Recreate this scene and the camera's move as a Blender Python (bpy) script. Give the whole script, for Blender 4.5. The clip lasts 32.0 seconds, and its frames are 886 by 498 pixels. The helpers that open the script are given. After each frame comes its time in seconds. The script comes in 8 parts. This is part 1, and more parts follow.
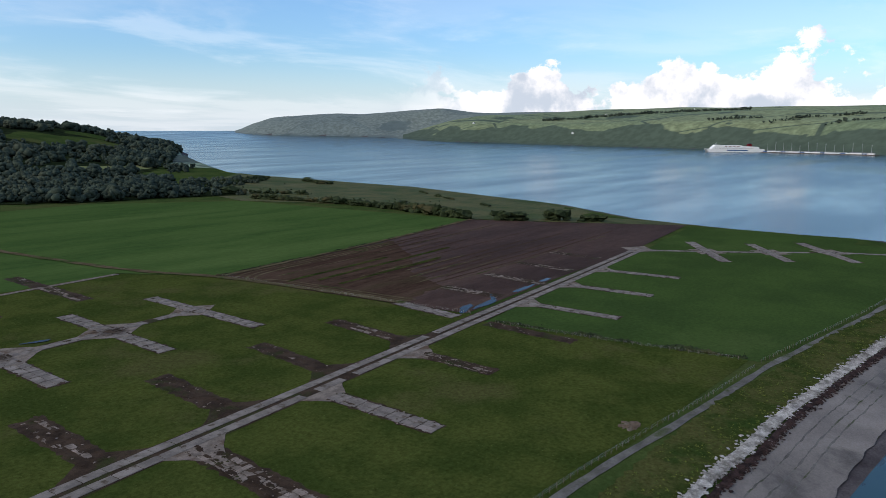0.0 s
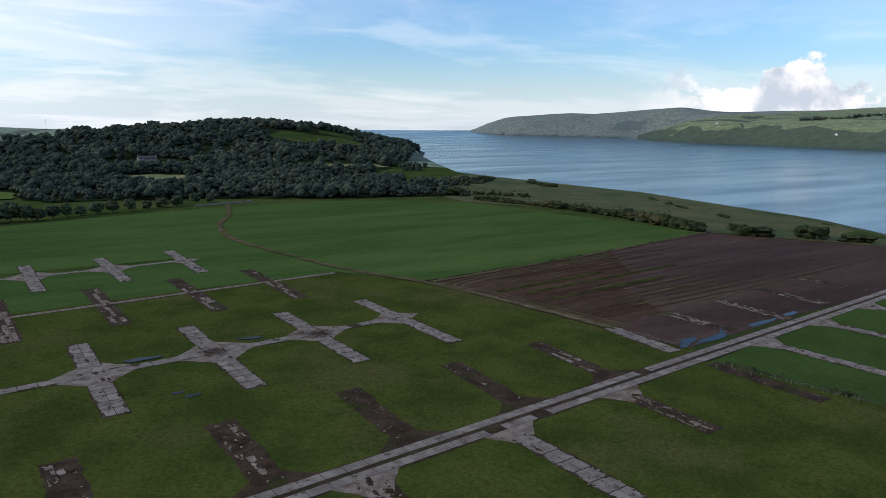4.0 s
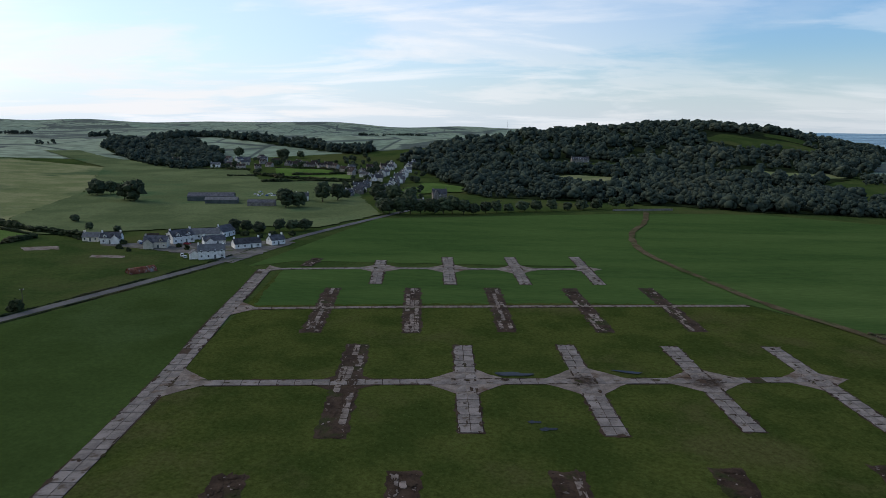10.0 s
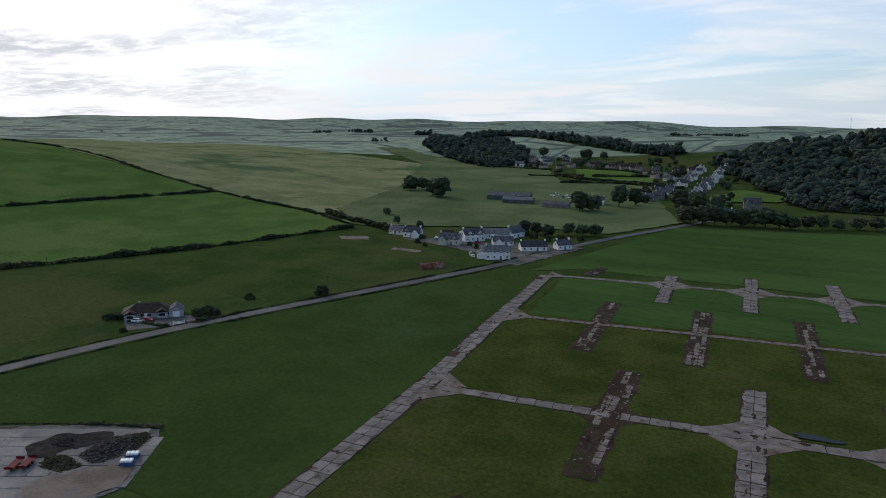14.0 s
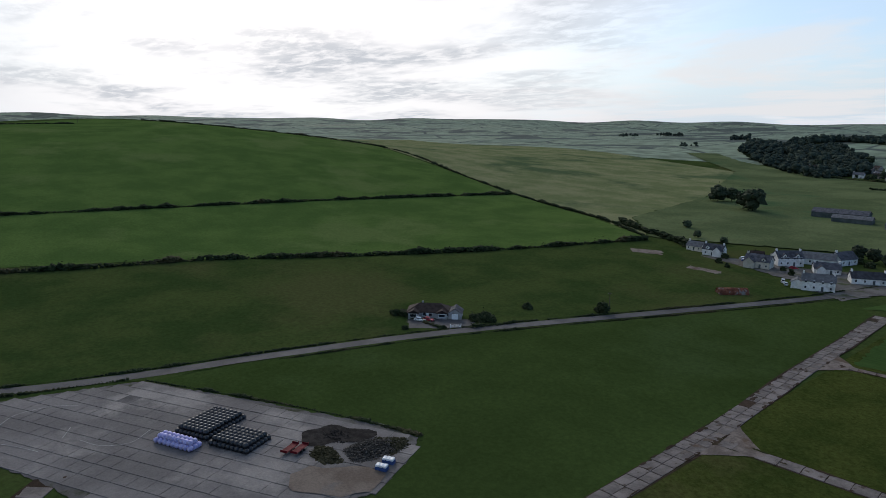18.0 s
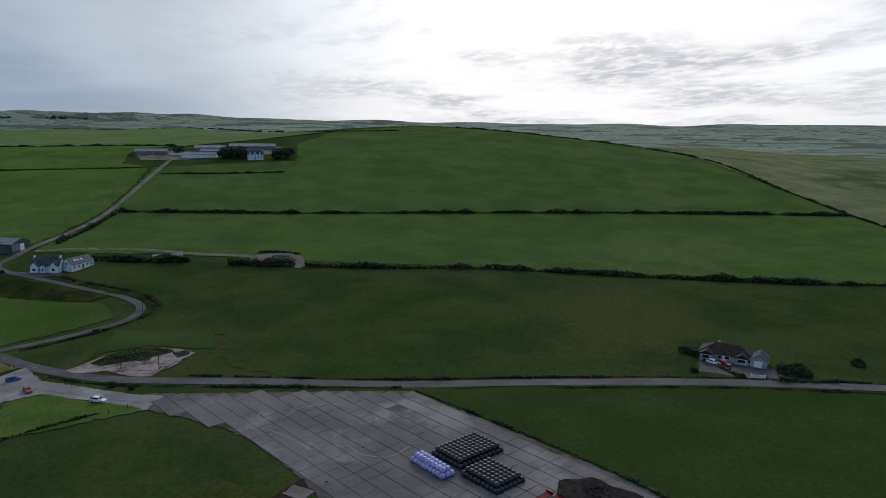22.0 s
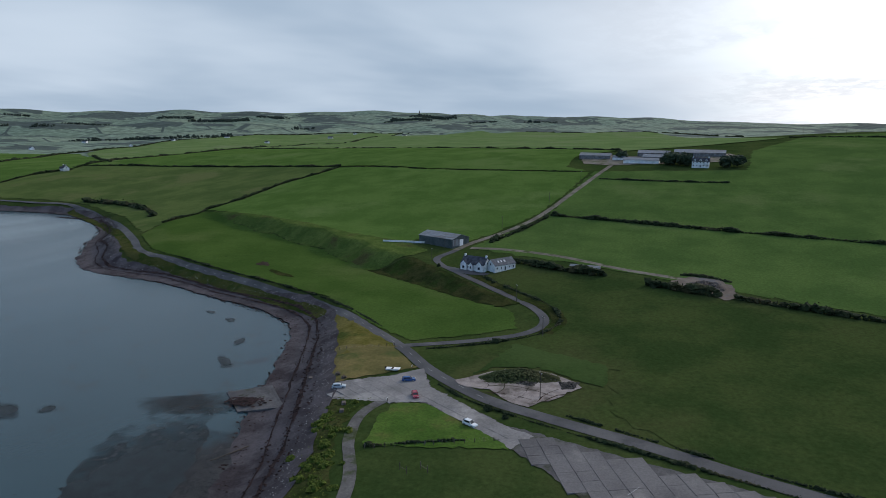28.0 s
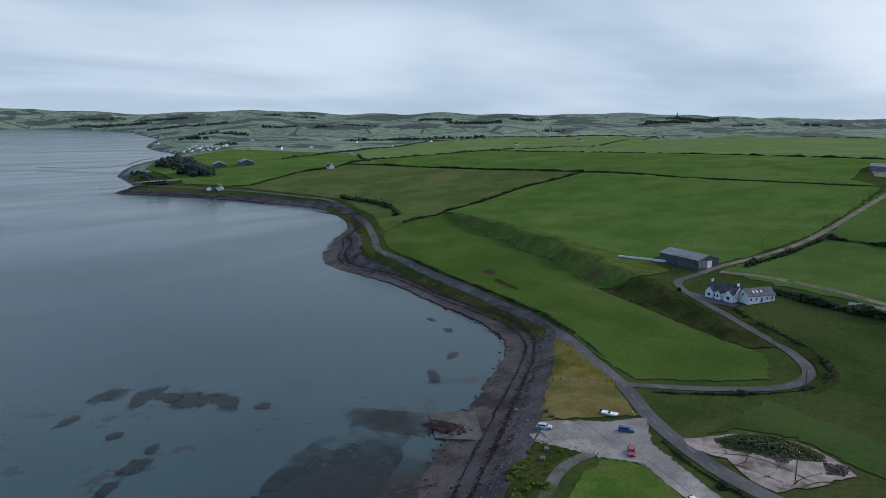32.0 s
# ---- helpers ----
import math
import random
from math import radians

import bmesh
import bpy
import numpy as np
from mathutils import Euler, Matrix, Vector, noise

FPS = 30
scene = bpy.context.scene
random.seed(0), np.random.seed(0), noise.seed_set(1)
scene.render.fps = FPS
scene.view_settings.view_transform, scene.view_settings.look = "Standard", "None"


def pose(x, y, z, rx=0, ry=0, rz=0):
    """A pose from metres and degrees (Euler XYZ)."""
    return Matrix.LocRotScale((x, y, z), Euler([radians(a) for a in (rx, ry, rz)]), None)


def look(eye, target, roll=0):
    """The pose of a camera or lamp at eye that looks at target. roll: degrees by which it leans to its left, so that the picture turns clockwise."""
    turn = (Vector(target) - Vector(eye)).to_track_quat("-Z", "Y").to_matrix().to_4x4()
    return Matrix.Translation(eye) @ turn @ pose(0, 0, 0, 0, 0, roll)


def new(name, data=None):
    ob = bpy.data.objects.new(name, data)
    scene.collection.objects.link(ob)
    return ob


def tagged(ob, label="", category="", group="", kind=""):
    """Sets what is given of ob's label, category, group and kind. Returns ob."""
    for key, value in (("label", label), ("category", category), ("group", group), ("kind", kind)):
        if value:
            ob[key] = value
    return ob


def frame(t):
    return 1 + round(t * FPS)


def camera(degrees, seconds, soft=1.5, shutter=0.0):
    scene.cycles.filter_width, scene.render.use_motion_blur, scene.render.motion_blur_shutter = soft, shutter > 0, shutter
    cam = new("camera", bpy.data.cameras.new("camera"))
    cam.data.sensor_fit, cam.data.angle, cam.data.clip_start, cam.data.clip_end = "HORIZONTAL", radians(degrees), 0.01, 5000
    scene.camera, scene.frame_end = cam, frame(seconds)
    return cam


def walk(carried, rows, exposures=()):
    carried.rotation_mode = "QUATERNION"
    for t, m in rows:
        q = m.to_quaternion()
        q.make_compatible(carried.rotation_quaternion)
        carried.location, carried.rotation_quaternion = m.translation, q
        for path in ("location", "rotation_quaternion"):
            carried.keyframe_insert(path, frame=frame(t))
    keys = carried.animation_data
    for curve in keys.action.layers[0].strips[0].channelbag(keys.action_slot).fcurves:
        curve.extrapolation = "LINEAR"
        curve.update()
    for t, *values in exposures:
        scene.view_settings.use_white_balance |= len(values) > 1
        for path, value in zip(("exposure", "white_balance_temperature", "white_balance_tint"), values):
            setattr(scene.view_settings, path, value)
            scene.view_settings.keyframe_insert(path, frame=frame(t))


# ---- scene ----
cam = camera(64.7, 32.0, soft=0.75)
PATH = [
    (0, (-40.08, -33.46, 72.53), (-32.186, -27.556, 70.833), 0.02),
    (0.5, (-37.25, -32.17, 72.80), (-29.686, -25.848, 71.098), 0.06),
    (1, (-34.39, -30.94, 72.99), (-27.090, -24.320, 71.299), 0.08),
    (1.5, (-31.54, -29.54, 73.15), (-24.509, -22.630, 71.454), 0.07),
    (2, (-28.93, -28.27, 73.40), (-22.181, -21.087, 71.706), 0.10),
    (2.5, (-26.46, -26.91, 73.75), (-19.992, -19.479, 72.056), 0.12),
    (3, (-24.13, -25.52, 74.13), (-17.953, -17.842, 72.434), 0.18),
    (3.5, (-21.85, -23.93, 74.51), (-15.975, -16.026, 72.808), 0.18),
    (5.5, (-13.61, -17.13, 75.94), (-9.035, -8.401, 74.225), 0.28),
    (6, (-11.69, -15.28, 76.11), (-7.588, -6.323, 74.396), 0.32),
    (6.5, (-9.80, -13.21, 76.25), (-6.190, -4.045, 74.535), 0.33),
    (7, (-8.04, -11.18, 76.39), (-4.928, -1.835, 74.674), 0.36),
    (7.5, (-6.38, -9.23, 76.56), (-3.769, 0.268, 74.841), 0.40),
    (8, (-4.87, -7.33, 76.74), (-2.772, 2.297, 75.021), 0.47),
    (8.5, (-3.48, -5.51, 76.95), (-1.896, 4.213, 75.228), 0.47),
    (9, (-2.19, -3.70, 77.24), (-1.134, 6.095, 75.518), 0.47),
    (9.5, (-1.07, -1.86, 77.55), (-0.538, 7.974, 75.816), 0.54),
    (10, (0.00, 0.00, 77.85), (0.000, 9.847, 76.108), 0.65),
    (10.5, (0.99, 1.87, 78.18), (0.458, 11.703, 76.425), 0.68),
    (11, (1.89, 3.72, 78.49), (0.829, 13.501, 76.721), 0.70),
    (11.5, (2.70, 5.67, 78.76), (1.120, 15.387, 76.990), 0.72),
    (12, (3.39, 7.70, 79.09), (1.288, 17.316, 77.310), 0.68),
    (12.5, (4.03, 9.84, 79.37), (1.405, 19.321, 77.579), 0.63),
    (13, (4.50, 12.19, 79.56), (1.373, 21.519, 77.772), 0.58),
    (13.5, (4.79, 14.63, 79.72), (1.162, 23.779, 77.921), 0.62),
    (14, (4.86, 16.95, 79.86), (0.747, 25.891, 78.056), 0.63),
    (14.5, (4.74, 19.18, 80.02), (0.162, 27.887, 78.210), 0.65),
    (16.5, (2.64, 27.67, 80.67), (-3.675, 35.211, 78.867), 0.63),
    (17, (1.79, 29.76, 80.81), (-4.920, 36.945, 79.003), 0.64),
    (17.5, (0.82, 31.82, 80.96), (-6.263, 38.638, 79.151), 0.66),
    (18, (-0.18, 33.79, 81.17), (-7.621, 40.218, 79.357), 0.64),
    (18.5, (-1.19, 35.67, 81.43), (-8.971, 41.689, 79.621), 0.62),
    (19, (-2.33, 37.43, 81.69), (-10.418, 43.025, 79.883), 0.63),
    (19.5, (-3.61, 39.15, 81.92), (-11.983, 44.311, 80.111), 0.53),
    (20, (-5.13, 40.87, 82.12), (-13.767, 45.578, 80.330), 0.49),
    (20.5, (-6.84, 42.69, 82.34), (-15.727, 46.919, 80.553), 0.52),
    (21, (-8.90, 44.54, 82.58), (-18.003, 48.282, 80.791), 0.51),
    (21.5, (-11.29, 46.37, 82.86), (-20.576, 49.619, 81.084), 0.51),
    (22, (-13.82, 48.08, 83.17), (-23.270, 50.827, 81.395), 0.51),
    (22.5, (-16.45, 49.61, 83.54), (-26.030, 51.847, 81.761), 0.51),
    (23, (-19.43, 51.14, 83.85), (-29.123, 52.860, 82.063), 0.55),
    (23.5, (-22.84, 52.71, 83.89), (-32.605, 53.904, 82.112), 0.58),
    (24, (-26.40, 54.27, 83.59), (-36.217, 54.941, 81.803), 0.26),
    (24.5, (-30.18, 55.71, 83.30), (-40.018, 55.864, 81.518), 0.10),
    (25, (-33.98, 56.85, 83.14), (-43.819, 56.487, 81.360), 0.11),
    (25.5, (-37.57, 57.61, 83.11), (-47.375, 56.754, 81.335), 0.23),
    (27.5, (-50.73, 59.04, 83.72), (-60.150, 56.203, 81.948), 0.46),
    (28, (-53.97, 59.10, 83.96), (-63.233, 55.780, 82.180), 0.46),
    (28.5, (-57.22, 58.99, 84.17), (-66.316, 55.229, 82.389), 0.46),
    (29, (-60.51, 58.62, 84.40), (-69.409, 54.418, 82.615), 0.47),
    (29.5, (-63.89, 58.09, 84.59), (-72.563, 53.439, 82.810), 0.52),
    (30, (-67.27, 57.51, 84.71), (-75.704, 52.447, 82.929), 0.56),
    (30.5, (-70.56, 56.80, 84.80), (-78.792, 51.404, 83.019), 0.56),
    (31, (-73.84, 55.74, 84.96), (-81.862, 50.038, 83.175), 0.57),
    (31.5, (-77.08, 54.57, 85.12), (-84.871, 48.564, 83.335), 0.61),
    (32, (-80.24, 53.40, 85.26), (-87.798, 47.093, 83.474), 0.65),
]
walk(cam, [(t, look(eye, target, roll)) for t, eye, target, roll in PATH],
     [(0, 0.08, 6500, 14), (4, 0.06, 6500, 14), (7, 0.09, 6500, 14), (10, -0.14, 6500, 14), (13, -0.22, 6500, 14), (16.5, -0.28, 6500, 14), (18, -0.36, 6500, 14), (20, -0.42, 6500, 14), (24, -0.36, 6500, 14), (27, -0.12, 6500, 14), (29, 0.05, 6500, 14), (32, 0.14, 6500, 14)])

# ---- sky, sun and haze of a bright, broken overcast ----
SUN_AZ, SUN_EL = 66.0, 27.0  # degrees anticlockwise from +y, above the horizon
world = bpy.data.worlds.new("sky")
scene.world = world
world.use_nodes = True
wn, wl = world.node_tree.nodes, world.node_tree.links
wn.clear()


def node(nodes, kind, **settings):
    n = nodes.new(kind)
    if "operation" in settings:
        n.operation = settings["operation"]
    if "use_clamp" in settings:
        n.use_clamp = settings["use_clamp"]
    if "data_type" in settings:
        n.data_type = settings["data_type"]
    if "blend_type" in settings:
        n.blend_type = settings["blend_type"]
    if "sky_type" in settings:
        n.sky_type, n.sun_disc, n.altitude = settings["sky_type"], settings["sun_disc"], settings["altitude"]
        n.air_density, n.dust_density, n.ozone_density = settings["air_density"], settings["dust_density"], settings["ozone_density"]
    return n


def make_sky():
    out = node(wn, "ShaderNodeOutputWorld")
    bg = node(wn, "ShaderNodeBackground")
    wl.new(bg.outputs[0], out.inputs[0])
    sky = node(wn, "ShaderNodeTexSky", sky_type="NISHITA", sun_disc=False, altitude=80.0, air_density=1.0, dust_density=1.4, ozone_density=1.6)
    sky.sun_elevation, sky.sun_rotation = radians(SUN_EL), radians(-SUN_AZ)
    co = node(wn, "ShaderNodeTexCoord")
    sep = node(wn, "ShaderNodeSeparateXYZ")
    wl.new(co.outputs["Generated"], sep.inputs[0])

    def m(op, a, b=None, c=None, clamp=False):
        n = node(wn, "ShaderNodeMath", operation=op, use_clamp=clamp)
        for slot, v in zip(n.inputs, (a, b, c)):
            if v is None:
                continue
            if isinstance(v, (int, float)):
                slot.default_value = v
            else:
                wl.new(v, slot)
        return n.outputs[0]

    def mix(fac, a, b, blend="MIX"):
        n = node(wn, "ShaderNodeMix", data_type="RGBA", blend_type=blend)
        for slot, v in ((n.inputs[0], fac), (n.inputs[6], a), (n.inputs[7], b)):
            if isinstance(v, (int, float)):
                slot.default_value = v
            elif isinstance(v, tuple):
                slot.default_value = (*v, 1)
            else:
                wl.new(v, slot)
        return n.outputs[2]

    def ramp(v, stops):
        n = node(wn, "ShaderNodeValToRGB")
        n.color_ramp.interpolation = "EASE"
        for k, (at, val) in enumerate(stops):
            e = n.color_ramp.elements[k] if k < 2 else n.color_ramp.elements.new(at)
            e.position, e.color = at, (val, val, val, 1)
        wl.new(v, n.inputs[0])
        return n.outputs[0]

    z = m("MAXIMUM", sep.outputs[2], 0.0)
    # flat cloud deck overhead, seen in perspective
    den = m("ADD", z, 0.11)
    u, v = m("DIVIDE", sep.outputs[0], den), m("DIVIDE", sep.outputs[1], den)
    comb = node(wn, "ShaderNodeCombineXYZ")
    wl.new(u, comb.inputs[0]), wl.new(v, comb.inputs[1])

    def noise_at(vec, scale, detail, rough, offset, stretch=(1, 1, 1), turn=0.0, distortion=0.0):
        mp = node(wn, "ShaderNodeMapping")
        mp.inputs["Location"].default_value, mp.inputs["Scale"].default_value = offset, stretch
        mp.inputs["Rotation"].default_value = (0, 0, radians(turn))
        wl.new(vec, mp.inputs[0])
        n = node(wn, "ShaderNodeTexNoise")
        n.inputs["Scale"].default_value, n.inputs["Detail"].default_value, n.inputs["Roughness"].default_value = scale, detail, rough
        n.inputs["Distortion"].default_value = distortion
        wl.new(mp.outputs[0], n.inputs["Vector"])
        return n.outputs[0]

    # how near the view is to the sun's bearing
    sx, sy = -math.sin(radians(SUN_AZ)), math.cos(radians(SUN_AZ))
    toward = m("ADD", m("MULTIPLY", sep.outputs[0], sx), m("MULTIPLY", sep.outputs[1], sy))
    ce, se = math.cos(radians(SUN_EL)), math.sin(radians(SUN_EL))
    aim = m("ADD", m("MULTIPLY", toward, ce), m("MULTIPLY", sep.outputs[2], se))
    south = m("SUBTRACT", m("MULTIPLY", sep.outputs[1], -0.85), m("MULTIPLY", sep.outputs[0], 0.52))  # grey weather lies to the south-west
    grey = ramp(south, [(0.20, 0.0), (0.62, 1.0)])
    glow = m("MULTIPLY", ramp(aim, [(0.72, 0.0), (0.93, 1.0)]), m("SUBTRACT", 1.0, m("MULTIPLY", grey, 0.6)))
    hotspot = ramp(aim, [(0.91, 0.0), (1.0, 1.0)])
    plane = comb.outputs[0]
    wisps = ramp(noise_at(plane, 0.55, 8, 0.58, (3.1, 7.7, 0), (1.0, 1.6, 1), 62, 0.5), [(0.51, 0.0), (0.66, 1.0)])
    banks = ramp(noise_at(plane, 0.42, 8, 0.58, (5.2, 2.4, 0), (1.0, 1.3, 1), 25, 0.3), [(0.46, 0.0), (0.58, 1.0)])
    deck = m("MULTIPLY", ramp(noise_at(plane, 0.55, 5, 0.55, (9.2, 1.4, 0), (1.0, 1.2, 1), 20, 0.3), [(0.42, 0.0), (0.60, 1.0)]), ramp(noise_at(plane, 4.5, 6, 0.62, (2.2, 6.4, 0), (1.0, 1.5, 1), 20, 0.3), [(0.34, 0.25), (0.60, 1.0)]))
    broad = ramp(noise_at(plane, 0.30, 4, 0.48, (1.0, 4.0, 0), (1, 1.25, 1), 30, 0.2), [(0.30, 0.0), (0.70, 1.0)])
    # heaped clouds low over the far shore to the east
    heap = noise_at(co.outputs["Generated"], 9.0, 8, 0.60, (0.4, 0.2, 0.9), (1, 1, 1.25))
    east = ramp(m("ADD", m("MULTIPLY", sep.outputs[0], 0.95), m("MULTIPLY", sep.outputs[1], 0.30)), [(0.90, 0.0), (0.975, 1.0)])
    tower = ramp(m("ADD", m("MULTIPLY", sep.outputs[0], 0.944), m("MULTIPLY", sep.outputs[1], 0.330)), [(0.955, 0.0), (0.994, 1.0)])  # one tall head among low ones
    tops = m("SUBTRACT", heap, m("MULTIPLY", m("ABSOLUTE", m("SUBTRACT", z, 0.03)), m("SUBTRACT", 4.6, m("MULTIPLY", tower, 1.7))))
    heaps = m("MULTIPLY", ramp(tops, [(0.37, 0.0), (0.41, 1.0)]), east)

    tint = mix(1.0, sky.outputs[0], (0.75, 1.03, 1.28), "MULTIPLY")
    scale_ = node(wn, "ShaderNodeVectorMath", operation="SCALE")
    wl.new(tint, scale_.inputs[0])
    scale_.inputs["Scale"].default_value = SKY_STRENGTH
    low = ramp(z, [(0.0, 1.0), (0.11, 0.0)])
    hazed = mix(m("MULTIPLY", low, 0.70), scale_.outputs[0], (0.78, 0.89, 0.97))
    side = ramp(aim, [(-0.05, 0.0), (0.72, 1.0)])
    hazed = mix(m("MULTIPLY", side, 0.52), hazed, (0.90, 1.06, 1.22))
    c = mix(m("MULTIPLY", wisps, m("ADD", 0.22, m("MULTIPLY", side, 0.5))), hazed, (1.08, 1.12, 1.14))
    c = mix(m("MULTIPLY", m("MULTIPLY", banks, ramp(z, [(0.0, 1.0), (0.30, 0.0)])), m("ADD", 0.25, m("MULTIPLY", side, 0.6))), c, (1.02, 1.04, 1.04))
    shade = mix(broad, (0.29, 0.41, 0.54), (0.58, 0.70, 0.81))
    shade = mix(m("MULTIPLY", low, 0.35), shade, (0.56, 0.68, 0.79))
    deep = mix(grey, c, shade)
    veil = mix(glow, deep, (1.32, 1.33, 1.32))
    veil = mix(m("MULTIPLY", m("MULTIPLY", deck, glow), 0.75), veil, (0.52, 0.59, 0.66))
    hot = mix(hotspot, veil, (2.6, 2.5, 2.35))
    heap_col = mix(ramp(noise_at(co.outputs["Generated"], 16.0, 6, 0.55, (0, 0, 0.3)), [(0.36, 0.0), (0.54, 1.0)]), (0.58, 0.66, 0.75), (1.06, 1.06, 1.06))
    full = mix(heaps, hot, heap_col)
    wl.new(full, bg.inputs[0])
    bg.inputs[1].default_value = 1.0


SKY_STRENGTH = 0.145
make_sky()
sun = new("sun", bpy.data.lights.new("sun", "SUN"))
sun.data.energy, sun.data.angle, sun.data.color = 1.1, radians(9), (1.0, 0.95, 0.86)
sun.matrix_world = look((-900 * math.sin(radians(SUN_AZ)), 900 * math.cos(radians(SUN_AZ)), 900 * math.tan(radians(SUN_EL))), (0, 0, 0))

# ---- lie of the land ----
SEA = -5.0
WEST_SHORE = [(1233, 1911), (1060, 1660), (918, 1501), (800, 1230), (642, 860), (655, 690), (668, 524), (612, 300), (545, 190), (530, 100), (532, 10), (460, -45), (300, -42), (157, -26), (119, -20), (60, -16), (0, -12), (-90, -18), (-150, -32), (-194, -48), (-220, -61), (-254, -75), (-295, -92), (-316, -106), (-330, -130), (-345, -172), (-362, -220), (-374, -285), (-428, -343), (-477, -379), (-522, -432), (-552, -496), (-554, -559), (-530, -671), (-478, -805), (-537, -867), (-600, -1052), (-723, -1259), (-1030, -1620), (-1113, -1901), (-1217, -2147), (-1440, -2520), (-1673, -2926), (-1795, -3329)]
WEST_SHORE += [(-1875, -3540), (-1806, -3863)]
MAIN_LAND = WEST_SHORE + [(-1500, -4020), (600, -4350), (5600, -4600), (5600, -6000), (-6000, -6000), (-6000, 6000), (300, 6000), (1150, 3000), (1290, 2100)]
EAST_LAND = [(2777, 3645), (2860, 3384), (3046, 3076), (3110, 2750), (3060, 2560), (2960, 2420), (2930, 2150), (2960, 1880), (2850, 1281), (2675, 725), (2470, 330), (2380, 150), (2400, -600), (2700, -2000),
             (5600, -3000), (6000, 0), (6000, 6000), (3000, 6000)]


def shore_distance(x, y, ring):
    """Metres to the ring's edge, positive inside."""
    best, inside = np.full(x.shape, 1e12), np.zeros(x.shape, bool)
    for (ax, ay), (bx, by) in zip(ring, ring[1:] + ring[:1]):
        dx, dy = bx - ax, by - ay
        s = np.clip(((x - ax) * dx + (y - ay) * dy) / (dx * dx + dy * dy), 0, 1)
        best = np.minimum(best, (x - ax - s * dx) ** 2 + (y - ay - s * dy) ** 2)
        crosses = ((ay > y) != (by > y)) & (x < dx * (y - ay) / (dy if dy else 1e-9) + ax)
        inside ^= crosses
    return np.sqrt(best) * np.where(inside, 1, -1)


def ease(u):
    u = np.clip(u, 0, 1)
    return u * u * (3 - 2 * u)


def hump(x, y, cx, cy, turn, along, across):
    c, s = math.cos(radians(turn)), math.sin(radians(turn))
    u, v = ((x - cx) * c + (y - cy) * s) / along, ((y - cy) * c - (x - cx) * s) / across
    return np.exp(-u * u - v * v)


def lift(x, y):
    """The far sheet bends up a little, so that sea and land reach the true horizon inside five kilometres."""
    r = np.hypot(x + 30, y)
    return 60 * (np.maximum(r - 2900, 0) / 2000) ** 2


def sea_level(x, y):
    return SEA + lift(x, y)


SCARP = [(-545, -350), (-530, -325), (-496, -269), (-472, -217), (-454, -175), (-430, -140), (-412, -110), (-395, -83), (-377, -58), (-357, -34), (-340, -12)]
SCARP_HALF = (6, 6, 7, 8, 9, 10, 10, 9, 7, 5, 4)
SCARP_FOOT = (8, 7, 6, 5, 3.4, 2.0, 1.9, 2.2, 2.6, 3.0, 3.6)


def scarp(x, y):
    """Distance from the old sea bank's middle line, positive uphill, with its half width, foot level and strength there."""
    best = np.full(x.shape, 1e12)
    side, half, foot, power = np.ones(x.shape), np.ones(x.shape), np.zeros(x.shape), np.zeros(x.shape)
    n = len(SCARP) - 1
    for i, ((ax, ay), (bx, by)) in enumerate(zip(SCARP, SCARP[1:])):
        dx, dy = bx - ax, by - ay
        raw = ((x - ax) * dx + (y - ay) * dy) / (dx * dx + dy * dy)
        k = np.clip(raw, 0, 1)
        d = (x - ax - k * dx) ** 2 + (y - ay - k * dy) ** 2
        near = d < best
        best = np.where(near, d, best)
        side = np.where(near, np.sign(dx * (y - ay) - dy * (x - ax) + 1e-9), side)
        half = np.where(near, SCARP_HALF[i] + k * (SCARP_HALF[i + 1] - SCARP_HALF[i]), half)
        foot = np.where(near, SCARP_FOOT[i] + k * (SCARP_FOOT[i + 1] - SCARP_FOOT[i]), foot)
        power = np.where(near, ease((i + k) / 1.6) * ease((n - i - k) / 0.8), power)
    return np.sqrt(best) * side, half, foot, power


def land_height(x, y):
    plain = 0.36 - 0.01227 * x + 0.01444 * y
    plain = -1.8 + np.logaddexp(0, (plain + 1.8) * 1.6) / 1.6
    plain = 14 - np.logaddexp(0, (14 - plain) * 0.8) / 0.8
    taper = 1 - 0.55 * ease((y - 330) / 600) - 0.66 * ease((-120 - y) / 1100)
    z = plain + 44 * taper * ease((-310 - x) / 540)
    z += 20 * hump(x, y, -1080, 330, 0, 330, 230)
    z += 4.0 * hump(x, y, -410, -130, 60, 110, 26) - 1.8 * hump(x, y, -312, -22, 55, 75, 38)
    # wooded headland, village hill, knolls
    z += 67 * hump(x, y, 560, 1520, 55, 440, 290) + 38 * hump(x, y, -300, 1450, 170, 420, 260)
    z += 24 * hump(x, y, 120, 1250, 80, 260, 260)
    # far country
    r = np.hypot(x + 30, y)
    z += 6 * ease((r - 2200) / 1500) * (y > -800) * ease((900 - x) / 500) + 66 * ease((r - 2300) / 2200) * ease((-300 - y) / 900) * ease((-200 - x) / 900)
    far = ease((r - 2100) / 1500)
    z += far * (1 - 0.45 * ease((y + 300) / 900)) * (14 * np.sin(x / 310 + 1.3) * np.sin(y / 270 + 0.4) + 9 * np.sin(x / 140 + y / 190) + 5 * np.sin(y / 83 - x / 117))
    mid = ease((r - 1150) / 600)
    z += mid * 5 * np.sin(x / 130 + 0.5) * np.sin(y / 110 - 1.0)
    return z


def east_height(x, y):
    return 25 * np.sin(x / 260 + 0.7) * np.sin(y / 330) + 9 * np.sin(x / 90 - y / 120)


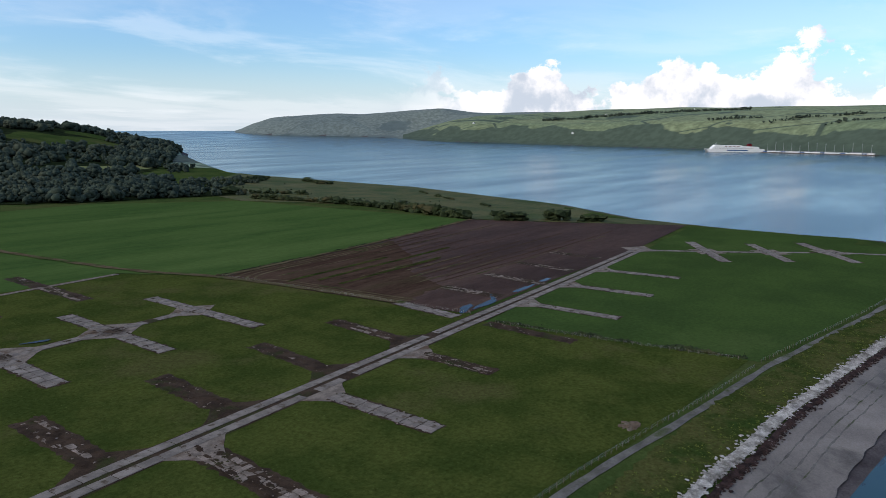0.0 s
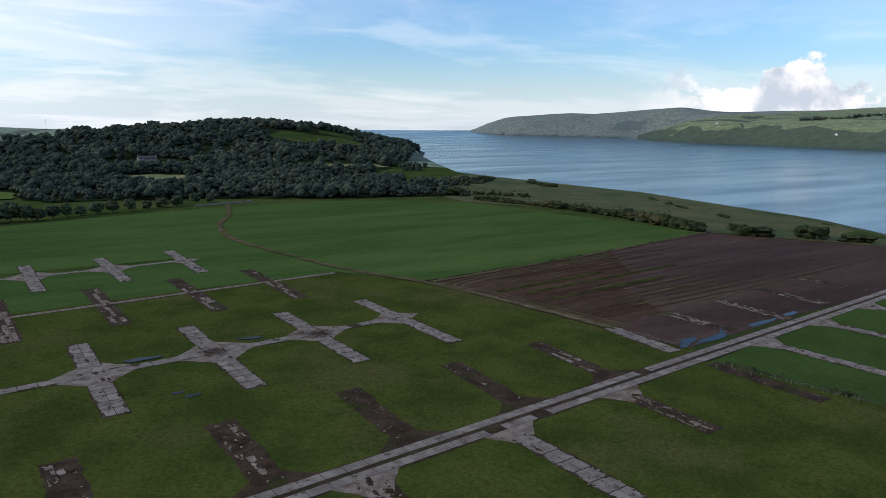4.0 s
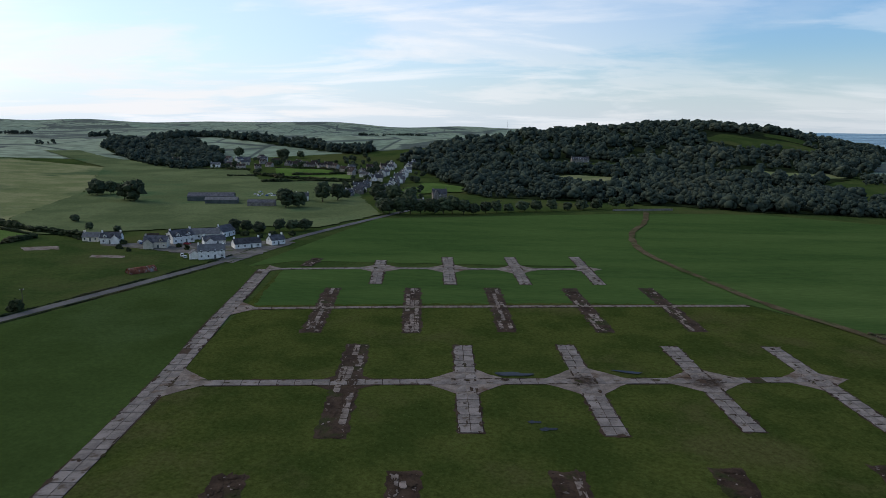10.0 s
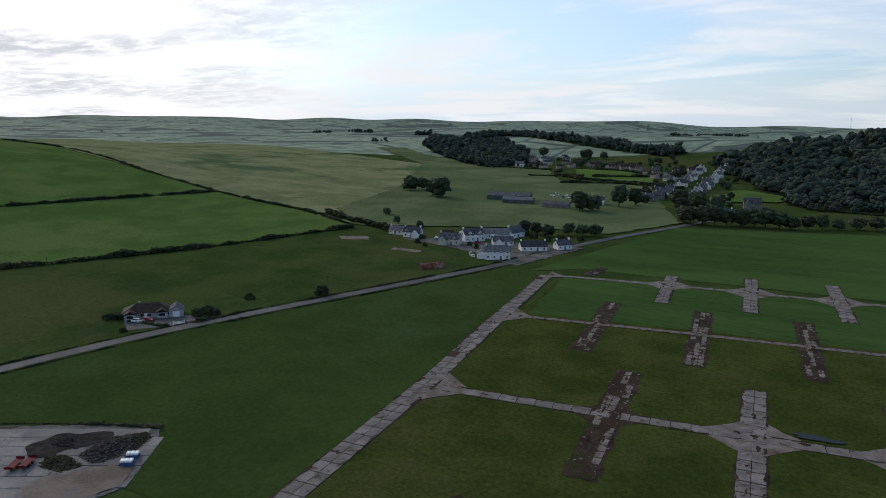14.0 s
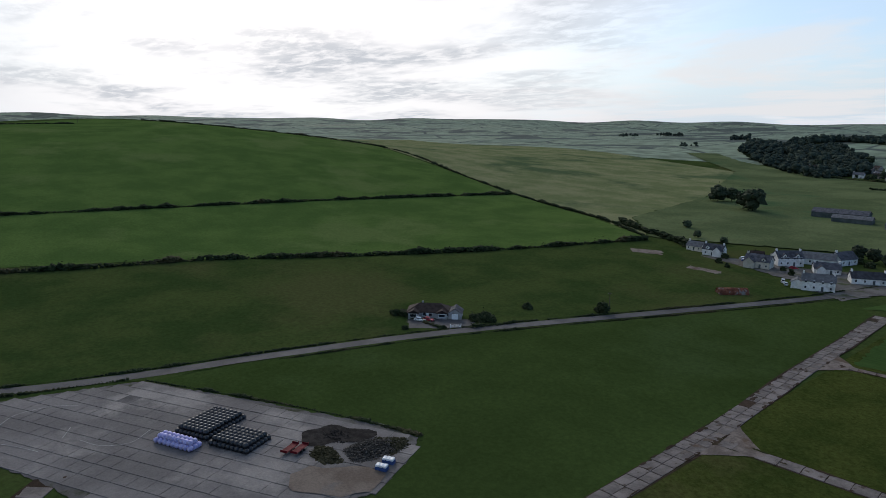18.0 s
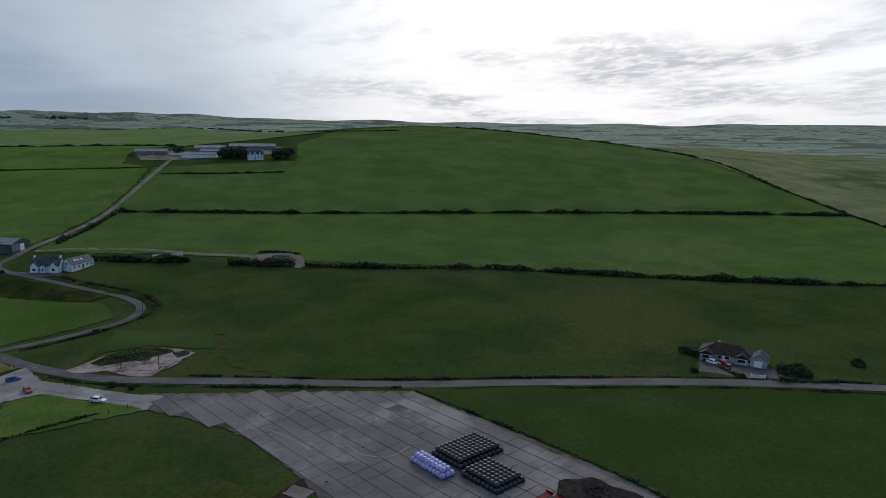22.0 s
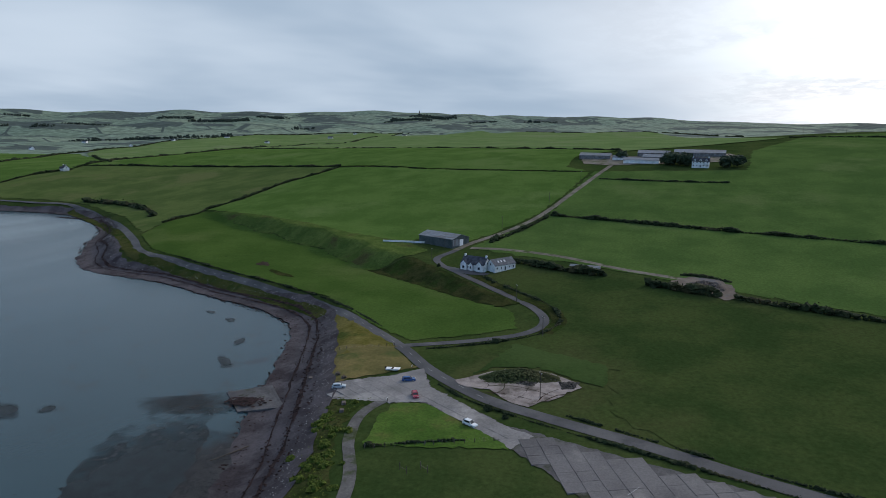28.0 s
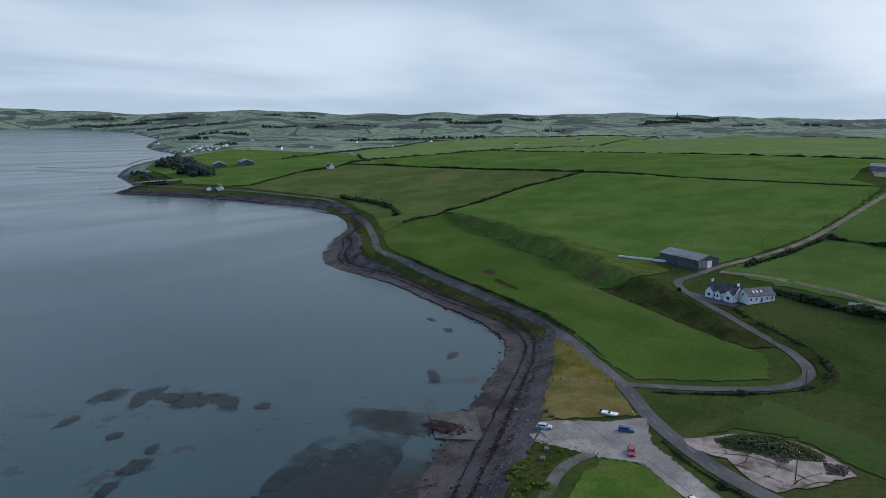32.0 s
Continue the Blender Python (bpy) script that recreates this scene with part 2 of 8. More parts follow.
def east_hills(x, y, e):
    """Hills over the loch: a broad green ridge, and a higher moor behind it that ends in a headland of its own."""
    r, b = np.hypot(x + 30, y), np.degrees(np.arctan2(x + 30, y))
    ridge = np.interp(b, (49.6, 50.8, 52.4, 54.2, 56.5, 63, 72, 83, 95, 180), (0, 30, 74, 112, 128, 134, 152, 152, 146, 130))
    ridge = ridge * (0.62 * ease(e / 260) + 0.38 * ease(e / 780)) + 0.22 * east_height(x, y) * ease(e / 300) * ease((b - 50) / 4)
    moor = np.interp(b, (37, 38.2, 39.8, 42.4, 45.1, 46.9, 50.5, 53.3, 55.6, 58, 62), (0, 60, 92, 106, 120, 113, 138, 156, 130, 118, 60))
    back = ease((b - 45) / 6)
    moor = moor * ((0.45 * ease(e / 150) + 0.55 * ease(e / 420)) * (1 - back) + ease((r - 4300) / 460) * back)
    moor = moor + 3 * np.sin(b * 1.7) * np.sin(r / 120.0) * ease(e / 200)
    return np.maximum(np.maximum(ridge, moor), 0)


def height(x, y):
    """Ground height at arrays x, y."""
    x, y = np.asarray(x, float), np.asarray(y, float)
    d = shore_distance(x, y, MAIN_LAND)
    e = shore_distance(x, y, EAST_LAND)
    sea = sea_level(x, y)
    bed = sea - np.clip(-np.maximum(d, e) * 0.05, 0, 4)
    up = lift(x, y) * 0.75
    land = land_height(x, y) + up - sea
    gentle = ease((-150 - y) / 200)
    land = sea + (land * (1 - gentle) + np.minimum(land, 4.5 + (0.115 + 0.032 * hump(x, y, -740, -290, 0, 200, 190)) * np.maximum(d, 0)) * gentle) * ease(d / (27 - 9 * gentle))
    near = (x > -620) & (x < -240) & (y > -440) & (y < 60) & (d > 0)
    if near.any():  # the old sea bank: a steep grassy step over a level shelf
        off, half, foot, power = scarp(x[near], y[near])
        rise = ease((off + half) / (2 * half) + 0.10 * np.sin(x[near] / 9.0 + y[near] / 13.0) + 0.06 * np.sin(y[near] / 5.0))
        shelf = np.minimum(land[near], foot)
        land[near] = land[near] + (shelf - land[near]) * (1 - rise) * power
    hill = sea + east_hills(x, y, e)
    return np.where(d > 0, np.maximum(land, sea - 0.0), np.where(e > 0, hill, bed))

# ---- materials ----
def material(name, dark, light, scale=0.2, fine=3.0, rough=0.9, bump=0.3, third=None, third_scale=0.03, metal=0.0, spread=(0.35, 0.65),
             vary=0.0, stretch=(1, 1, 1), spec=0.06, grain=0.35, island=False, third_at=(0.52, 0.66), turn=0.0, world_=False):
    """A weathered surface: two colours in patches, fine grain, an optional third colour in large stains, and relief."""
    mat = bpy.data.materials.new(name)
    mat.use_nodes = True
    ns, ls = mat.node_tree.nodes, mat.node_tree.links
    b = ns["Principled BSDF"]
    b.inputs["Roughness"].default_value, b.inputs["Metallic"].default_value = rough, metal
    b.inputs["Specular IOR Level"].default_value = spec
    co = ns.new("ShaderNodeTexCoord")
    mp = ns.new("ShaderNodeMapping")
    mp.inputs["Scale"].default_value, mp.inputs["Rotation"].default_value = stretch, (0, 0, radians(turn))
    ls.new(ns.new("ShaderNodeNewGeometry").outputs["Position"] if world_ else co.outputs["Object"], mp.inputs[0])
    vec = mp.outputs[0]
    if vary:
        info = ns.new("ShaderNodeNewGeometry" if island else "ShaderNodeObjectInfo")
        rnd = info.outputs["Random Per Island" if island else "Random"]
        add = ns.new("ShaderNodeVectorMath")
        comb = ns.new("ShaderNodeVectorMath")
        comb.operation = "SCALE"
        comb.inputs[0].default_value = (71, 37, 13)
        ls.new(rnd, comb.inputs["Scale"])
        ls.new(vec, add.inputs[0]), ls.new(comb.outputs[0], add.inputs[1])
        vec = add.outputs[0]

    def tex(s, detail=5, rough_=0.6):
        n = ns.new("ShaderNodeTexNoise")
        n.inputs["Scale"].default_value, n.inputs["Detail"].default_value, n.inputs["Roughness"].default_value = s, detail, rough_
        ls.new(vec, n.inputs["Vector"])
        return n.outputs[0]

    def ramp(v, a, c):
        n = ns.new("ShaderNodeMapRange")
        n.interpolation_type = "SMOOTHSTEP"
        n.inputs[1].default_value, n.inputs[2].default_value = a, c
        ls.new(v, n.inputs[0])
        return n.outputs[0]

    def mix(f, a, c, blend="MIX"):
        n = ns.new("ShaderNodeMix")
        n.data_type, n.blend_type = "RGBA", blend
        for slot, v in ((n.inputs[0], f), (n.inputs[6], a), (n.inputs[7], c)):
            if isinstance(v, (int, float)):
                slot.default_value = v
            elif isinstance(v, tuple):
                slot.default_value = (*v, 1)
            else:
                ls.new(v, slot)
        return n.outputs[2]

    col = mix(ramp(tex(scale), *spread), dark, light)
    if third:
        col = mix(ramp(tex(third_scale, 6), *third_at), col, third)
    g = tex(fine, 6, 0.78)
    gm = ns.new("ShaderNodeMapRange")
    gm.inputs[1].default_value, gm.inputs[2].default_value = 0.25, 0.75
    gm.inputs[3].default_value, gm.inputs[4].default_value = 1 - grain, 1 + grain
    ls.new(g, gm.inputs[0])
    cc = ns.new("ShaderNodeVectorMath")
    cc.operation = "SCALE"
    ls.new(col, cc.inputs[0]), ls.new(gm.outputs[0], cc.inputs["Scale"])
    col = cc.outputs[0]
    if vary:
        vm = ns.new("ShaderNodeMapRange")
        vm.inputs[3].default_value, vm.inputs[4].default_value = 1 - vary, 1 + vary
        ls.new(rnd, vm.inputs[0])
        c2 = ns.new("ShaderNodeVectorMath")
        c2.operation = "SCALE"
        ls.new(col, c2.inputs[0]), ls.new(vm.outputs[0], c2.inputs["Scale"])
        col = c2.outputs[0]
    ls.new(col, b.inputs["Base Color"])
    if bump:
        bp = ns.new("ShaderNodeBump")
        bp.inputs["Strength"].default_value, bp.inputs["Distance"].default_value = bump, 0.4 / max(fine, 0.2)
        ls.new(g, bp.inputs["Height"]), ls.new(bp.outputs[0], b.inputs["Normal"])
    return mat


M = {}
M["rough_grass"] = material("rough_grass", (0.031, 0.045, 0.011), (0.052, 0.064, 0.016), 0.05, 0.9, third=(0.059, 0.062, 0.021), third_scale=0.02, grain=0.55, spec=0.0)
M["sown_grass"] = material("sown_grass", (0.032, 0.056, 0.017), (0.042, 0.072, 0.020), 0.02, 0.7, third=(0.054, 0.083, 0.026), third_scale=0.008, grain=0.28, spec=0.0)
M["ley_grass"] = material("ley_grass", (0.056, 0.098, 0.026), (0.080, 0.127, 0.034), 0.03, 0.8, third=(0.094, 0.132, 0.042), third_scale=0.012, grain=0.32, spec=0.0)
M["pasture"] = material("pasture", (0.030, 0.051, 0.015), (0.050, 0.069, 0.021), 0.03, 0.6, third=(0.060, 0.069, 0.025), third_scale=0.009, grain=0.35, spec=0.0)
M["dry_pasture"] = material("dry_pasture", (0.128, 0.150, 0.066), (0.198, 0.202, 0.102), 0.03, 0.5, third=(0.076, 0.107, 0.050), third_scale=0.01, grain=0.3, spec=0.0)
# Brighter copy of ley_grass: sun on the bay fields is put into the colour.
M["bright_ley"] = material("bright_ley", (0.060, 0.110, 0.024), (0.086, 0.140, 0.034), 0.03, 0.8, third=(0.099, 0.147, 0.042), third_scale=0.012, grain=0.32, spec=0.0)
M["shelf_grass"] = material("shelf_grass", (0.044, 0.080, 0.017), (0.061, 0.102, 0.023), 0.03, 0.8, third=(0.074, 0.106, 0.029), third_scale=0.012, grain=0.34, spec=0.0)
# Paler than the near leys: distance haze is mixed into the green.
M["hazed_ley"] = material("hazed_ley", (0.100, 0.155, 0.052), (0.138, 0.190, 0.070), 0.02, 0.4, third=(0.150, 0.185, 0.085), third_scale=0.006, grain=0.3, spec=0.0)
M["dull_ley"] = material("dull_ley", (0.062, 0.092, 0.028), (0.092, 0.122, 0.038), 0.03, 0.8, third=(0.105, 0.120, 0.045), third_scale=0.012, grain=0.32, spec=0.0)
M["bank_grass"] = material("bank_grass", (0.055, 0.088, 0.021), (0.088, 0.120, 0.031), 0.10, 0.9, third=(0.062, 0.064, 0.024), third_scale=0.05, grain=0.5, spec=0.0)
M["heath"] = material("heath", (0.046, 0.062, 0.024), (0.090, 0.085, 0.037), 0.04, 0.4, third=(0.035, 0.055, 0.016), third_scale=0.02, grain=0.4)
M["dune_grass"] = material("dune_grass", (0.040, 0.065, 0.014), (0.13, 0.12, 0.035), 0.12, 0.9, third=(0.03, 0.06, 0.014), third_scale=0.07, grain=0.5)
M["dry_lawn"] = material("dry_lawn", (0.098, 0.088, 0.028), (0.161, 0.127, 0.046), 0.09, 1.2, third=(0.069, 0.083, 0.022), third_scale=0.05, grain=0.35)
M["lush_grass"] = material("lush_grass", (0.042, 0.089, 0.011), (0.070, 0.122, 0.019), 0.10, 1.2, third=(0.086, 0.094, 0.023), third_scale=0.06, grain=0.45)
M["ploughed"] = material("ploughed", (0.036, 0.021, 0.017), (0.058, 0.034, 0.027), 0.03, 0.5, third=(0.074, 0.046, 0.036), third_scale=0.02, grain=0.4, stretch=(0.25, 1, 1), turn=-6)
M["dry_meadow"] = material("dry_meadow", (0.095, 0.088, 0.022), (0.155, 0.130, 0.042), 0.10, 1.0, third=(0.06, 0.075, 0.02), third_scale=0.06, grain=0.5, spec=0.0)
M["olive_pasture"] = material("olive_pasture", (0.076, 0.100, 0.045), (0.120, 0.145, 0.068), 0.02, 0.5, third=(0.055, 0.095, 0.043), third_scale=0.01, grain=0.32, spec=0.0)
M["shore_grass"] = material("shore_grass", (0.030, 0.043, 0.012), (0.062, 0.064, 0.022), 0.10, 1.0, third=(0.026, 0.044, 0.012), third_scale=0.06, grain=0.55, spec=0.0)
# Brighter copy of the sown grass, with a patch of sun in its colour.
M["field_grass"] = material("sunlit_sown_grass", (0.037, 0.070, 0.020), (0.053, 0.091, 0.026), 0.035, 0.7, third=(0.062, 0.100, 0.030), third_scale=0.012, grain=0.28, spec=0.0, stretch=(0.22, 1, 1), turn=-14)
# Darker copy of the sown grass.
M["dark_sown"] = material("dark_sown_grass", (0.031, 0.050, 0.014), (0.041, 0.065, 0.018), 0.02, 0.7, third=(0.042, 0.066, 0.022), third_scale=0.01, grain=0.28, spec=0.0)
M["bracken"] = material("bracken", (0.022, 0.030, 0.010), (0.050, 0.052, 0.018), 0.12, 0.9, third=(0.030, 0.050, 0.012), third_scale=0.05, grain=0.5, spec=0.0)
M["stubble"] = material("stubble", (0.044, 0.027, 0.020), (0.068, 0.044, 0.032), 0.05, 0.6, third=(0.052, 0.038, 0.024), third_scale=0.03, grain=0.45, stretch=(0.3, 1.4, 1), turn=-6, spec=0.0)
M["wood_floor"] = material("shaded_wood_floor", (0.010, 0.016, 0.008), (0.022, 0.030, 0.013), 0.08, 0.9, grain=0.5, spec=0.0)
M["concrete"] = material("concrete", (0.128, 0.112, 0.102), (0.200, 0.174, 0.159), 0.25, 2.2, third=(0.079, 0.061, 0.046), third_scale=0.4, third_at=(0.55, 0.68), vary=0.08, grain=0.25)
M["old_concrete"] = material("old_concrete", (0.117, 0.096, 0.081), (0.227, 0.185, 0.162), 0.35, 2.0, third=(0.062, 0.042, 0.030), third_scale=0.4, third_at=(0.55, 0.68), vary=0.08, grain=0.35)
M["apron_concrete"] = material("apron_concrete", (0.090, 0.085, 0.085), (0.138, 0.129, 0.127), 0.06, 1.6, third=(0.207, 0.191, 0.179), third_scale=0.045, third_at=(0.50, 0.64), grain=0.30, rough=0.8, spec=0.2, world_=True)
M["park_concrete"] = material("pale_park_concrete", (0.150, 0.142, 0.136), (0.225, 0.210, 0.200), 0.10, 1.6, third=(0.285, 0.268, 0.250), third_scale=0.06, third_at=(0.50, 0.64), grain=0.30, rough=0.8, spec=0.2, world_=True)
M["soil"] = material("soil", (0.028, 0.018, 0.012), (0.053, 0.035, 0.024), 0.2, 2.0, third=(0.028, 0.031, 0.010), third_scale=0.12, grain=0.45)
M["asphalt"] = material("asphalt", (0.047, 0.048, 0.051), (0.074, 0.074, 0.077), 0.08, 2.5, third=(0.094, 0.092, 0.092), third_scale=0.06, grain=0.2, rough=0.8, spec=0.2)
M["track"] = material("track", (0.12, 0.105, 0.08), (0.20, 0.175, 0.14), 0.1, 1.5, third=(0.06, 0.075, 0.025), third_scale=0.15, grain=0.35)
M["shingle"] = material("shingle", (0.052, 0.045, 0.047), (0.090, 0.079, 0.082), 0.10, 1.4, third=(0.038, 0.031, 0.033), third_scale=0.06, grain=0.45)
M["sand"] = material("sand", (0.150, 0.131, 0.122), (0.215, 0.190, 0.174), 0.06, 1.8, third=(0.09, 0.08, 0.075), third_scale=0.03, grain=0.25, rough=0.7)
M["pebbles"] = material("pebbles", (0.16, 0.15, 0.14), (0.40, 0.385, 0.37), 0.35, 2.2, third=(0.09, 0.08, 0.07), third_scale=0.16, grain=0.6)
M["seabed"] = material("seabed", (0.05, 0.07, 0.07), (0.09, 0.11, 0.10), 0.03, 0.4)


def country(name, greens, wood, size, wooded, edge=0.026, belt=None, mottled=0.2):
    """Far farmland: a patchwork of fields, each with a green of its own, dark hedge lines and patches of woodland."""
    mat = bpy.data.materials.new(name)
    mat.use_nodes = True
    ns, ls = mat.node_tree.nodes, mat.node_tree.links
    b = ns["Principled BSDF"]
    b.inputs["Roughness"].default_value, b.inputs["Specular IOR Level"].default_value = 0.95, 0.05
    co = ns.new("ShaderNodeTexCoord")
    mp = ns.new("ShaderNodeMapping")
    mp.inputs["Scale"].default_value = (1 / size, 0.62 / size, 0)
    mp.inputs["Rotation"].default_value = (0, 0, radians(24))
    ls.new(co.outputs["Object"], mp.inputs[0])
    cell, line = ns.new("ShaderNodeTexVoronoi"), ns.new("ShaderNodeTexVoronoi")
    line.feature = "DISTANCE_TO_EDGE"
    for v in (cell, line):
        v.inputs["Scale"].default_value, v.inputs["Randomness"].default_value = 1.0, 0.75
        ls.new(mp.outputs[0], v.inputs["Vector"])
    sep = ns.new("ShaderNodeSeparateColor")
    ls.new(cell.outputs["Color"], sep.inputs[0])
    ramp = ns.new("ShaderNodeValToRGB")
    for k, c in enumerate(greens):
        e = ramp.color_ramp.elements[k] if k < 2 else ramp.color_ramp.elements.new(0.5)
        e.position, e.color = k / (len(greens) - 1), (*c, 1)
    ls.new(sep.outputs[0], ramp.inputs[0])

    def noise(scale, detail):
        n = ns.new("ShaderNodeTexNoise")
        n.inputs["Scale"].default_value, n.inputs["Detail"].default_value = scale, detail
        ls.new(co.outputs["Object"], n.inputs["Vector"])
        return n.outputs[0]

    def rng(v, a, c, lo=0.0, hi=1.0):
        n = ns.new("ShaderNodeMapRange")
        n.interpolation_type = "SMOOTHSTEP"
        for k, val in zip((1, 2, 3, 4), (a, c, lo, hi)):
            n.inputs[k].default_value = val
        ls.new(v, n.inputs[0])
        return n.outputs[0]

    def mix(f, a, c, blend="MIX"):
        n = ns.new("ShaderNodeMix")
        n.data_type, n.blend_type = "RGBA", blend
        for slot, v in ((n.inputs[0], f), (n.inputs[6], a), (n.inputs[7], c)):
            if isinstance(v, tuple):
                slot.default_value = (*v, 1)
            else:
                ls.new(v, slot)
        return n.outputs[2]

    grain = rng(noise(0.05, 6), 0.3, 0.7, 0.8, 1.2)
    sc = ns.new("ShaderNodeVectorMath")
    sc.operation = "SCALE"
    ls.new(ramp.outputs[0], sc.inputs[0]), ls.new(grain, sc.inputs["Scale"])
    hedged = mix(rng(line.outputs["Distance"], edge * 0.4, edge, 1.0, 0.0), sc.outputs[0], wood)
    woods = rng(noise(0.0042, 7), wooded, wooded + 0.02)
    col = mix(woods, hedged, wood)
    if belt:  # woodland on the steep lower slopes
        sep2 = ns.new("ShaderNodeSeparateXYZ")
        ls.new(co.outputs["Object"], sep2.inputs[0])
        wob = ns.new("ShaderNodeMath")
        wob.operation = "MULTIPLY_ADD"
        ls.new(noise(0.0035, 6), wob.inputs[0])
        wob.inputs[1].default_value = 170.0
        ls.new(sep2.outputs[2], wob.inputs[2])
        col = mix(rng(wob.outputs[0], belt, belt + 6, 1.0, 0.0), col, wood)
    mottle = ns.new("ShaderNodeVectorMath")
    mottle.operation = "SCALE"
    ls.new(col, mottle.inputs[0]), ls.new(rng(noise(0.03, 9), 0.32, 0.68, 1 - mottled, 1 + mottled), mottle.inputs["Scale"])
    ls.new(mottle.outputs[0], b.inputs["Base Color"])
    return mat


# Far fields and moor are paled and blued, distance haze in their colours.
M["far_pasture"] = country("hazed_fields", [(0.150, 0.200, 0.145), (0.182, 0.228, 0.158), (0.220, 0.236, 0.170), (0.132, 0.182, 0.132)], (0.066, 0.086, 0.074), 190, 0.545)
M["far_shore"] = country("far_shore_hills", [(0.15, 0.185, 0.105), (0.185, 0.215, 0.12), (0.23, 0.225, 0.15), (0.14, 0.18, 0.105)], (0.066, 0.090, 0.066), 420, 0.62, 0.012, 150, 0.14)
M["hazed_moor"] = country("hazed_moor", [(0.145, 0.175, 0.165), (0.165, 0.192, 0.174), (0.235, 0.232, 0.188), (0.134, 0.164, 0.158)], (0.112, 0.140, 0.138), 420, 0.58, 0.004, 110, 0.07)


def sea_material():
    mat = bpy.data.materials.new("sea_water")
    mat.use_nodes = True
    ns, ls = mat.node_tree.nodes, mat.node_tree.links
    b = ns["Principled BSDF"]
    b.inputs["Roughness"].default_value, b.inputs["IOR"].default_value = 0.16, 1.333
    co = ns.new("ShaderNodeTexCoord")

    def tex(scale, detail, stretch=(1, 1, 1), turn=0.0):
        mp = ns.new("ShaderNodeMapping")
        mp.inputs["Scale"].default_value, mp.inputs["Rotation"].default_value = stretch, (0, 0, radians(turn))
        ls.new(co.outputs["Object"], mp.inputs[0])
        n = ns.new("ShaderNodeTexNoise")
        n.inputs["Scale"].default_value, n.inputs["Detail"].default_value, n.inputs["Roughness"].default_value = scale, detail, 0.6
        ls.new(mp.outputs[0], n.inputs["Vector"])
        return n.outputs[0]

    def ramp(v, a, c, lo=0.0, hi=1.0):
        n = ns.new("ShaderNodeMapRange")
        n.interpolation_type = "SMOOTHSTEP"
        for k, val in zip((1, 2, 3, 4), (a, c, lo, hi)):
            n.inputs[k].default_value = val
        ls.new(v, n.inputs[0])
        return n.outputs[0]

    def mix(f, a, c):
        n = ns.new("ShaderNodeMix")
        n.data_type = "RGBA"
        for slot, v in ((n.inputs[0], f), (n.inputs[6], a), (n.inputs[7], c)):
            if isinstance(v, tuple):
                slot.default_value = (*v, 1)
            else:
                ls.new(v, slot)
        return n.outputs[2]

    weed = ramp(tex(0.022, 8, (1, 1.35, 1), 35), 0.66, 0.70)
    specks = ramp(tex(0.11, 6, (1, 1.2, 1), 10), 0.60, 0.66)
    deep = mix(ramp(tex(0.004, 4), 0.35, 0.65), (0.014, 0.042, 0.052), (0.024, 0.060, 0.074))
    ls.new(mix(specks, mix(weed, deep, (0.010, 0.020, 0.026)), (0.013, 0.026, 0.030)), b.inputs["Base Color"])
    # slicks and ruffled lanes
    lanes = ramp(tex(0.0022, 5, (1, 4.5, 1), -38), 0.36, 0.66, 0.18, 0.27)
    ls.new(lanes, b.inputs["Roughness"])
    bp = ns.new("ShaderNodeBump")
    bp.inputs["Strength"].default_value, bp.inputs["Distance"].default_value = 0.12, 0.25
    ls.new(tex(0.30, 5, (1, 1.8, 1), -38), bp.inputs["Height"])
    ls.new(bp.outputs[0], b.inputs["Normal"])
    return mat


M["sea"] = sea_material()


# ---- mesh helpers ----
def np_mesh(name, verts, faces, mats, index=None, smooth=False):
    """A mesh from arrays; faces is an (n, 3) or (n, 4) array."""
    me = bpy.data.meshes.new(name)
    verts, faces = np.asarray(verts, np.float32), np.asarray(faces, np.int32)
    n, k = faces.shape
    me.vertices.add(len(verts)), me.loops.add(n * k), me.polygons.add(n)
    me.vertices.foreach_set("co", verts.ravel())
    me.loops.foreach_set("vertex_index", faces.ravel())
    me.polygons.foreach_set("loop_start", np.arange(0, n * k, k, dtype=np.int32))
    me.polygons.foreach_set("use_smooth", np.full(n, smooth))
    for m in mats if isinstance(mats, (list, tuple)) else [mats]:
        me.materials.append(m)
    if index is not None:
        me.polygons.foreach_set("material_index", np.asarray(index, np.int32))
    me.update(calc_edges=True)
    return me


def h1(x, y):
    return float(height(np.array([x]), np.array([y]))[0])


def off_at(x, y):
    return 0.0004 * np.hypot(x + 30, y)


def setting(name, me, label, category, parent=None):
    ob = new(name, me)
    ob.parent = parent
    return tagged(ob, label, category, kind="structure")


def part(name, me, parent, label=""):
    """One mesh under a thing; me is a mesh or a bmesh's mesh."""
    ob = new(name, me)
    ob.parent = parent
    if label:
        ob["label"] = label
    return ob


def bm_mesh(name, bm, *mats, smooth=False):
    me = bpy.data.meshes.new(name)
    bm.to_mesh(me)
    bm.free()
    for m in mats:
        me.materials.append(m)
    if smooth:
        me.polygons.foreach_set("use_smooth", [True] * len(me.polygons))
    return me


def smooth_line(pts, step):
    """A Catmull-Rom line through the points, sampled about every step metres."""
    p = [np.array(q, float) for q in pts]
    p = [2 * p[0] - p[1], *p, 2 * p[-1] - p[-2]]
    out = []
    for a, b, c, d in zip(p, p[1:], p[2:], p[3:]):
        n = max(2, int(np.linalg.norm(c - b) / step))
        for s in np.arange(n) / n:
            out.append(0.5 * (2 * b + (c - a) * s + (2 * a - 5 * b + 4 * c - d) * s * s + (3 * b - a - 3 * c + d) * s ** 3))
    out.append(p[-2])
    return np.array(out)


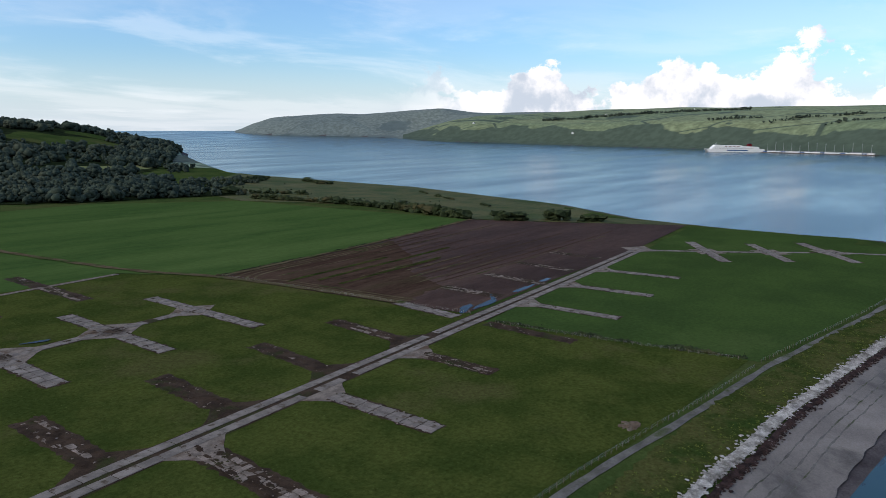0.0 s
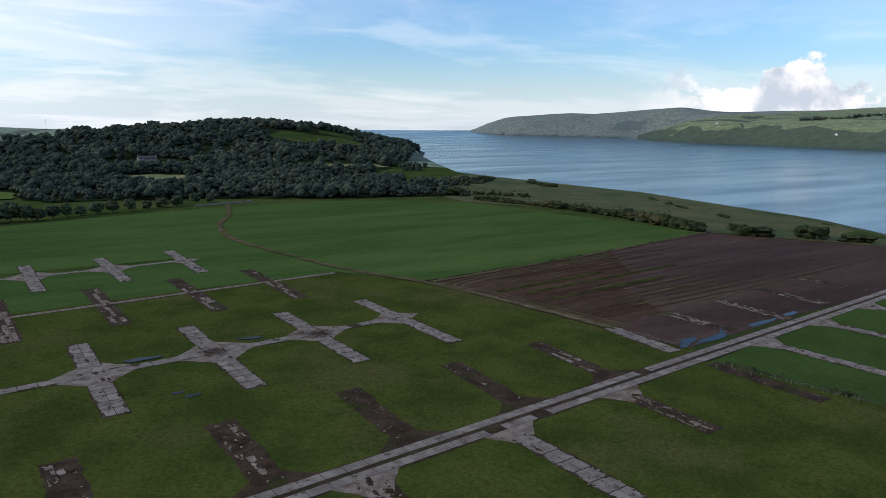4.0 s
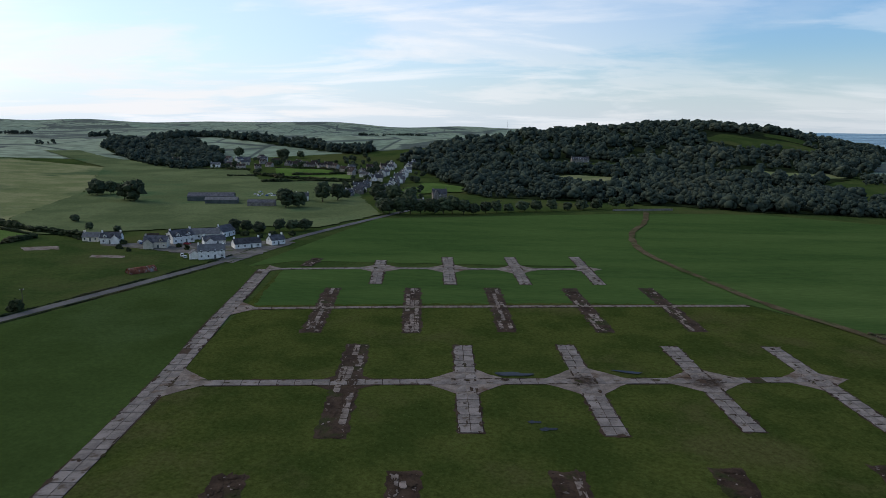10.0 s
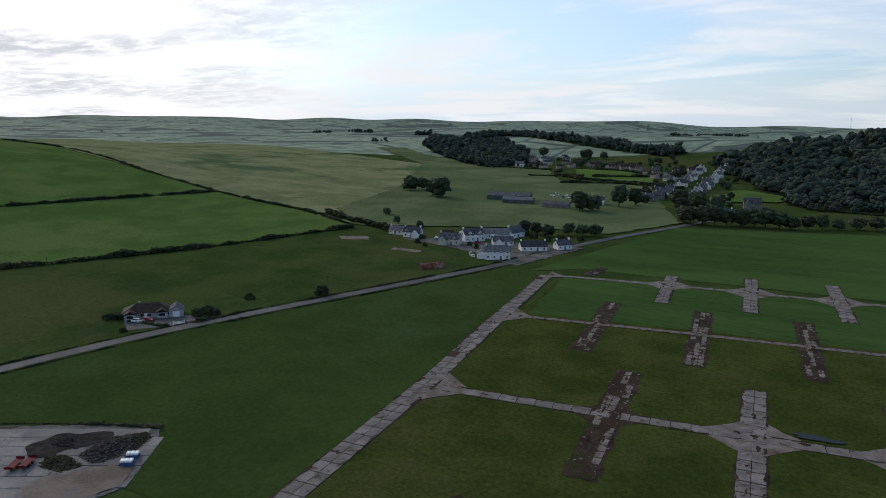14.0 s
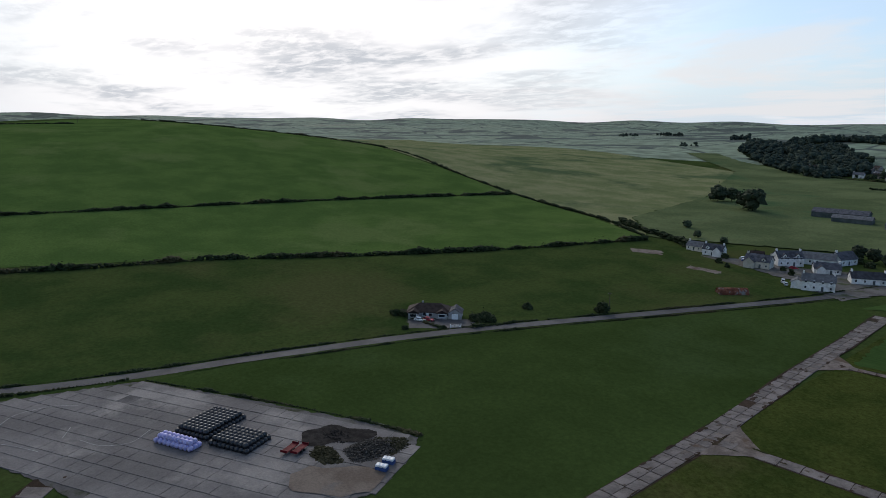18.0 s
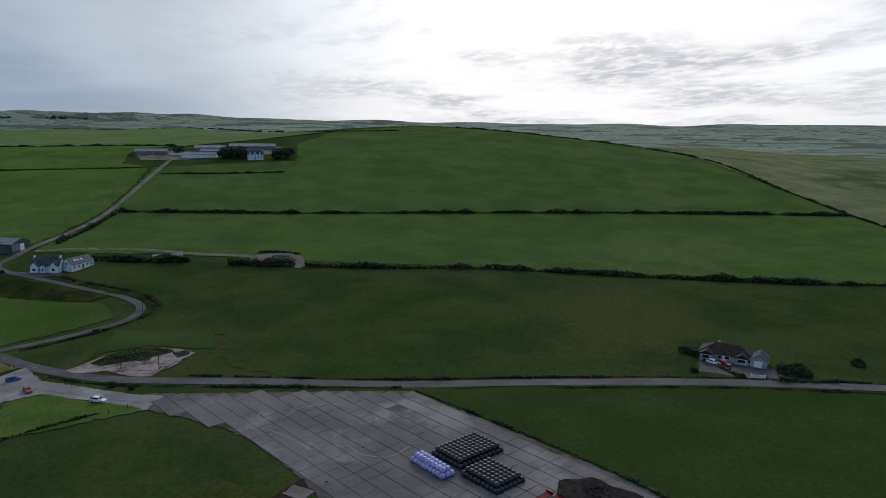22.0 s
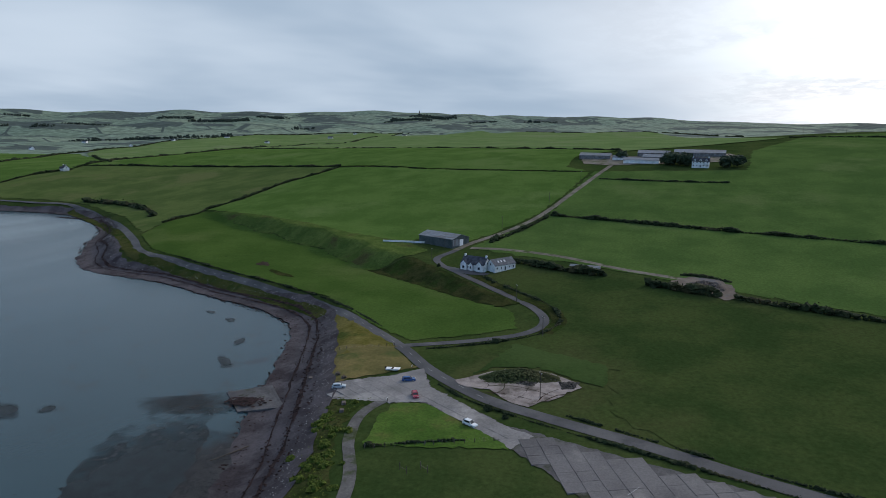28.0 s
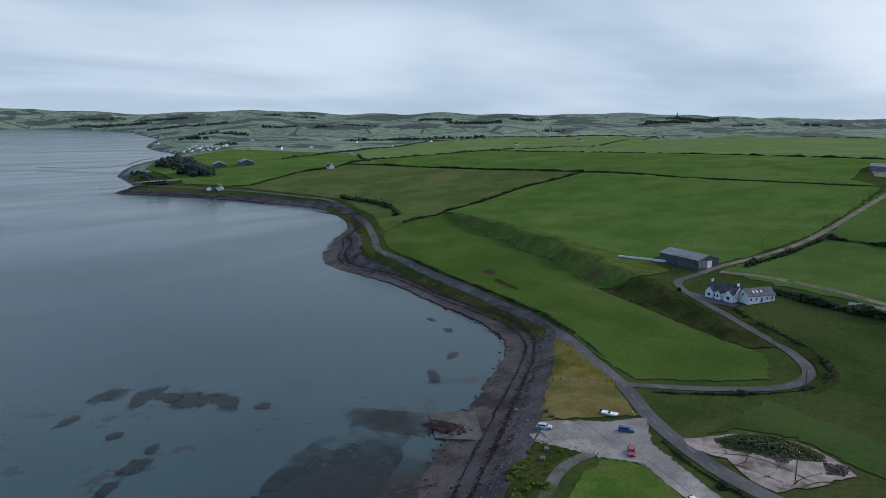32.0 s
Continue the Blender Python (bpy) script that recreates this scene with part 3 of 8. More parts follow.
def ribbon_mesh(name, pts, width, mat, off=0.06, step=4.0, ragged=0.0, cols=2, seed=1):
    """A strip that follows a line over the ground."""
    line = smooth_line(pts, step)
    rng = np.random.default_rng(seed)
    tang = np.gradient(line, axis=0)
    tang /= np.linalg.norm(tang, axis=1)[:, None] + 1e-9
    side = np.stack([-tang[:, 1], tang[:, 0]], 1)
    lanes = np.linspace(-0.5, 0.5, cols + 1)
    wig = rng.normal(0, ragged, (len(line), 2))
    wig[1:-1] = (wig[:-2] + wig[1:-1] * 1.2 + wig[2:]) / 2.0
    v = []
    for k, a in enumerate(lanes):
        w = a * (width(line) if callable(width) else width) + (wig[:, 0] if k == 0 else wig[:, 1] if k == cols else 0)
        q = line + side * np.reshape(w, (-1, 1))
        v.append(np.c_[q, height(q[:, 0], q[:, 1]) + off + off_at(q[:, 0], q[:, 1])])
    v = np.concatenate(v)
    n = len(line)
    f = [(k * n + i, (k) * n + i + 1, (k + 1) * n + i + 1, (k + 1) * n + i) for k in range(cols) for i in range(n - 1)]
    return np_mesh(name, v, np.array(f)[:, ::-1], mat)


def patch_mesh(name, ring, mat, off=0.03, cell=20.0, ragged=0.0, seed=1):
    """A sheet laid over the ground inside a ring, cut into cells so that it follows the slopes."""
    rng = np.random.default_rng(seed)
    if ragged:
        dense = []
        for a, b in zip(ring, ring[1:] + ring[:1]):
            a, b = np.array(a, float), np.array(b, float)
            n = max(1, int(np.linalg.norm(b - a) / (ragged * 4)))
            dense += [a + (b - a) * k / n + rng.normal(0, ragged, 2) for k in range(n)]
        ring = dense
    bm = bmesh.new()
    bm.faces.new([bm.verts.new((float(p[0]), float(p[1]), 0)) for p in ring])
    xs, ys = [p[0] for p in ring], [p[1] for p in ring]
    for axis, vals in ((0, xs), (1, ys)):
        c = math.floor(min(vals) / cell) * cell + cell
        while c < max(vals):
            co, no = [0, 0, 0], [0, 0, 0]
            co[axis], no[axis] = c, 1
            bmesh.ops.bisect_plane(bm, geom=bm.verts[:] + bm.edges[:] + bm.faces[:], plane_co=co, plane_no=no)
            c += cell
    bmesh.ops.triangulate(bm, faces=bm.faces[:])
    bm.normal_update()
    if sum(f.normal.z * f.calc_area() for f in bm.faces) < 0:
        bmesh.ops.reverse_faces(bm, faces=bm.faces[:])
    x, y = np.array([v.co.x for v in bm.verts]), np.array([v.co.y for v in bm.verts])
    for v, z in zip(bm.verts, height(x, y) + off + off_at(x, y)):
        v.co.z = z
    return bm_mesh(name, bm, mat)


# ---- ground sheet and sea ----
def make_ground():
    rings, spokes = 330, 760
    r = np.concatenate([np.linspace(2, 60, 20), np.geomspace(63, 4930, rings - 20)])
    a = np.linspace(0, 2 * np.pi, spokes, endpoint=False)
    rr, aa = np.meshgrid(r, a, indexing="ij")
    x, y = -30 + rr * np.sin(aa), rr * np.cos(aa)
    z = height(x.ravel(), y.ravel())
    v = np.c_[x.ravel(), y.ravel(), z]
    i, j = np.meshgrid(np.arange(rings - 1), np.arange(spokes), indexing="ij")
    k = (j + 1) % spokes
    f = np.stack([i * spokes + j, i * spokes + k, (i + 1) * spokes + k, (i + 1) * spokes + j], -1).reshape(-1, 4)[:, ::-1]
    c = v[f].mean(1)
    e = shore_distance(c[:, 0], c[:, 1], EAST_LAND)
    d = np.maximum(shore_distance(c[:, 0], c[:, 1], MAIN_LAND), e)
    rad = np.hypot(c[:, 0] + 30, c[:, 1])
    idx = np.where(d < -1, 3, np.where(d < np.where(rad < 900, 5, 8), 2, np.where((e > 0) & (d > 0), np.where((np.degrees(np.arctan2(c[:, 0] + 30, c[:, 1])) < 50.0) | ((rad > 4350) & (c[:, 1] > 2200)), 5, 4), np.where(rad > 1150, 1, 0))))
    me = np_mesh("ground", v, f, [M["pasture"], M["far_pasture"], M["shingle"], M["seabed"], M["far_shore"], M["hazed_moor"]], idx, smooth=True)
    setting("ground", me, "rolling green farmland falling to a shingle shore", "ground")


def make_sea():
    rings, spokes = 60, 240
    r = np.geomspace(20, 4930, rings)
    a = np.linspace(0, 2 * np.pi, spokes, endpoint=False)
    rr, aa = np.meshgrid(r, a, indexing="ij")
    x, y = -30 + rr * np.sin(aa), rr * np.cos(aa)
    v = np.c_[x.ravel(), y.ravel(), sea_level(x.ravel(), y.ravel())]
    i, j = np.meshgrid(np.arange(rings - 1), np.arange(spokes), indexing="ij")
    k = (j + 1) % spokes
    f = np.stack([i * spokes + j, i * spokes + k, (i + 1) * spokes + k, (i + 1) * spokes + j], -1).reshape(-1, 4)[:, ::-1]
    setting("water", np_mesh("water", v, f, M["sea"], smooth=True), "calm grey-blue sea loch with dark weed and slicks", "water")


make_ground()
make_sea()

M["path_grey"] = material("worn_path", (0.085, 0.080, 0.073), (0.140, 0.132, 0.122), 0.15, 1.5, third=(0.055, 0.065, 0.03), third_scale=0.12, grain=0.35)
# ---- fields ----
FIELDS = [("field_1", "rough_grass", [(-78, 95), (-80, 338), (75, 362), (131, 292), (160, 252), (175, 150), (182, 118), (176, 108), (193, 17), (100, 24), (40, 27), (-60, 20), (-150, 15), (-170, 40), (-120, 90)], 0.02, "rough olive-green airfield grass with tufts"), ("field_2", "field_grass", [(-99, 345), (-49, 520), (160, 578), (266, 589), (384, 525), (427, 287), (289, 264), (160, 252), (133, 292), (78, 364), (-76, 362)], 0.03, "even dark green sown grass field"), ("field_3", "ploughed", [(159, 252), (289, 264), (427, 287), (505, 138), (381, 128), (263, 125), (182, 121), (175, 156)], 0.05, "bare brown ploughed field")]
FIELDS += [("field_4", "sown_grass", [(176, 108), (258, 116), (376, 122), (497, 133), (520, 60), (510, 5), (420, -27), (303, -8.5), (247, 2.5), (193, 14)], 0.04, "dense dark green sown grass field"), ("field_5", "dark_sown", [(-91, 338), (-88.9, 300), (-86.9, 256), (-83.2, 195), (-82.1, 145), (-81.2, 110), (-112, 112), (-124, 135), (-205, 97), (-196, 148), (-178, 205), (-148, 262), (-106, 358)], 0.04, "smooth dark green grass field beside the road")]
for name, mat, ring, off, label in FIELDS:
    setting(name, patch_mesh(name, ring, M[mat], off, 25.0), label, "field")

# ---- roads and tracks ----
ROADS = [("road_1", "asphalt", [(-20, 585), (-46, 530), (-90, 433), (-113, 360), (-131, 316), (-156, 259), (-184, 193), (-201, 137), (-213, 90), (-227, 52), (-235, 27), (-244, 4), (-261, -19), (-279, -36), (-298, -58), (-330, -99), (-351, -144), (-372, -200), (-383, -230), (-396, -265), (-432, -306), (-507, -398), (-566, -499), (-572, -560), (-556, -672), (-505, -812)], 5.2, "grey asphalt coast road"), ("road_2", "asphalt", [(-283, -38), (-301, -13), (-314, 2), (-329, 5), (-346, -5), (-368, -30), (-387, -52), (-400, -66), (-414, -73), (-434, -69)], 4.0, "narrow grey asphalt lane with a hairpin bend"), ("road_3", "track", [(-434, -69), (-450, -65), (-484, -50), (-522, -39), (-592, -29), (-717, -13)], 4.0, "pale farm track")]
ROADS += [("road_4", "track", [(-440, -62), (-441, -45), (-438, -25), (-431, -3), (-416, 27), (-407, 52), (-403, 64)], 4.0, "gravel track along a hedge"), ("road_5", "path_grey", [(-120, 2), (-90, 9), (-55, 18), (-20, 24), (20, 26.5), (60, 26.5), (80, 25.4), (100, 23), (123, 19.6), (152, 15.5), (186, 11.4), (217, 5.7), (247, -0.3), (303, -11.3), (420, -32)], 2.3, "gravel path along the shore"), ("road_6", "path_grey", [(-120, 2), (-180, -9), (-206, -21), (-222, -25), (-236, -22)], 3.2, "gravel footpath to the car park")]
for name, mat, pts, wide, label in ROADS:
    setting(name, ribbon_mesh(name, pts, wide, M[mat], 0.09, 3.0, 0.08 if name != "road_5" else 0.16), label, "road")

# broken white centre line on the coast road
M["paint"] = material("white_road_paint", (0.211, 0.211, 0.205), (0.322, 0.322, 0.310), 1.2, 6, grain=0.25)
coast_road = bpy.data.objects["road_1"]
_line = smooth_line(ROADS[0][2][11:20], 1.0)
for _i in range(0, len(_line) - 6, 9):
    part("centre_line", ribbon_mesh("centre_line", [tuple(p) for p in _line[_i:_i + 4]], 0.16, M["paint"], 0.13, 1.0), coast_road, "broken white centre line")

# ---- old airfield: broken concrete laid slab by slab ----
M["flare"] = material("worn_concrete", (0.124, 0.102, 0.086), (0.199, 0.164, 0.142), 0.3, 1.8, third=(0.092, 0.061, 0.042), third_scale=0.10, grain=0.35)
M["joint"] = material("apron_base", (0.085, 0.080, 0.078), (0.130, 0.122, 0.118), 0.2, 1.5, third=(0.040, 0.044, 0.024), third_scale=0.1, grain=0.3)
M["slip"] = material("wet_slip", (0.030, 0.027, 0.024), (0.060, 0.054, 0.051), 0.2, 1.5, third=(0.018, 0.012, 0.009), third_scale=0.12, grain=0.4)
M["puddle"] = bpy.data.materials.new("puddle_water")
M["puddle"].use_nodes = True
_b = M["puddle"].node_tree.nodes["Principled BSDF"]
_b.inputs["Base Color"].default_value, _b.inputs["Roughness"].default_value, _b.inputs["IOR"].default_value = (0.016, 0.019, 0.021, 1), 0.10, 1.14
M["yard_concrete"] = material("pinkish_concrete", (0.20, 0.168, 0.150), (0.31, 0.265, 0.24), 0.25, 2.2, third=(0.12, 0.10, 0.085), third_scale=0.15, vary=0.06, grain=0.3)
M["trace"] = material("faint_track", (0.066, 0.054, 0.030), (0.105, 0.084, 0.052), 0.12, 1.5, third=(0.034, 0.055, 0.016), third_scale=0.06, grain=0.4, spec=0.0)
SLABS = {}
_g = (1 + 5 ** 0.5) / 2
ICO = np.array([(-1, _g, 0), (1, _g, 0), (-1, -_g, 0), (1, -_g, 0), (0, -1, _g), (0, 1, _g), (0, -1, -_g), (0, 1, -_g), (_g, 0, -1), (_g, 0, 1), (-_g, 0, -1), (-_g, 0, 1)]) / math.hypot(1, _g)
ICO_F = np.array([(0, 11, 5), (0, 5, 1), (0, 1, 7), (0, 7, 10), (0, 10, 11), (1, 5, 9), (5, 11, 4), (11, 10, 2), (10, 7, 6), (7, 1, 8),
                  (3, 9, 4), (3, 4, 2), (3, 2, 6), (3, 6, 8), (3, 8, 9), (4, 9, 5), (2, 4, 11), (6, 2, 10), (8, 6, 7), (9, 8, 1)])


def clumps(centres, radii, rng, flat=0.8, jitter=0.28):
    """Uneven leaf clumps, one at each centre."""
    n = len(centres)
    v = ICO[None] * (1 + rng.normal(0, jitter, (n, 12, 1))) * np.array((1, 1, flat))
    a = rng.uniform(0, 2 * np.pi, n)
    c, s = np.cos(a)[:, None], np.sin(a)[:, None]
    v = np.stack([v[..., 0] * c - v[..., 1] * s, v[..., 0] * s + v[..., 1] * c, v[..., 2]], -1)
    v = v * np.reshape(radii, (-1, 1, 1)) + np.asarray(centres)[:, None]
    f = ICO_F[None] + 12 * np.arange(n)[:, None, None]
    return v.reshape(-1, 3), f.reshape(-1, 3)


def slab_mesh(wide, long, variant, mat):
    """A cast slab with broken edges, about 8 cm proud of the joints."""
    key = (round(wide, 2), round(long, 2), variant, mat)
    if key not in SLABS:
        rng = np.random.default_rng(variant * 7 + int(wide * 10))
        edge = []
        corners = [(-1, -1), (1, -1), (1, 1), (-1, 1)]
        for (ax, ay), (bx, by) in zip(corners, corners[1:] + corners[:1]):
            lost = rng.uniform(0.1, 0.6) if 3 <= variant < 8 and rng.random() < 0.5 else 0.04
            for s in (0.0, 0.22, 0.5, 0.78):
                bite = 0.0 if variant > 7 else rng.uniform(0, 0.06 if variant < 3 else 0.16)
                x, y = ax + (bx - ax) * s, ay + (by - ay) * s
                k = 1 - (lost if s == 0 and 3 <= variant < 8 else bite)
                edge.append((x * wide / 2 * (k if abs(x) == 1 else 1), y * long / 2 * (k if abs(y) == 1 else 1)))
        bm = bmesh.new()
        top = [bm.verts.new((x, y, 0.09)) for x, y in edge]
        low = [bm.verts.new((x * 1.01, y * 1.01, -0.25)) for x, y in edge]
        bm.faces.new(top)
        for i in range(len(edge)):
            j = (i + 1) % len(edge)
            bm.faces.new((low[i], low[j], top[j], top[i]))
        SLABS[key] = bm_mesh("slab", bm, M[mat])
    return SLABS[key]


def lay_slabs(parent, a, b, columns, wide, long, keep=1.0, mat="concrete", rng=None, gap=0.05):
    """Slabs from a to b in so many columns; keep is the share that is left."""
    a, b = np.array(a, float), np.array(b, float)
    d = b - a
    length = np.linalg.norm(d)
    d /= length
    side = np.array([-d[1], d[0]])
    turn = math.atan2(d[1], d[0]) - math.pi / 2
    n = max(1, round(length / long))
    step = length / n
    cell = [(c, i) for c in range(columns) for i in range(n)]
    at = np.array([a + d * (i + 0.5) * step + side * (c - (columns - 1) / 2) * wide for c, i in cell])
    runs = rng.random((columns, n // 3 + 3))
    for (c, i), p, z in zip(cell, at, height(at[:, 0], at[:, 1]) + off_at(at[:, 0], at[:, 1]) + 0.05):
        chance = rng.random() if keep > 0.8 else 0.88 * runs[c, i // 3] + 0.12 * rng.random()
        if chance > keep:
            continue
        s = new("slab", slab_mesh(wide - gap, step - gap, int(rng.integers(0, 3) if keep > 0.8 else rng.integers(3, 7)), mat))
        s.parent = parent
        s.matrix_basis = Matrix.Translation((p[0], p[1], z)) @ Euler((rng.normal(0, 0.003), rng.normal(0, 0.003), turn)).to_matrix().to_4x4()


def strip_ring(a, b, wide, extra=0.4):
    a, b = np.array(a, float), np.array(b, float)
    d = (b - a) / np.linalg.norm(b - a)
    s = np.array([-d[1], d[0]]) * (wide / 2 + extra)
    a, b = a - d * extra, b + d * extra
    return [tuple(a - s), tuple(b - s), tuple(b + s), tuple(a + s)]


def empty(name, label, category, group=""):
    return tagged(new(name), label, category, group)


def fragments(parent, a, b, wide, count, rng):
    """Loose bits of broken concrete and earth along a stand, joined."""
    a, b = np.array(a, float), np.array(b, float)
    d = (b - a) / np.linalg.norm(b - a)
    run = rng.uniform(0, np.linalg.norm(b - a), count)
    off = np.where(rng.random(count) < 0.5, rng.uniform(-0.5, 0.5, count), np.sign(rng.normal(size=count)) * rng.normal(0.47, 0.05, count)) * wide
    p = a + run[:, None] * d + off[:, None] * np.array([-d[1], d[0]])
    z = height(p[:, 0], p[:, 1]) + off_at(p[:, 0], p[:, 1]) + 0.13
    for name, mat, pick in (("broken_concrete", "old_concrete", slice(0, None, 2)), ("loose_soil", "soil", slice(1, None, 2))):
        v, f = clumps(np.c_[p, z][pick], rng.uniform(0.08, 0.42, count)[pick], rng, 0.22, 0.35)
        tagged(part(name, np_mesh(name, v, f, M[mat]), parent), kind="stuff")


def soil_bites(parent, a, b, wide, count, rng, inner=0.0, lift=0.17):
    """Tongues of soil that have crept over the edges of the concrete, joined."""
    a, b = np.array(a, float), np.array(b, float)
    length = np.linalg.norm(b - a)
    d = (b - a) / length
    side = np.array([-d[1], d[0]])
    inside_it = rng.random(count) < inner
    run = rng.uniform(0, length, count)
    ends = rng.random(count) < (0.12 if count > 8 else 0.0)
    run = np.where(ends, np.where(rng.random(count) < 0.5, 0.3, length - 0.3), run)
    off = np.where(inside_it | ends, rng.uniform(-0.45, 0.45, count), np.sign(rng.normal(size=count)) * rng.uniform(0.44, 0.52, count)) * wide
    long, across = rng.uniform(0.5, 2.2, count) * np.where(ends, 0.6, 1), rng.uniform(0.12, 0.55, count) * np.where(inside_it | ends, 1.7, 1)
    k = 14
    ang = np.arange(k) * 2 * np.pi / k
    r = 1 + rng.normal(0, 0.22, (count, k))
    u, w = run[:, None] + r * np.cos(ang) * long[:, None], off[:, None] + r * np.sin(ang) * across[:, None]
    u, w = np.c_[run, u], np.c_[off, w]
    xy = a + u[..., None] * d + w[..., None] * side
    x, y = xy[..., 0].ravel(), xy[..., 1].ravel()
    v = np.c_[x, y, height(x, y) + off_at(x, y) + lift + np.repeat(rng.uniform(0, 0.02, count), k + 1)]
    f = [(i * (k + 1), i * (k + 1) + 1 + j, i * (k + 1) + 1 + (j + 1) % k) for i in range(count) for j in range(k)]
    tagged(part("soil_patch", np_mesh("soil_patch", v, np.array(f), M["soil"]), parent, "dark soil crept over the concrete"), kind="stuff")


def stand(a, b, wide, keep, label, seed, mat="concrete", columns=2, long=5.2):
    rng = np.random.default_rng(seed)
    ob = empty("hardstand", label, "hardstand", "aircraft hardstands on the airfield")
    part("bed", patch_mesh("bed", strip_ring(a, b, wide, 0.3 if keep > 0.8 else 0.9), M["soil"], 0.06, 15, 0.35, seed), ob, "dark bare soil bed")
    if keep > 0.8:
        lay_slabs(ob, a, b, columns, wide / columns, long, 1.0, mat, rng, 0.10)
        soil_bites(ob, a, b, wide, 26, rng, 0.1)
    else:
        lay_slabs(ob, a, b, 3, wide / 3, 3.4, keep * 0.95, "old_concrete", rng, 0.06)
        soil_bites(ob, a, b, wide, 46, rng, 0.75)
    fragments(ob, a, b, wide, 70 if keep > 0.8 else 60 if label == BARE else 130, rng)
    return ob


GOOD, HALF, BARE = "pale weathered concrete hardstand in the grass", "broken concrete hardstand half lost to brown soil", "brown bare-earth hardstand with few slabs remaining"
STANDS = [((-28.5, 228), (-27, 159), 6.2, 0.55, HALF), ((7, 230), (7.5, 163), 6.4, 0.97, GOOD), ((42.5, 233), (44, 163), 6.2, 0.95, GOOD), ((79, 234), (79.8, 167), 6.0, 0.93, GOOD), ((115, 236), (117, 168), 6.0, 0.95, GOOD), ((-49, 305), (-47, 241), 5.6, 0.40, HALF), ((-13.5, 308), (-11, 243), 5.6, 0.50, HALF), ((22.5, 312), (24, 247), 5.4, 0.30, HALF), ((58, 314), (60.5, 249), 5.4, 0.28, HALF), ((94.5, 318), (96, 253), 5.4, 0.45, HALF), ((-67, 369), (-70, 350), 4.5, 0.4, HALF), ((-33, 368), (-31, 315), 5.6, 0.95, GOOD), ((2.5, 380), (3.5, 317), 5.8, 0.95, GOOD), ((37, 384), (39, 320), 5.8, 0.95, GOOD)]
STANDS += [((74, 389), (74.5, 323), 5.8, 0.95, GOOD), ((-45, 139.5), (-44, 104), 5.8, 0.12, BARE), ((-8, 142.5), (-7.5, 106), 5.8, 0.32, BARE), ((28, 144), (28, 110), 5.8, 0.34, BARE), ((64.5, 147), (63, 113), 5.8, 0.15, BARE), ((102.5, 150), (100, 114), 5.6, 0.06, BARE), ((139.5, 152), (138, 117), 5.4, 0.30, BARE), ((45.5, 100), (44.5, 62), 6.0, 0.75, HALF), ((87, 99), (87.5, 63.5), 6.0, 0.97, GOOD), ((130.5, 102), (130.5, 76), 5.0, 0.55, HALF), ((175, 106), (175, 71), 4.5, 0.08, BARE), ((212, 110), (214.5, 70.5), 5.6, 0.97, GOOD), ((256.5, 113), (260, 74), 5.6, 0.95, GOOD), ((301, 115), (306, 77), 5.6, 0.9, GOOD)]
STANDS += [((177, 153), (175, 121), 6.5, 0.85, HALF), ((214, 156), (215, 126), 6.0, 0.7, HALF), ((252, 157), (250, 123), 6.0, 0.7, HALF), ((290, 160), (289, 129), 6.0, 0.6, HALF), ((332, 163), (331, 132), 6.0, 0.5, HALF), ((425, 110), (366, 71), 6.5, 0.95, GOOD), ((440, 76), (388, 42), 6.0, 0.9, GOOD), ((464, 51), (407, 11), 6.5, 0.9, GOOD)]
for i, (a, b, wide, keep, label) in enumerate(STANDS):
    stand(a, b, wide, keep, label, 100 + i)


def flare_mesh(cx, cy, along, across, mat, off=0.12, half=0, seed=1):
    """The concave fillets where a hardstand meets a taxi track: a four-pointed star with soft points."""
    rng = np.random.default_rng(seed)
    ring = []
    for k in range(48):
        a = 2 * math.pi * k / 48
        c, s = math.cos(a), math.sin(a)
        x, y = math.copysign(abs(c) ** 2.3, c) * along, math.copysign(abs(s) ** 2.3, s) * across
        if abs(half) == 1 and y * half < 0:
            y = 0.0
        if half == 2 and x < 0:
            x = 0.0
        ring.append((cx + x + rng.normal(0, 0.12) + 0.02 * y, cy + y + 0.075 * x + rng.normal(0, 0.12)))
    out = []
    for p in ring:
        if not out or (p[0] - out[-1][0]) ** 2 + (p[1] - out[-1][1]) ** 2 > 0.05:
            out.append(p)
    return patch_mesh("flare", out, M[mat], off, 30)


# ---- taxi tracks, with the flares at their crossings as parts ----
def taxi_track(name, pts, wide, columns, label, keep, flares=(), mat="concrete", long=5.0, seed=5):
    rng = np.random.default_rng(seed)
    ob = setting(name, ribbon_mesh(name, pts, wide + 0.5, M["soil"], 0.07, 6, 0.2, 2, seed), label, "taxiway")
    for a, b in zip(pts, pts[1:]):
        lay_slabs(ob, a, b, columns, wide / columns, long, min(1.0, keep + 0.02), mat, rng)
        soil_bites(ob, a, b, wide, int(math.dist(a, b) / 2.6), rng, 0.08)
    for n, f in enumerate(flares):
        part("flare", flare_mesh(*f, seed=seed + n), ob)
    return ob


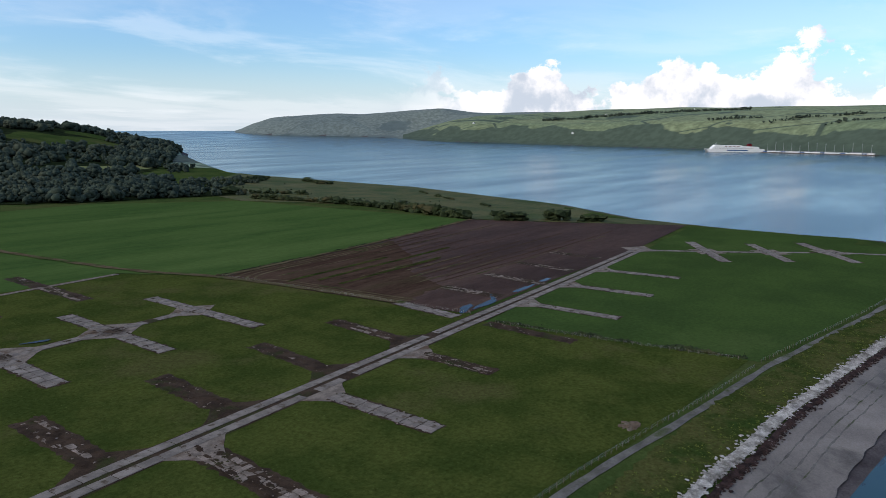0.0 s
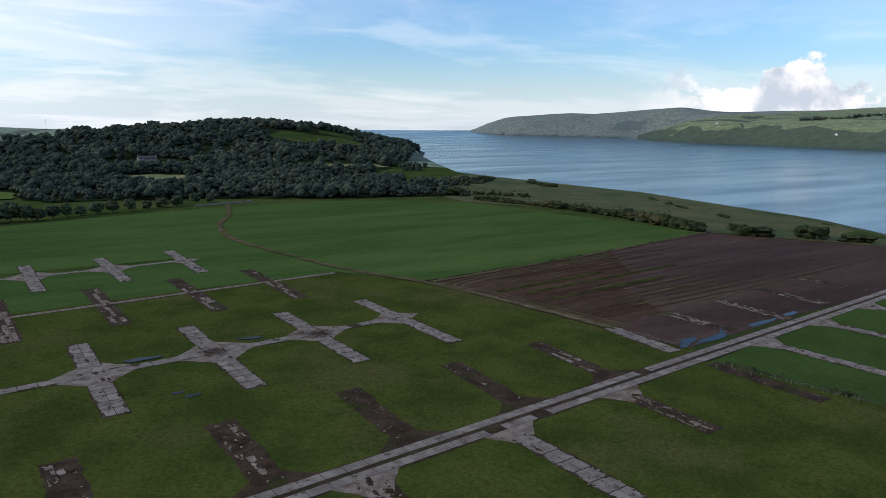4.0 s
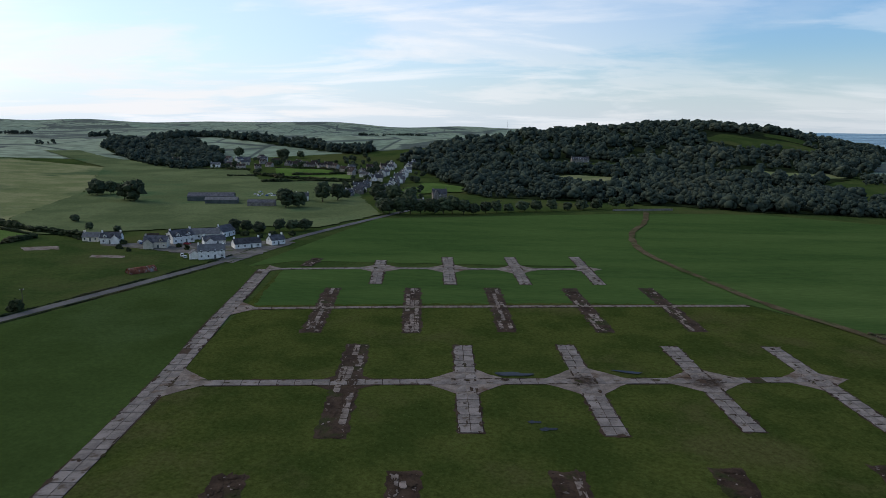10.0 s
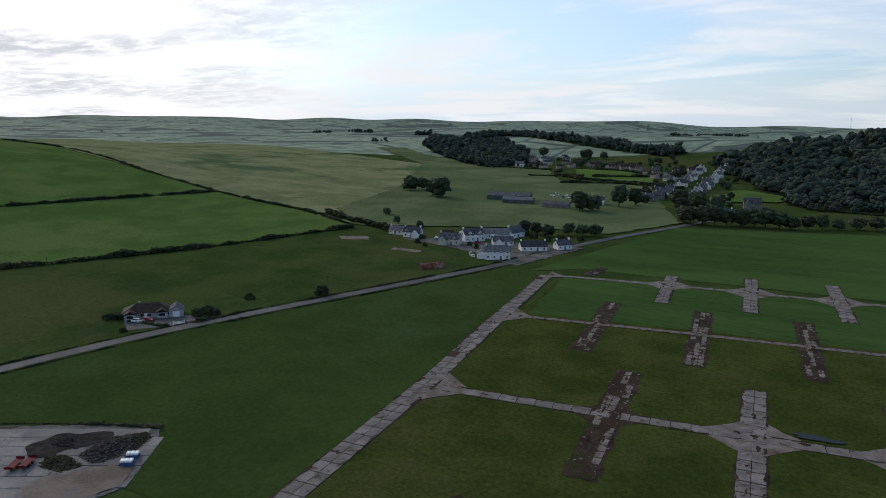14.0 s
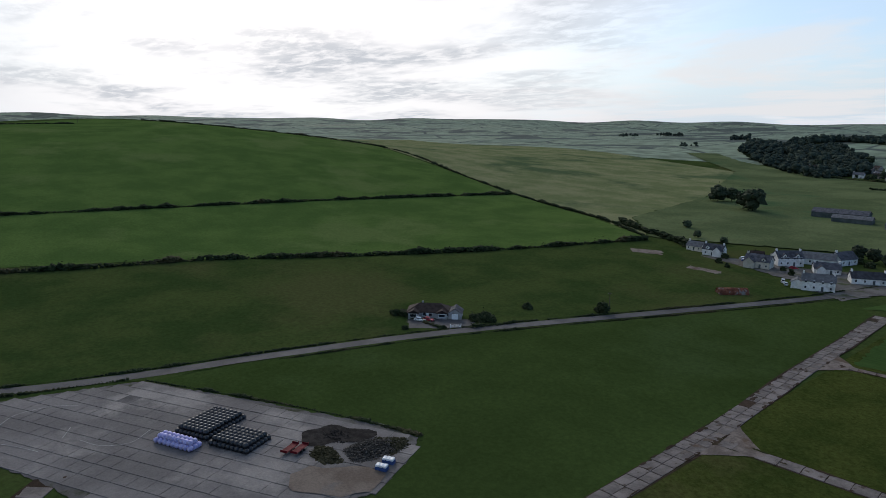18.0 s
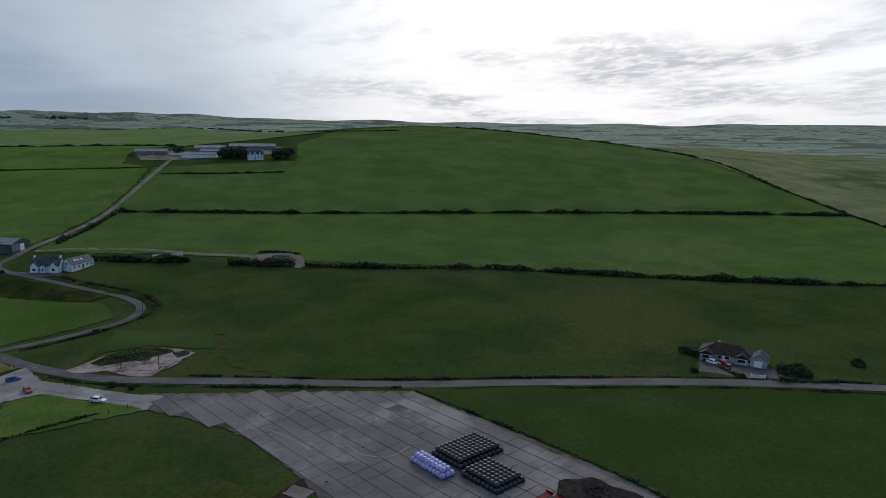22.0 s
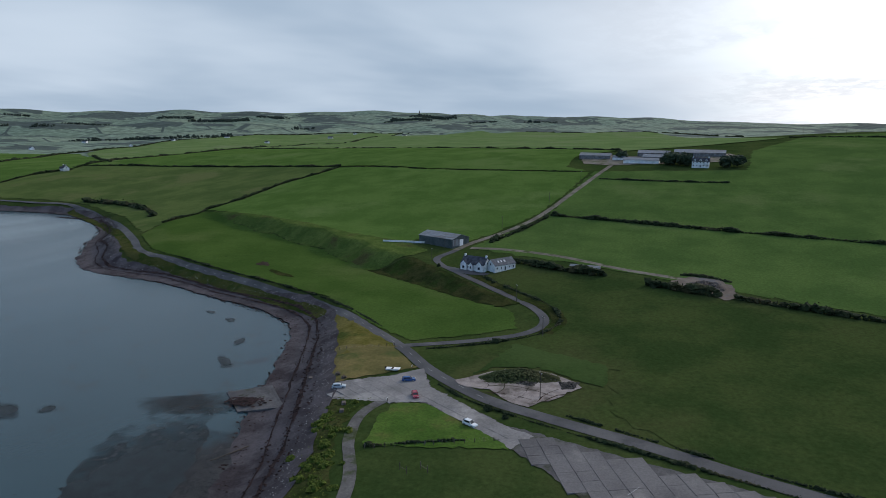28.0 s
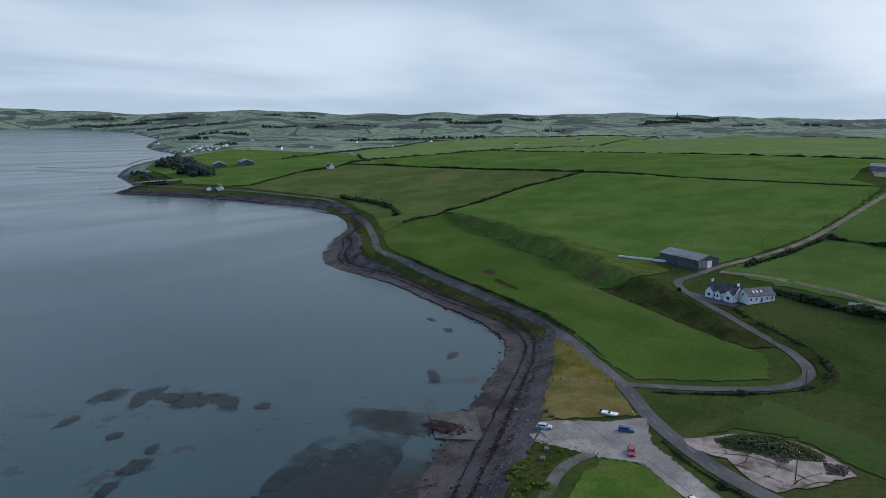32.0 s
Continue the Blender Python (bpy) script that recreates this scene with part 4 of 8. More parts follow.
taxi_track("track_1", [(-78, 190.5), (8, 197), (44, 199.5), (79, 202), (113, 205)], 4.4, 1, "pale concrete taxi track between hardstands", 0.97,
           [(7.5, 197, 15, 13, "flare"), (43.5, 199.5, 16, 14, "flare"), (79.5, 202, 15, 12, "flare"), (114, 205, 12, 10, "flare"), (-28, 194, 13, 9, "soil", 0.1), (-80, 190.5, 15, 15, "flare", 0.12, 2)], seed=21)
taxi_track("track_2", [(-78, 269), (-14, 277), (57, 284), (131, 291)], 3.0, 1, "narrow concrete taxi track along the middle stands", 0.985, [(-84, 268.5, 12, 13, "flare", 0.12, 2)], "flare", seed=22)
taxi_track("track_3", [(-86, 341), (-34, 348), (3, 351), (38, 353), (74, 357.5)], 3.6, 1, "pale concrete taxi track beside the sown field", 0.97,
           [(-32, 348, 13, 12, "flare"), (3, 351, 13, 13, "flare"), (38, 353, 13, 13, "flare"), (74, 357, 9, 9, "flare"), (-88, 341, 10, 8, "flare", 0.12, 2)], seed=23)
taxi_track("track_4", [(374, 124), (393, 90), (415, 56), (437, 26), (447, -2)], 4.0, 1, "pale concrete taxi track near the shore", 0.95,
           [(394, 90, 12, 12, "flare"), (414, 58, 12, 12, "flare"), (436, 29, 12, 12, "flare"), (376, 126, 14, 12, "flare")], seed=24)
taxi_track("track_5", [(-78.4, 96), (-79.3, 145), (-80.4, 195), (-84.2, 256), (-86.1, 300), (-88.1, 340)], 6.1, 2, "broad pale concrete perimeter track", 0.97, [], seed=25)

main_road = setting("track_6", ribbon_mesh("track_6", [(-80, 96.5), (16, 102.5), (174, 113.2), (258, 118.5), (381, 126)], 8.2, M["soil"], 0.07, 6, 0.25, 2, 9),
                    "twin concrete wheel tracks with dark soil between", "taxiway")
_rng = np.random.default_rng(77)
for _side in (-2.25, 2.25):
    for _a, _b in (((-80, 96.5), (16, 102.5)), ((16, 102.5), (174, 113.2)), ((174, 113.2), (258, 118.5)), ((258, 118.5), (381, 126))):
        lay_slabs(main_road, (_a[0], _a[1] + _side), (_b[0], _b[1] + _side), 1, 3.1, 5.4, 0.985, "concrete", _rng)
for _x in (45.5, 87, 130.5, 212, 257, 301):
    part("flare", flare_mesh(_x, 99.0 + 0.066 * (_x - 16), 9, 13, "flare", 0.10, -1, int(_x)), main_road)
for _x in (-44, -8, 28, 63, 100, 138):
    part("flare", flare_mesh(_x, 106.5 + 0.066 * (_x - 16), 11, 10, "soil", 0.08, 1, int(_x + 99)), main_road, "bare soil flare")

# ---- apron beside the road ----
APRON = [(-206, 95), (-176, 112), (-149, 126), (-137, 133), (-126, 135), (-121, 130), (-112, 113), (-120, 85), (-147, 64), (-163, 59), (-187, 49), (-201, 36), (-217, 17), (-235, -11),
         (-232, -19), (-228, -41), (-240, -45), (-252, -29), (-262, -22), (-247, -14), (-227, 15), (-222, 36), (-213, 70)]
apron = setting("apron", patch_mesh("apron", APRON, M["joint"], 0.10, 12, 0.3), "large grey concrete apron with dark joints", "apron")


def inside(x, y, ring):
    return float(shore_distance(np.array([x]), np.array([y]), ring)[0])


def fill_slabs(ring, parent, origin, turn, size, mat, seed, least=2.6, keep=0.99, skip=None):
    rng = np.random.default_rng(seed)
    c, s = math.cos(turn), math.sin(turn)
    i, j = np.meshgrid(np.arange(-40, 41), np.arange(-40, 41))
    x, y = origin[0] + (i * c - j * s).ravel() * size, origin[1] + (i * s + j * c).ravel() * size
    ok = shore_distance(x, y, ring) > least
    x, y = x[ok], y[ok]
    for px, py, z in zip(x, y, height(x, y) + off_at(x, y) + 0.07):
        if rng.random() > keep or (skip and shore_distance(np.array([px]), np.array([py]), skip)[0] > -1.2):
            continue
        whole = rng.random() < 0.7
        ob = new("slab", slab_mesh(size - (0.006 if whole else 0.05), size - (0.006 if whole else 0.05), 8 if whole else int(rng.integers(0, 3)), mat))
        ob.parent = parent
        ob.matrix_basis = Matrix.Translation((px, py, z)) @ Euler((rng.normal(0, 0.001), rng.normal(0, 0.001), turn)).to_matrix().to_4x4()


PARK = [(-214, 20), (-217, 17), (-235, -11), (-232, -19), (-228, -41), (-240, -45), (-252, -29), (-262, -22), (-247, -14), (-227, 15), (-223, 24)]
fill_slabs(APRON, apron, (-170, 90), radians(27), 4.6, "apron_concrete", 31, 0.9, skip=PARK)
park = setting("car_park", patch_mesh("car_park", PARK, M["park_concrete"], 0.13, 6, 0.25), "pale concrete strip used as a car park", "car park")
fill_slabs(PARK, park, (-226, 4), radians(58), 3.6, "park_concrete", 33, 1.5)
taxi_track("track_7", [(-163, 62), (-150, 50), (-120, 42)], 6.0, 1, "concrete track leaving the apron", 0.9, [], seed=27)

# white remains of painted lines on the apron
LINES = [[(-199, 76), (-203, 70), (-203, 62), (-198, 57)], [(-186, 71), (-181, 68)], [(-192, 52), (-184, 58), (-177, 62)], [(-205, 52), (-201, 50)], [(-177, 71), (-171, 74), (-168, 80), (-172, 86)]]
for i, pts in enumerate(LINES):
    part("painted_line", ribbon_mesh("painted_line", pts, 0.22, M["paint"], 0.28, 1.0, 0.02), apron, "worn white painted line")

# cracked yard by the lane with a rubble heap
DIRT = [(-251, -4), (-255, -9), (-261, -4), (-268, 1), (-273, 10), (-273, 16), (-270, 22), (-266, 28), (-262, 31), (-256, 27), (-251, 26), (-246, 21), (-241, 18), (-243, 13), (-247, 8), (-251, 4)]
yard = setting("yard", patch_mesh("yard", DIRT, M["yard_concrete"], 0.16, 6, 0.5), "cracked pinkish concrete yard with rubble", "yard")
for _k, _pts in enumerate([[(-252, 0), (-256, 8), (-255, 16), (-251, 25)], [(-247, 6), (-252, 8), (-258, 7)], [(-245, 13), (-250, 15), (-257, 15)], [(-246, 20), (-252, 21), (-258, 24)], [(-248, 2), (-249, 10), (-247, 18)], [(-257, 0), (-254, 3), (-250, 2)], [(-256, 28), (-252, 24), (-247, 22)]]):
    part("crack", ribbon_mesh("crack", _pts, 0.2, M["soil"], 0.22, 0.8, 0.10, 2, _k), yard, "dark weedy crack")

# ---- puddles ----
def soften(name, near, far, most, cloud_scale):
    """Lets a stain or a sunken bed thin out in flecks towards its outline."""
    ns, ls = M[name].node_tree.nodes, M[name].node_tree.links
    co, flat, dist = ns.new("ShaderNodeTexCoord"), ns.new("ShaderNodeMapping"), ns.new("ShaderNodeVectorMath")
    cloud, total, fade = ns.new("ShaderNodeTexNoise"), ns.new("ShaderNodeMath"), ns.new("ShaderNodeMapRange")
    flat.inputs["Scale"].default_value, flat.inputs["Location"].default_value = (1, 1, 0), (0, 0, 0.5)
    dist.operation, dist.inputs[1].default_value = "DISTANCE", (0.5, 0.5, 0.5)
    cloud.inputs["Scale"].default_value, cloud.inputs["Detail"].default_value = cloud_scale, 6
    total.operation, total.inputs[1].default_value = "MULTIPLY_ADD", 0.5
    fade.interpolation_type = "SMOOTHSTEP"
    fade.inputs[1].default_value, fade.inputs[2].default_value, fade.inputs[3].default_value, fade.inputs[4].default_value = near, far, most, 0.0
    ls.new(co.outputs["Generated"], flat.inputs[0]), ls.new(flat.outputs[0], dist.inputs[0]), ls.new(co.outputs["Object"], cloud.inputs["Vector"])
    ls.new(cloud.outputs[0], total.inputs[0]), ls.new(dist.outputs["Value"], total.inputs[2]), ls.new(total.outputs[0], fade.inputs[0])
    ls.new(fade.outputs[0], ns["Principled BSDF"].inputs["Alpha"])


def blob_ring(cx, cy, rx, ry, turn, seed, n=26):
    rng = np.random.default_rng(seed)
    ph = rng.uniform(0, 6.28, 3)
    out = []
    for k in range(n):
        a = 2 * math.pi * k / n
        r = 1 + 0.22 * math.sin(2 * a + ph[0]) + 0.16 * math.sin(3 * a + ph[1]) + 0.12 * math.sin(5 * a + ph[2])
        x, y = rx * r * math.cos(a), ry * r * math.sin(a)
        c, s = math.cos(radians(turn)), math.sin(radians(turn))
        out.append((cx + x * c - y * s, cy + x * s + y * c))
    return out


for i, (cx, cy, rx, ry, turn) in enumerate([(22, 203.5, 6.5, 1.3, 3), (58, 207.5, 4.2, 1.0, -8), (24, 170, 1.5, 0.9, 0), (27, 166, 2.1, 1.0, 0), (188, 125.5, 8, 1.8, 15), (200, 123.5, 12, 1.5, 4), (236, 126, 11, 1.4, 6), (258, 127.5, 7, 1.2, 6), (212, 128, 4, 1.3, 40)]):
    ob = new("puddle", patch_mesh("puddle", blob_ring(cx, cy, rx, ry, turn, i), M["puddle"], 0.30 if 20 < cx < 60 and cy > 190 else 0.14, 40))
    tagged(ob, "shallow puddle of still rainwater on the ground", "puddle", "puddles on the airfield")

# ---- more fields on the slopes and by the bay ----
MORE_FIELDS = [("field_6", "pasture", [(-205, 97), (-200, 148), (-184, 205), (-153, 266), (-121, 348), (-167, 388), (-242, 412), (-278, 311), (-322, 227), (-364, 149), (-388, 83), (-398, 62), (-372, -18), (-348, 4), (-326, 14), (-300, 0), (-280, 40), (-246, 40), (-228, 62)], 0.04, "dark green pasture rising from the road"), ("field_7", "ley_grass", [(-403, 50), (-388, 86), (-364, 152), (-322, 230), (-278, 314), (-243, 415), (-322, 458), (-426, 484), (-462, 311), (-490, 151), (-508, 56), (-524, -32), (-490, -44), (-440, -62), (-420, 8)], 0.05, "plain green sloping field between two hedges")]
MORE_FIELDS += [("field_8", "ley_grass", [(-426, 486), (-519, 506), (-721, 546), (-900, 420), (-1010, 300), (-1000, 180), (-800, 110), (-690, 100), (-680, -25), (-528, -34), (-508, 58), (-490, 153), (-462, 313)], 0.06, "large smooth green hill field"), ("field_9", "dry_pasture", [(-247, 417), (-322, 462), (-426, 488), (-519, 510), (-721, 550), (-905, 430), (-1400, 700), (-1300, 1050), (-700, 1000), (-450, 930), (-330, 640), (-300, 480)], 0.05, "olive-brown grazed hillside"), ("field_10", "bright_ley", [(-677, -28), (-592, -33), (-524, -42), (-470, -60), (-452, -70), (-466, -96), (-444, -103), (-450, -127), (-457, -152), (-474, -187), (-488, -225), (-505, -268), (-536, -324), (-579, -317), (-647, -319), (-685, -304), (-722, -297), (-682, -180), (-679, -105)], 0.06, "smooth bright green field above the bay"), ("field_11", "dull_ley", [(-495, -327), (-531, -329), (-579, -322), (-647, -324), (-685, -309), (-729, -303), (-768, -426), (-776, -519), (-771, -615), (-753, -684), (-726, -680), (-682, -696), (-641, -690), (-587, -678), (-572, -680), (-585, -560), (-578, -500), (-520, -396), (-448, -312)], 0.06, "dull olive-green pasture by the bay")]
MORE_FIELDS += [("field_12", "shelf_grass", [(-392, -240), (-402, -262), (-440, -305), (-485, -324), (-531, -325), (-522, -305), (-490, -262), (-462, -208), (-441, -165), (-416, -131), (-392, -98), (-376, -71), (-354, -37), (-337, -11), (-318, -4), (-290, -38), (-305, -62), (-338, -100), (-358, -146), (-380, -205)], 0.06, "green level field between the lane and the bay"), ("field_13", "dry_meadow", [(-327, -97), (-281, -40), (-262, -60), (-272, -74), (-300, -92)], 0.05, "long yellow-green grass by the shore"), ("field_14", "dry_lawn", [(-272, -73), (-281, -42), (-262, -24), (-240, -45), (-250, -60)], 0.07, "mown yellowish picnic lawn"), ("field_15", "lush_grass", [(-204, -16), (-222, -20), (-233, -18), (-234, -10), (-217, 17), (-214, 20)], 0.05, "bright green rough grass beside the apron")]
MORE_FIELDS += [("field_16", "shore_grass", [(-229, -41), (-234, -25), (-222, -28), (-206, -25), (-180, -13), (-120, -2), (-60, 6), (20, 20), (100, 19), (150, 15), (185, 9), (240, 1), (305, -14), (420, -32), (430, -38), (310, -26), (258, -17), (164, -3), (122, 2), (93, 4), (0, 5), (-90, 2), (-150, -12), (-190, -28), (-215, -38)], 0.05, "rough yellow-green shore grass"), ("field_17", "heath", [(384, 527), (420, 470), (445, 410), (440, 350), (430, 289), (505, 138), (512, 142), (530, 190), (590, 300), (645, 524), (632, 690), (622, 840), (520, 760), (400, 620)], 0.06, "brown and green coastal heath")]
MORE_FIELDS += [("field_18", "sown_grass", [(-262, -5), (-300, 0), (-284, 36), (-263, 38), (-276, 14), (-272, 0)], 0.05, "bright green rough grass by the lane")]
MORE_FIELDS += [
    ("field_19", "bank_grass", [(-531, -325), (-523, -307), (-491, -263), (-463, -209), (-442, -166), (-417, -132), (-400, -110), (-410, -90), (-428, -84), (-444, -102), (-451, -127), (-458, -152), (-475, -187), (-489, -225), (-506, -268)], 0.14, "steep grassy bank with rough olive growth"),
    ("field_31", "bracken", [(-400, -110), (-392, -98), (-376, -71), (-354, -37), (-342, -18), (-348, -10), (-364, -32), (-384, -56), (-396, -70), (-408, -86)], 0.16, "dark bracken on the bank below the lane"),
    ("field_20", "stubble", [(163, 249), (232, 257), (300, 262), (262, 215), (232, 190), (215, 158), (184, 152), (178, 158)], 0.09, "paler brown worked soil with green streaks"),

]
SMALL = ("field_31", "field_12", "field_13", "field_14", "field_15", "field_16", "field_18", "field_19")
for name, mat, ring, off, label in MORE_FIELDS:
    fine = 4.0 if name in SMALL else 10.0 if name in ("field_6", "field_7", "field_10", "field_11") else 30.0
    setting(name, patch_mesh(name, ring, M[mat], off + (0.07 if name in SMALL else 0.0), fine, 0.5 if name in SMALL else 1.0), label, "field")
setting("bank_1", ribbon_mesh("bank_1", [(-314, 8.5), (-322, 10.5), (-331, 10.5), (-344, 3.5), (-356, -10), (-370, -25), (-384, -41)], 6.0, M["bracken"], 0.16, 2.0, 0.5, 3), "rough brown bank along the lane", "bank")
# tractor track across the sown field and headland strips
setting("road_7", ribbon_mesh("road_7", [(172, 592), (164, 562), (150, 520), (130, 476), (119, 414), (129, 344), (141, 291), (158, 252), (172, 190), (178, 150)], 4.2, M["trace"], 0.34, 3, 0.4), "worn tractor track across the grass", "track")
setting("road_8", ribbon_mesh("road_8", [(162, 250), (230, 258), (289, 265), (427, 287)], 3.0, M["trace"], 0.34, 3, 0.5), "pale trodden edge of the ploughed field", "track")

# furrows and worn lines in the ploughed field
_rng = np.random.default_rng(314)
for _n in range(26):
    _v = 0.06 + 0.88 * _n / 26 + _rng.normal(0, 0.012)
    _a, _b = np.array((176, 154)) + _v * (np.array((160, 250)) - (176, 154)), np.array((470, 160)) + _v * (np.array((425, 284)) - (470, 160))
    _u0, _u1 = _rng.uniform(0.02, 0.25), _rng.uniform(0.35, 0.98)
    _mid = _a + (_u0 + _u1) / 2 * (_b - _a) + _rng.normal(0, 1.0, 2)
    _green = _n in (11, 15, 18)
    setting("furrow_%d" % (_n + 1), ribbon_mesh("furrow", [tuple(_a + _u0 * (_b - _a)), tuple(_mid), tuple(_a + (_u1 if not _green else _u0 + 0.2) * (_b - _a))], 2.6 if _green else _rng.uniform(0.5, 1.3), M["bracken" if _green else "stubble" if _n % 3 else "trace"], 0.20, 4, 0.25, 2, _n), "green weedy strip in bare soil" if _green else "pale furrow in bare soil", "furrow")
for _n, _shift in enumerate((3.0, 6.5, 9.5)):
    setting("headland_%d" % (_n + 1), ribbon_mesh("headland", [(176 + _shift, 150), (166 + _shift, 215), (162 + _shift, 247 - _shift), (230, 256 - _shift), (289, 262 - _shift)], 1.2, M["trace"], 0.21, 3, 0.25, 2, 90 + _n), "pale wheel line round the ploughed field", "track")

# ---- beach: sand, pebble ridge and weed line ----
setting("beach_1", ribbon_mesh("beach_1", [(-118, -19), (-90, -10), (-60, -6), (20, -6), (80, -7), (119, -9), (157, -13), (200, -20), (258, -29), (310, -36), (440, -50)], 17, M["sand"], 0.26, 2, 0.3, 8), "smooth grey-brown wet sand", "beach")
setting("beach_2", ribbon_mesh("beach_2", [(-120, -8), (-90, -1), (-60, 3), (20, 4), (93, 4.5), (122, 1.8), (164, -3), (258, -18), (310, -26), (440, -38)], 2.6, M["pebbles"], 0.36, 3.0, 0.08, 3), "pale pebble ridge at the top of the beach", "beach")
SHORE = smooth_line(WEST_SHORE[16:35], 4.0)
_tang = np.gradient(SHORE, axis=0)
_tang /= np.linalg.norm(_tang, axis=1)[:, None]
_inland = np.stack([_tang[:, 1], -_tang[:, 0]], 1)
def beach_width(line):
    return np.interp(-line[:, 0], (90, 150, 194, 225, 260, 305, 330, 345, 358, 375, 405, 440, 515, 560), (10, 16, 23, 27, 23, 19, 19, 14, 14, 20, 30, 16, 11, 12))


setting("beach_3", ribbon_mesh("beach_3", [tuple(p) for p in SHORE + _inland * (beach_width(SHORE) / 2 - 2.5)[:, None]], beach_width, M["shingle"], 0.30, 3, 0.6, 12), "dark purplish shingle round the bay", "beach")
M["weed"] = material("seaweed", (0.018, 0.012, 0.011), (0.048, 0.030, 0.028), 0.5, 2.5, grain=0.5)
setting("weed_line_1", ribbon_mesh("weed_line_1", [(-120, -11.5), (-90, -4), (-60, 0), (20, 1), (93, 1.5), (122, -1.0), (164, -5.5), (258, -20.5), (310, -28.5), (440, -40)], 1.3, M["weed"], 0.46, 3.0, 0.08, 2), "dark brown line of stranded seaweed", "seaweed")


def strand(share, x0=-118, x1=-540):
    """A line along the bay's shingle, at a share of its width from the water."""
    q = SHORE + _inland * (beach_width(SHORE) * share - 2.5)[:, None]
    return [tuple(p) for p in q[(q[:, 0] < x0) & (q[:, 0] > x1)][::3]]


for _n, (_share, _wide) in enumerate(((0.40, 0.3), (0.60, 1.0))):
    setting("weed_line_%d" % (_n + 2), ribbon_mesh("weed_line", strand(_share), _wide, M["weed"], 0.44, 2.0, 0.35, 2, 40 + _n), "dark brown line of stranded seaweed", "seaweed")


def slipway_strip(name, k0, k1, mat, lift=0.0):
    """A length of the slipway from share k0 to k1 of its run: a thick slab that slopes down to the water."""
    a, b = np.array(((-230.5, -55.5), (-244.5, -69.5))), np.array(((-213, -96), (-222.6, -107)))
    n = 10
    ks = np.linspace(k0, k1, n + 1)
    rng = np.random.default_rng(int(k0 * 100) + 3)
    bm = bmesh.new()
    rows = []
    for k in ks:
        pts = a + (b - a) * k + rng.normal(0, 0.18, (2, 2))
        z = float(np.maximum(-3.2 + (SEA + 0.03 + 3.2) * min(1, k / 0.42), SEA + 0.03)) + lift
        z = max(z, float(np.max(height(pts[:, 0], pts[:, 1]))) + 0.12 + lift)
        rows.append([bm.verts.new((*q, z - d)) for d in (0, 0.5) for q in pts])
    for p, q in zip(rows, rows[1:]):
        for i, j in ((0, 1), (1, 3), (3, 2), (2, 0)):
            bm.faces.new((p[i], q[i], q[j], p[j]))
    bm.faces.new([rows[0][i] for i in (0, 1, 3, 2)]), bm.faces.new([rows[-1][i] for i in (0, 2, 3, 1)])
    bmesh.ops.recalc_face_normals(bm, faces=bm.faces[:])
    return bm_mesh(name, bm, M[mat])


slip = setting("slipway", slipway_strip("slipway", 0.0, 0.34, "joint"), "old concrete slipway running into the water", "slipway")
soften("slip", 0.40, 0.80, 0.55, 0.3)
part("wet_end", slipway_strip("wet_end", 0.34, 1.0, "slip"), slip, "dark wet concrete awash")
_v, _f = clumps(np.c_[(_w := np.random.default_rng(91)).normal(-233.6, 2.9, 420), _w.normal(-72.0, 3.2, 420), np.full(420, 0.0)], _w.uniform(0.25, 0.7, 420), _w, 0.18, 0.35)
_v[:, 2] += np.interp(_v[:, 1], (-80, -71, -60), (SEA + 0.2, -4.05, -3.3))
tagged(new("weed_mat", np_mesh("weed_mat", _v, _f, M["weed"])), "dark brown seaweed matted on the slipway", "seaweed", kind="stuff")


# ---- tussocks in the rough grass ----
def tussocks(name, ring, count, label, seed, size=0.45, mat="tussock", clear=1.2):
    """Tufts of coarse grass: a few leaning blades each, joined."""
    rng = np.random.default_rng(seed)
    xs, ys = [p[0] for p in ring], [p[1] for p in ring]
    x, y = rng.uniform(min(xs), max(xs), count * 2), rng.uniform(min(ys), max(ys), count * 2)
    ok = shore_distance(x, y, ring) > clear
    for a, b, wide, keep, lab in STANDS:
        a, b = np.array(a), np.array(b)
        s = np.clip(((x - a[0]) * (b - a)[0] + (y - a[1]) * (b - a)[1]) / ((b - a) @ (b - a)), 0, 1)
        ok &= np.hypot(x - a[0] - s * (b - a)[0], y - a[1] - s * (b - a)[1]) > wide / 2 + 0.6
    for y0, k, half in ((103.0, 0.064, 5.5), (196.5, 0.078, 4.5), (276, 0.104, 3.0)):
        ok &= np.abs(y - y0 - k * (x - 10)) > half
    ok &= (y < 274 + 0.104 * (x - 10)) | (x > 140)
    x, y = x[ok][:count], y[ok][:count]
    z = height(x, y) + off_at(x, y)
    n, blades = len(x), 5
    a = rng.uniform(0, 2 * np.pi, (n, blades))
    r = size * rng.uniform(0.5, 1.5, (n, 1))
    base = np.stack([x, y, z], 1)[:, None, :]
    d = np.stack([np.cos(a), np.sin(a), np.zeros_like(a)], -1)
    side = np.stack([-np.sin(a), np.cos(a), np.zeros_like(a)], -1)
    p0, p1 = base - side * r[..., None] * 0.5, base + side * r[..., None] * 0.5
    p2 = base + d * r[..., None] * 0.9 + np.array((0, 0, 1.0)) * r[..., None] * rng.uniform(0.22, 0.6, (n, blades, 1))
    v = np.stack([p0, p1, p2], 2).reshape(-1, 3)
    f = np.arange(len(v)).reshape(-1, 3)
    tagged(new(name, np_mesh(name, v, f, M[mat])), label, "grass", kind="stuff")


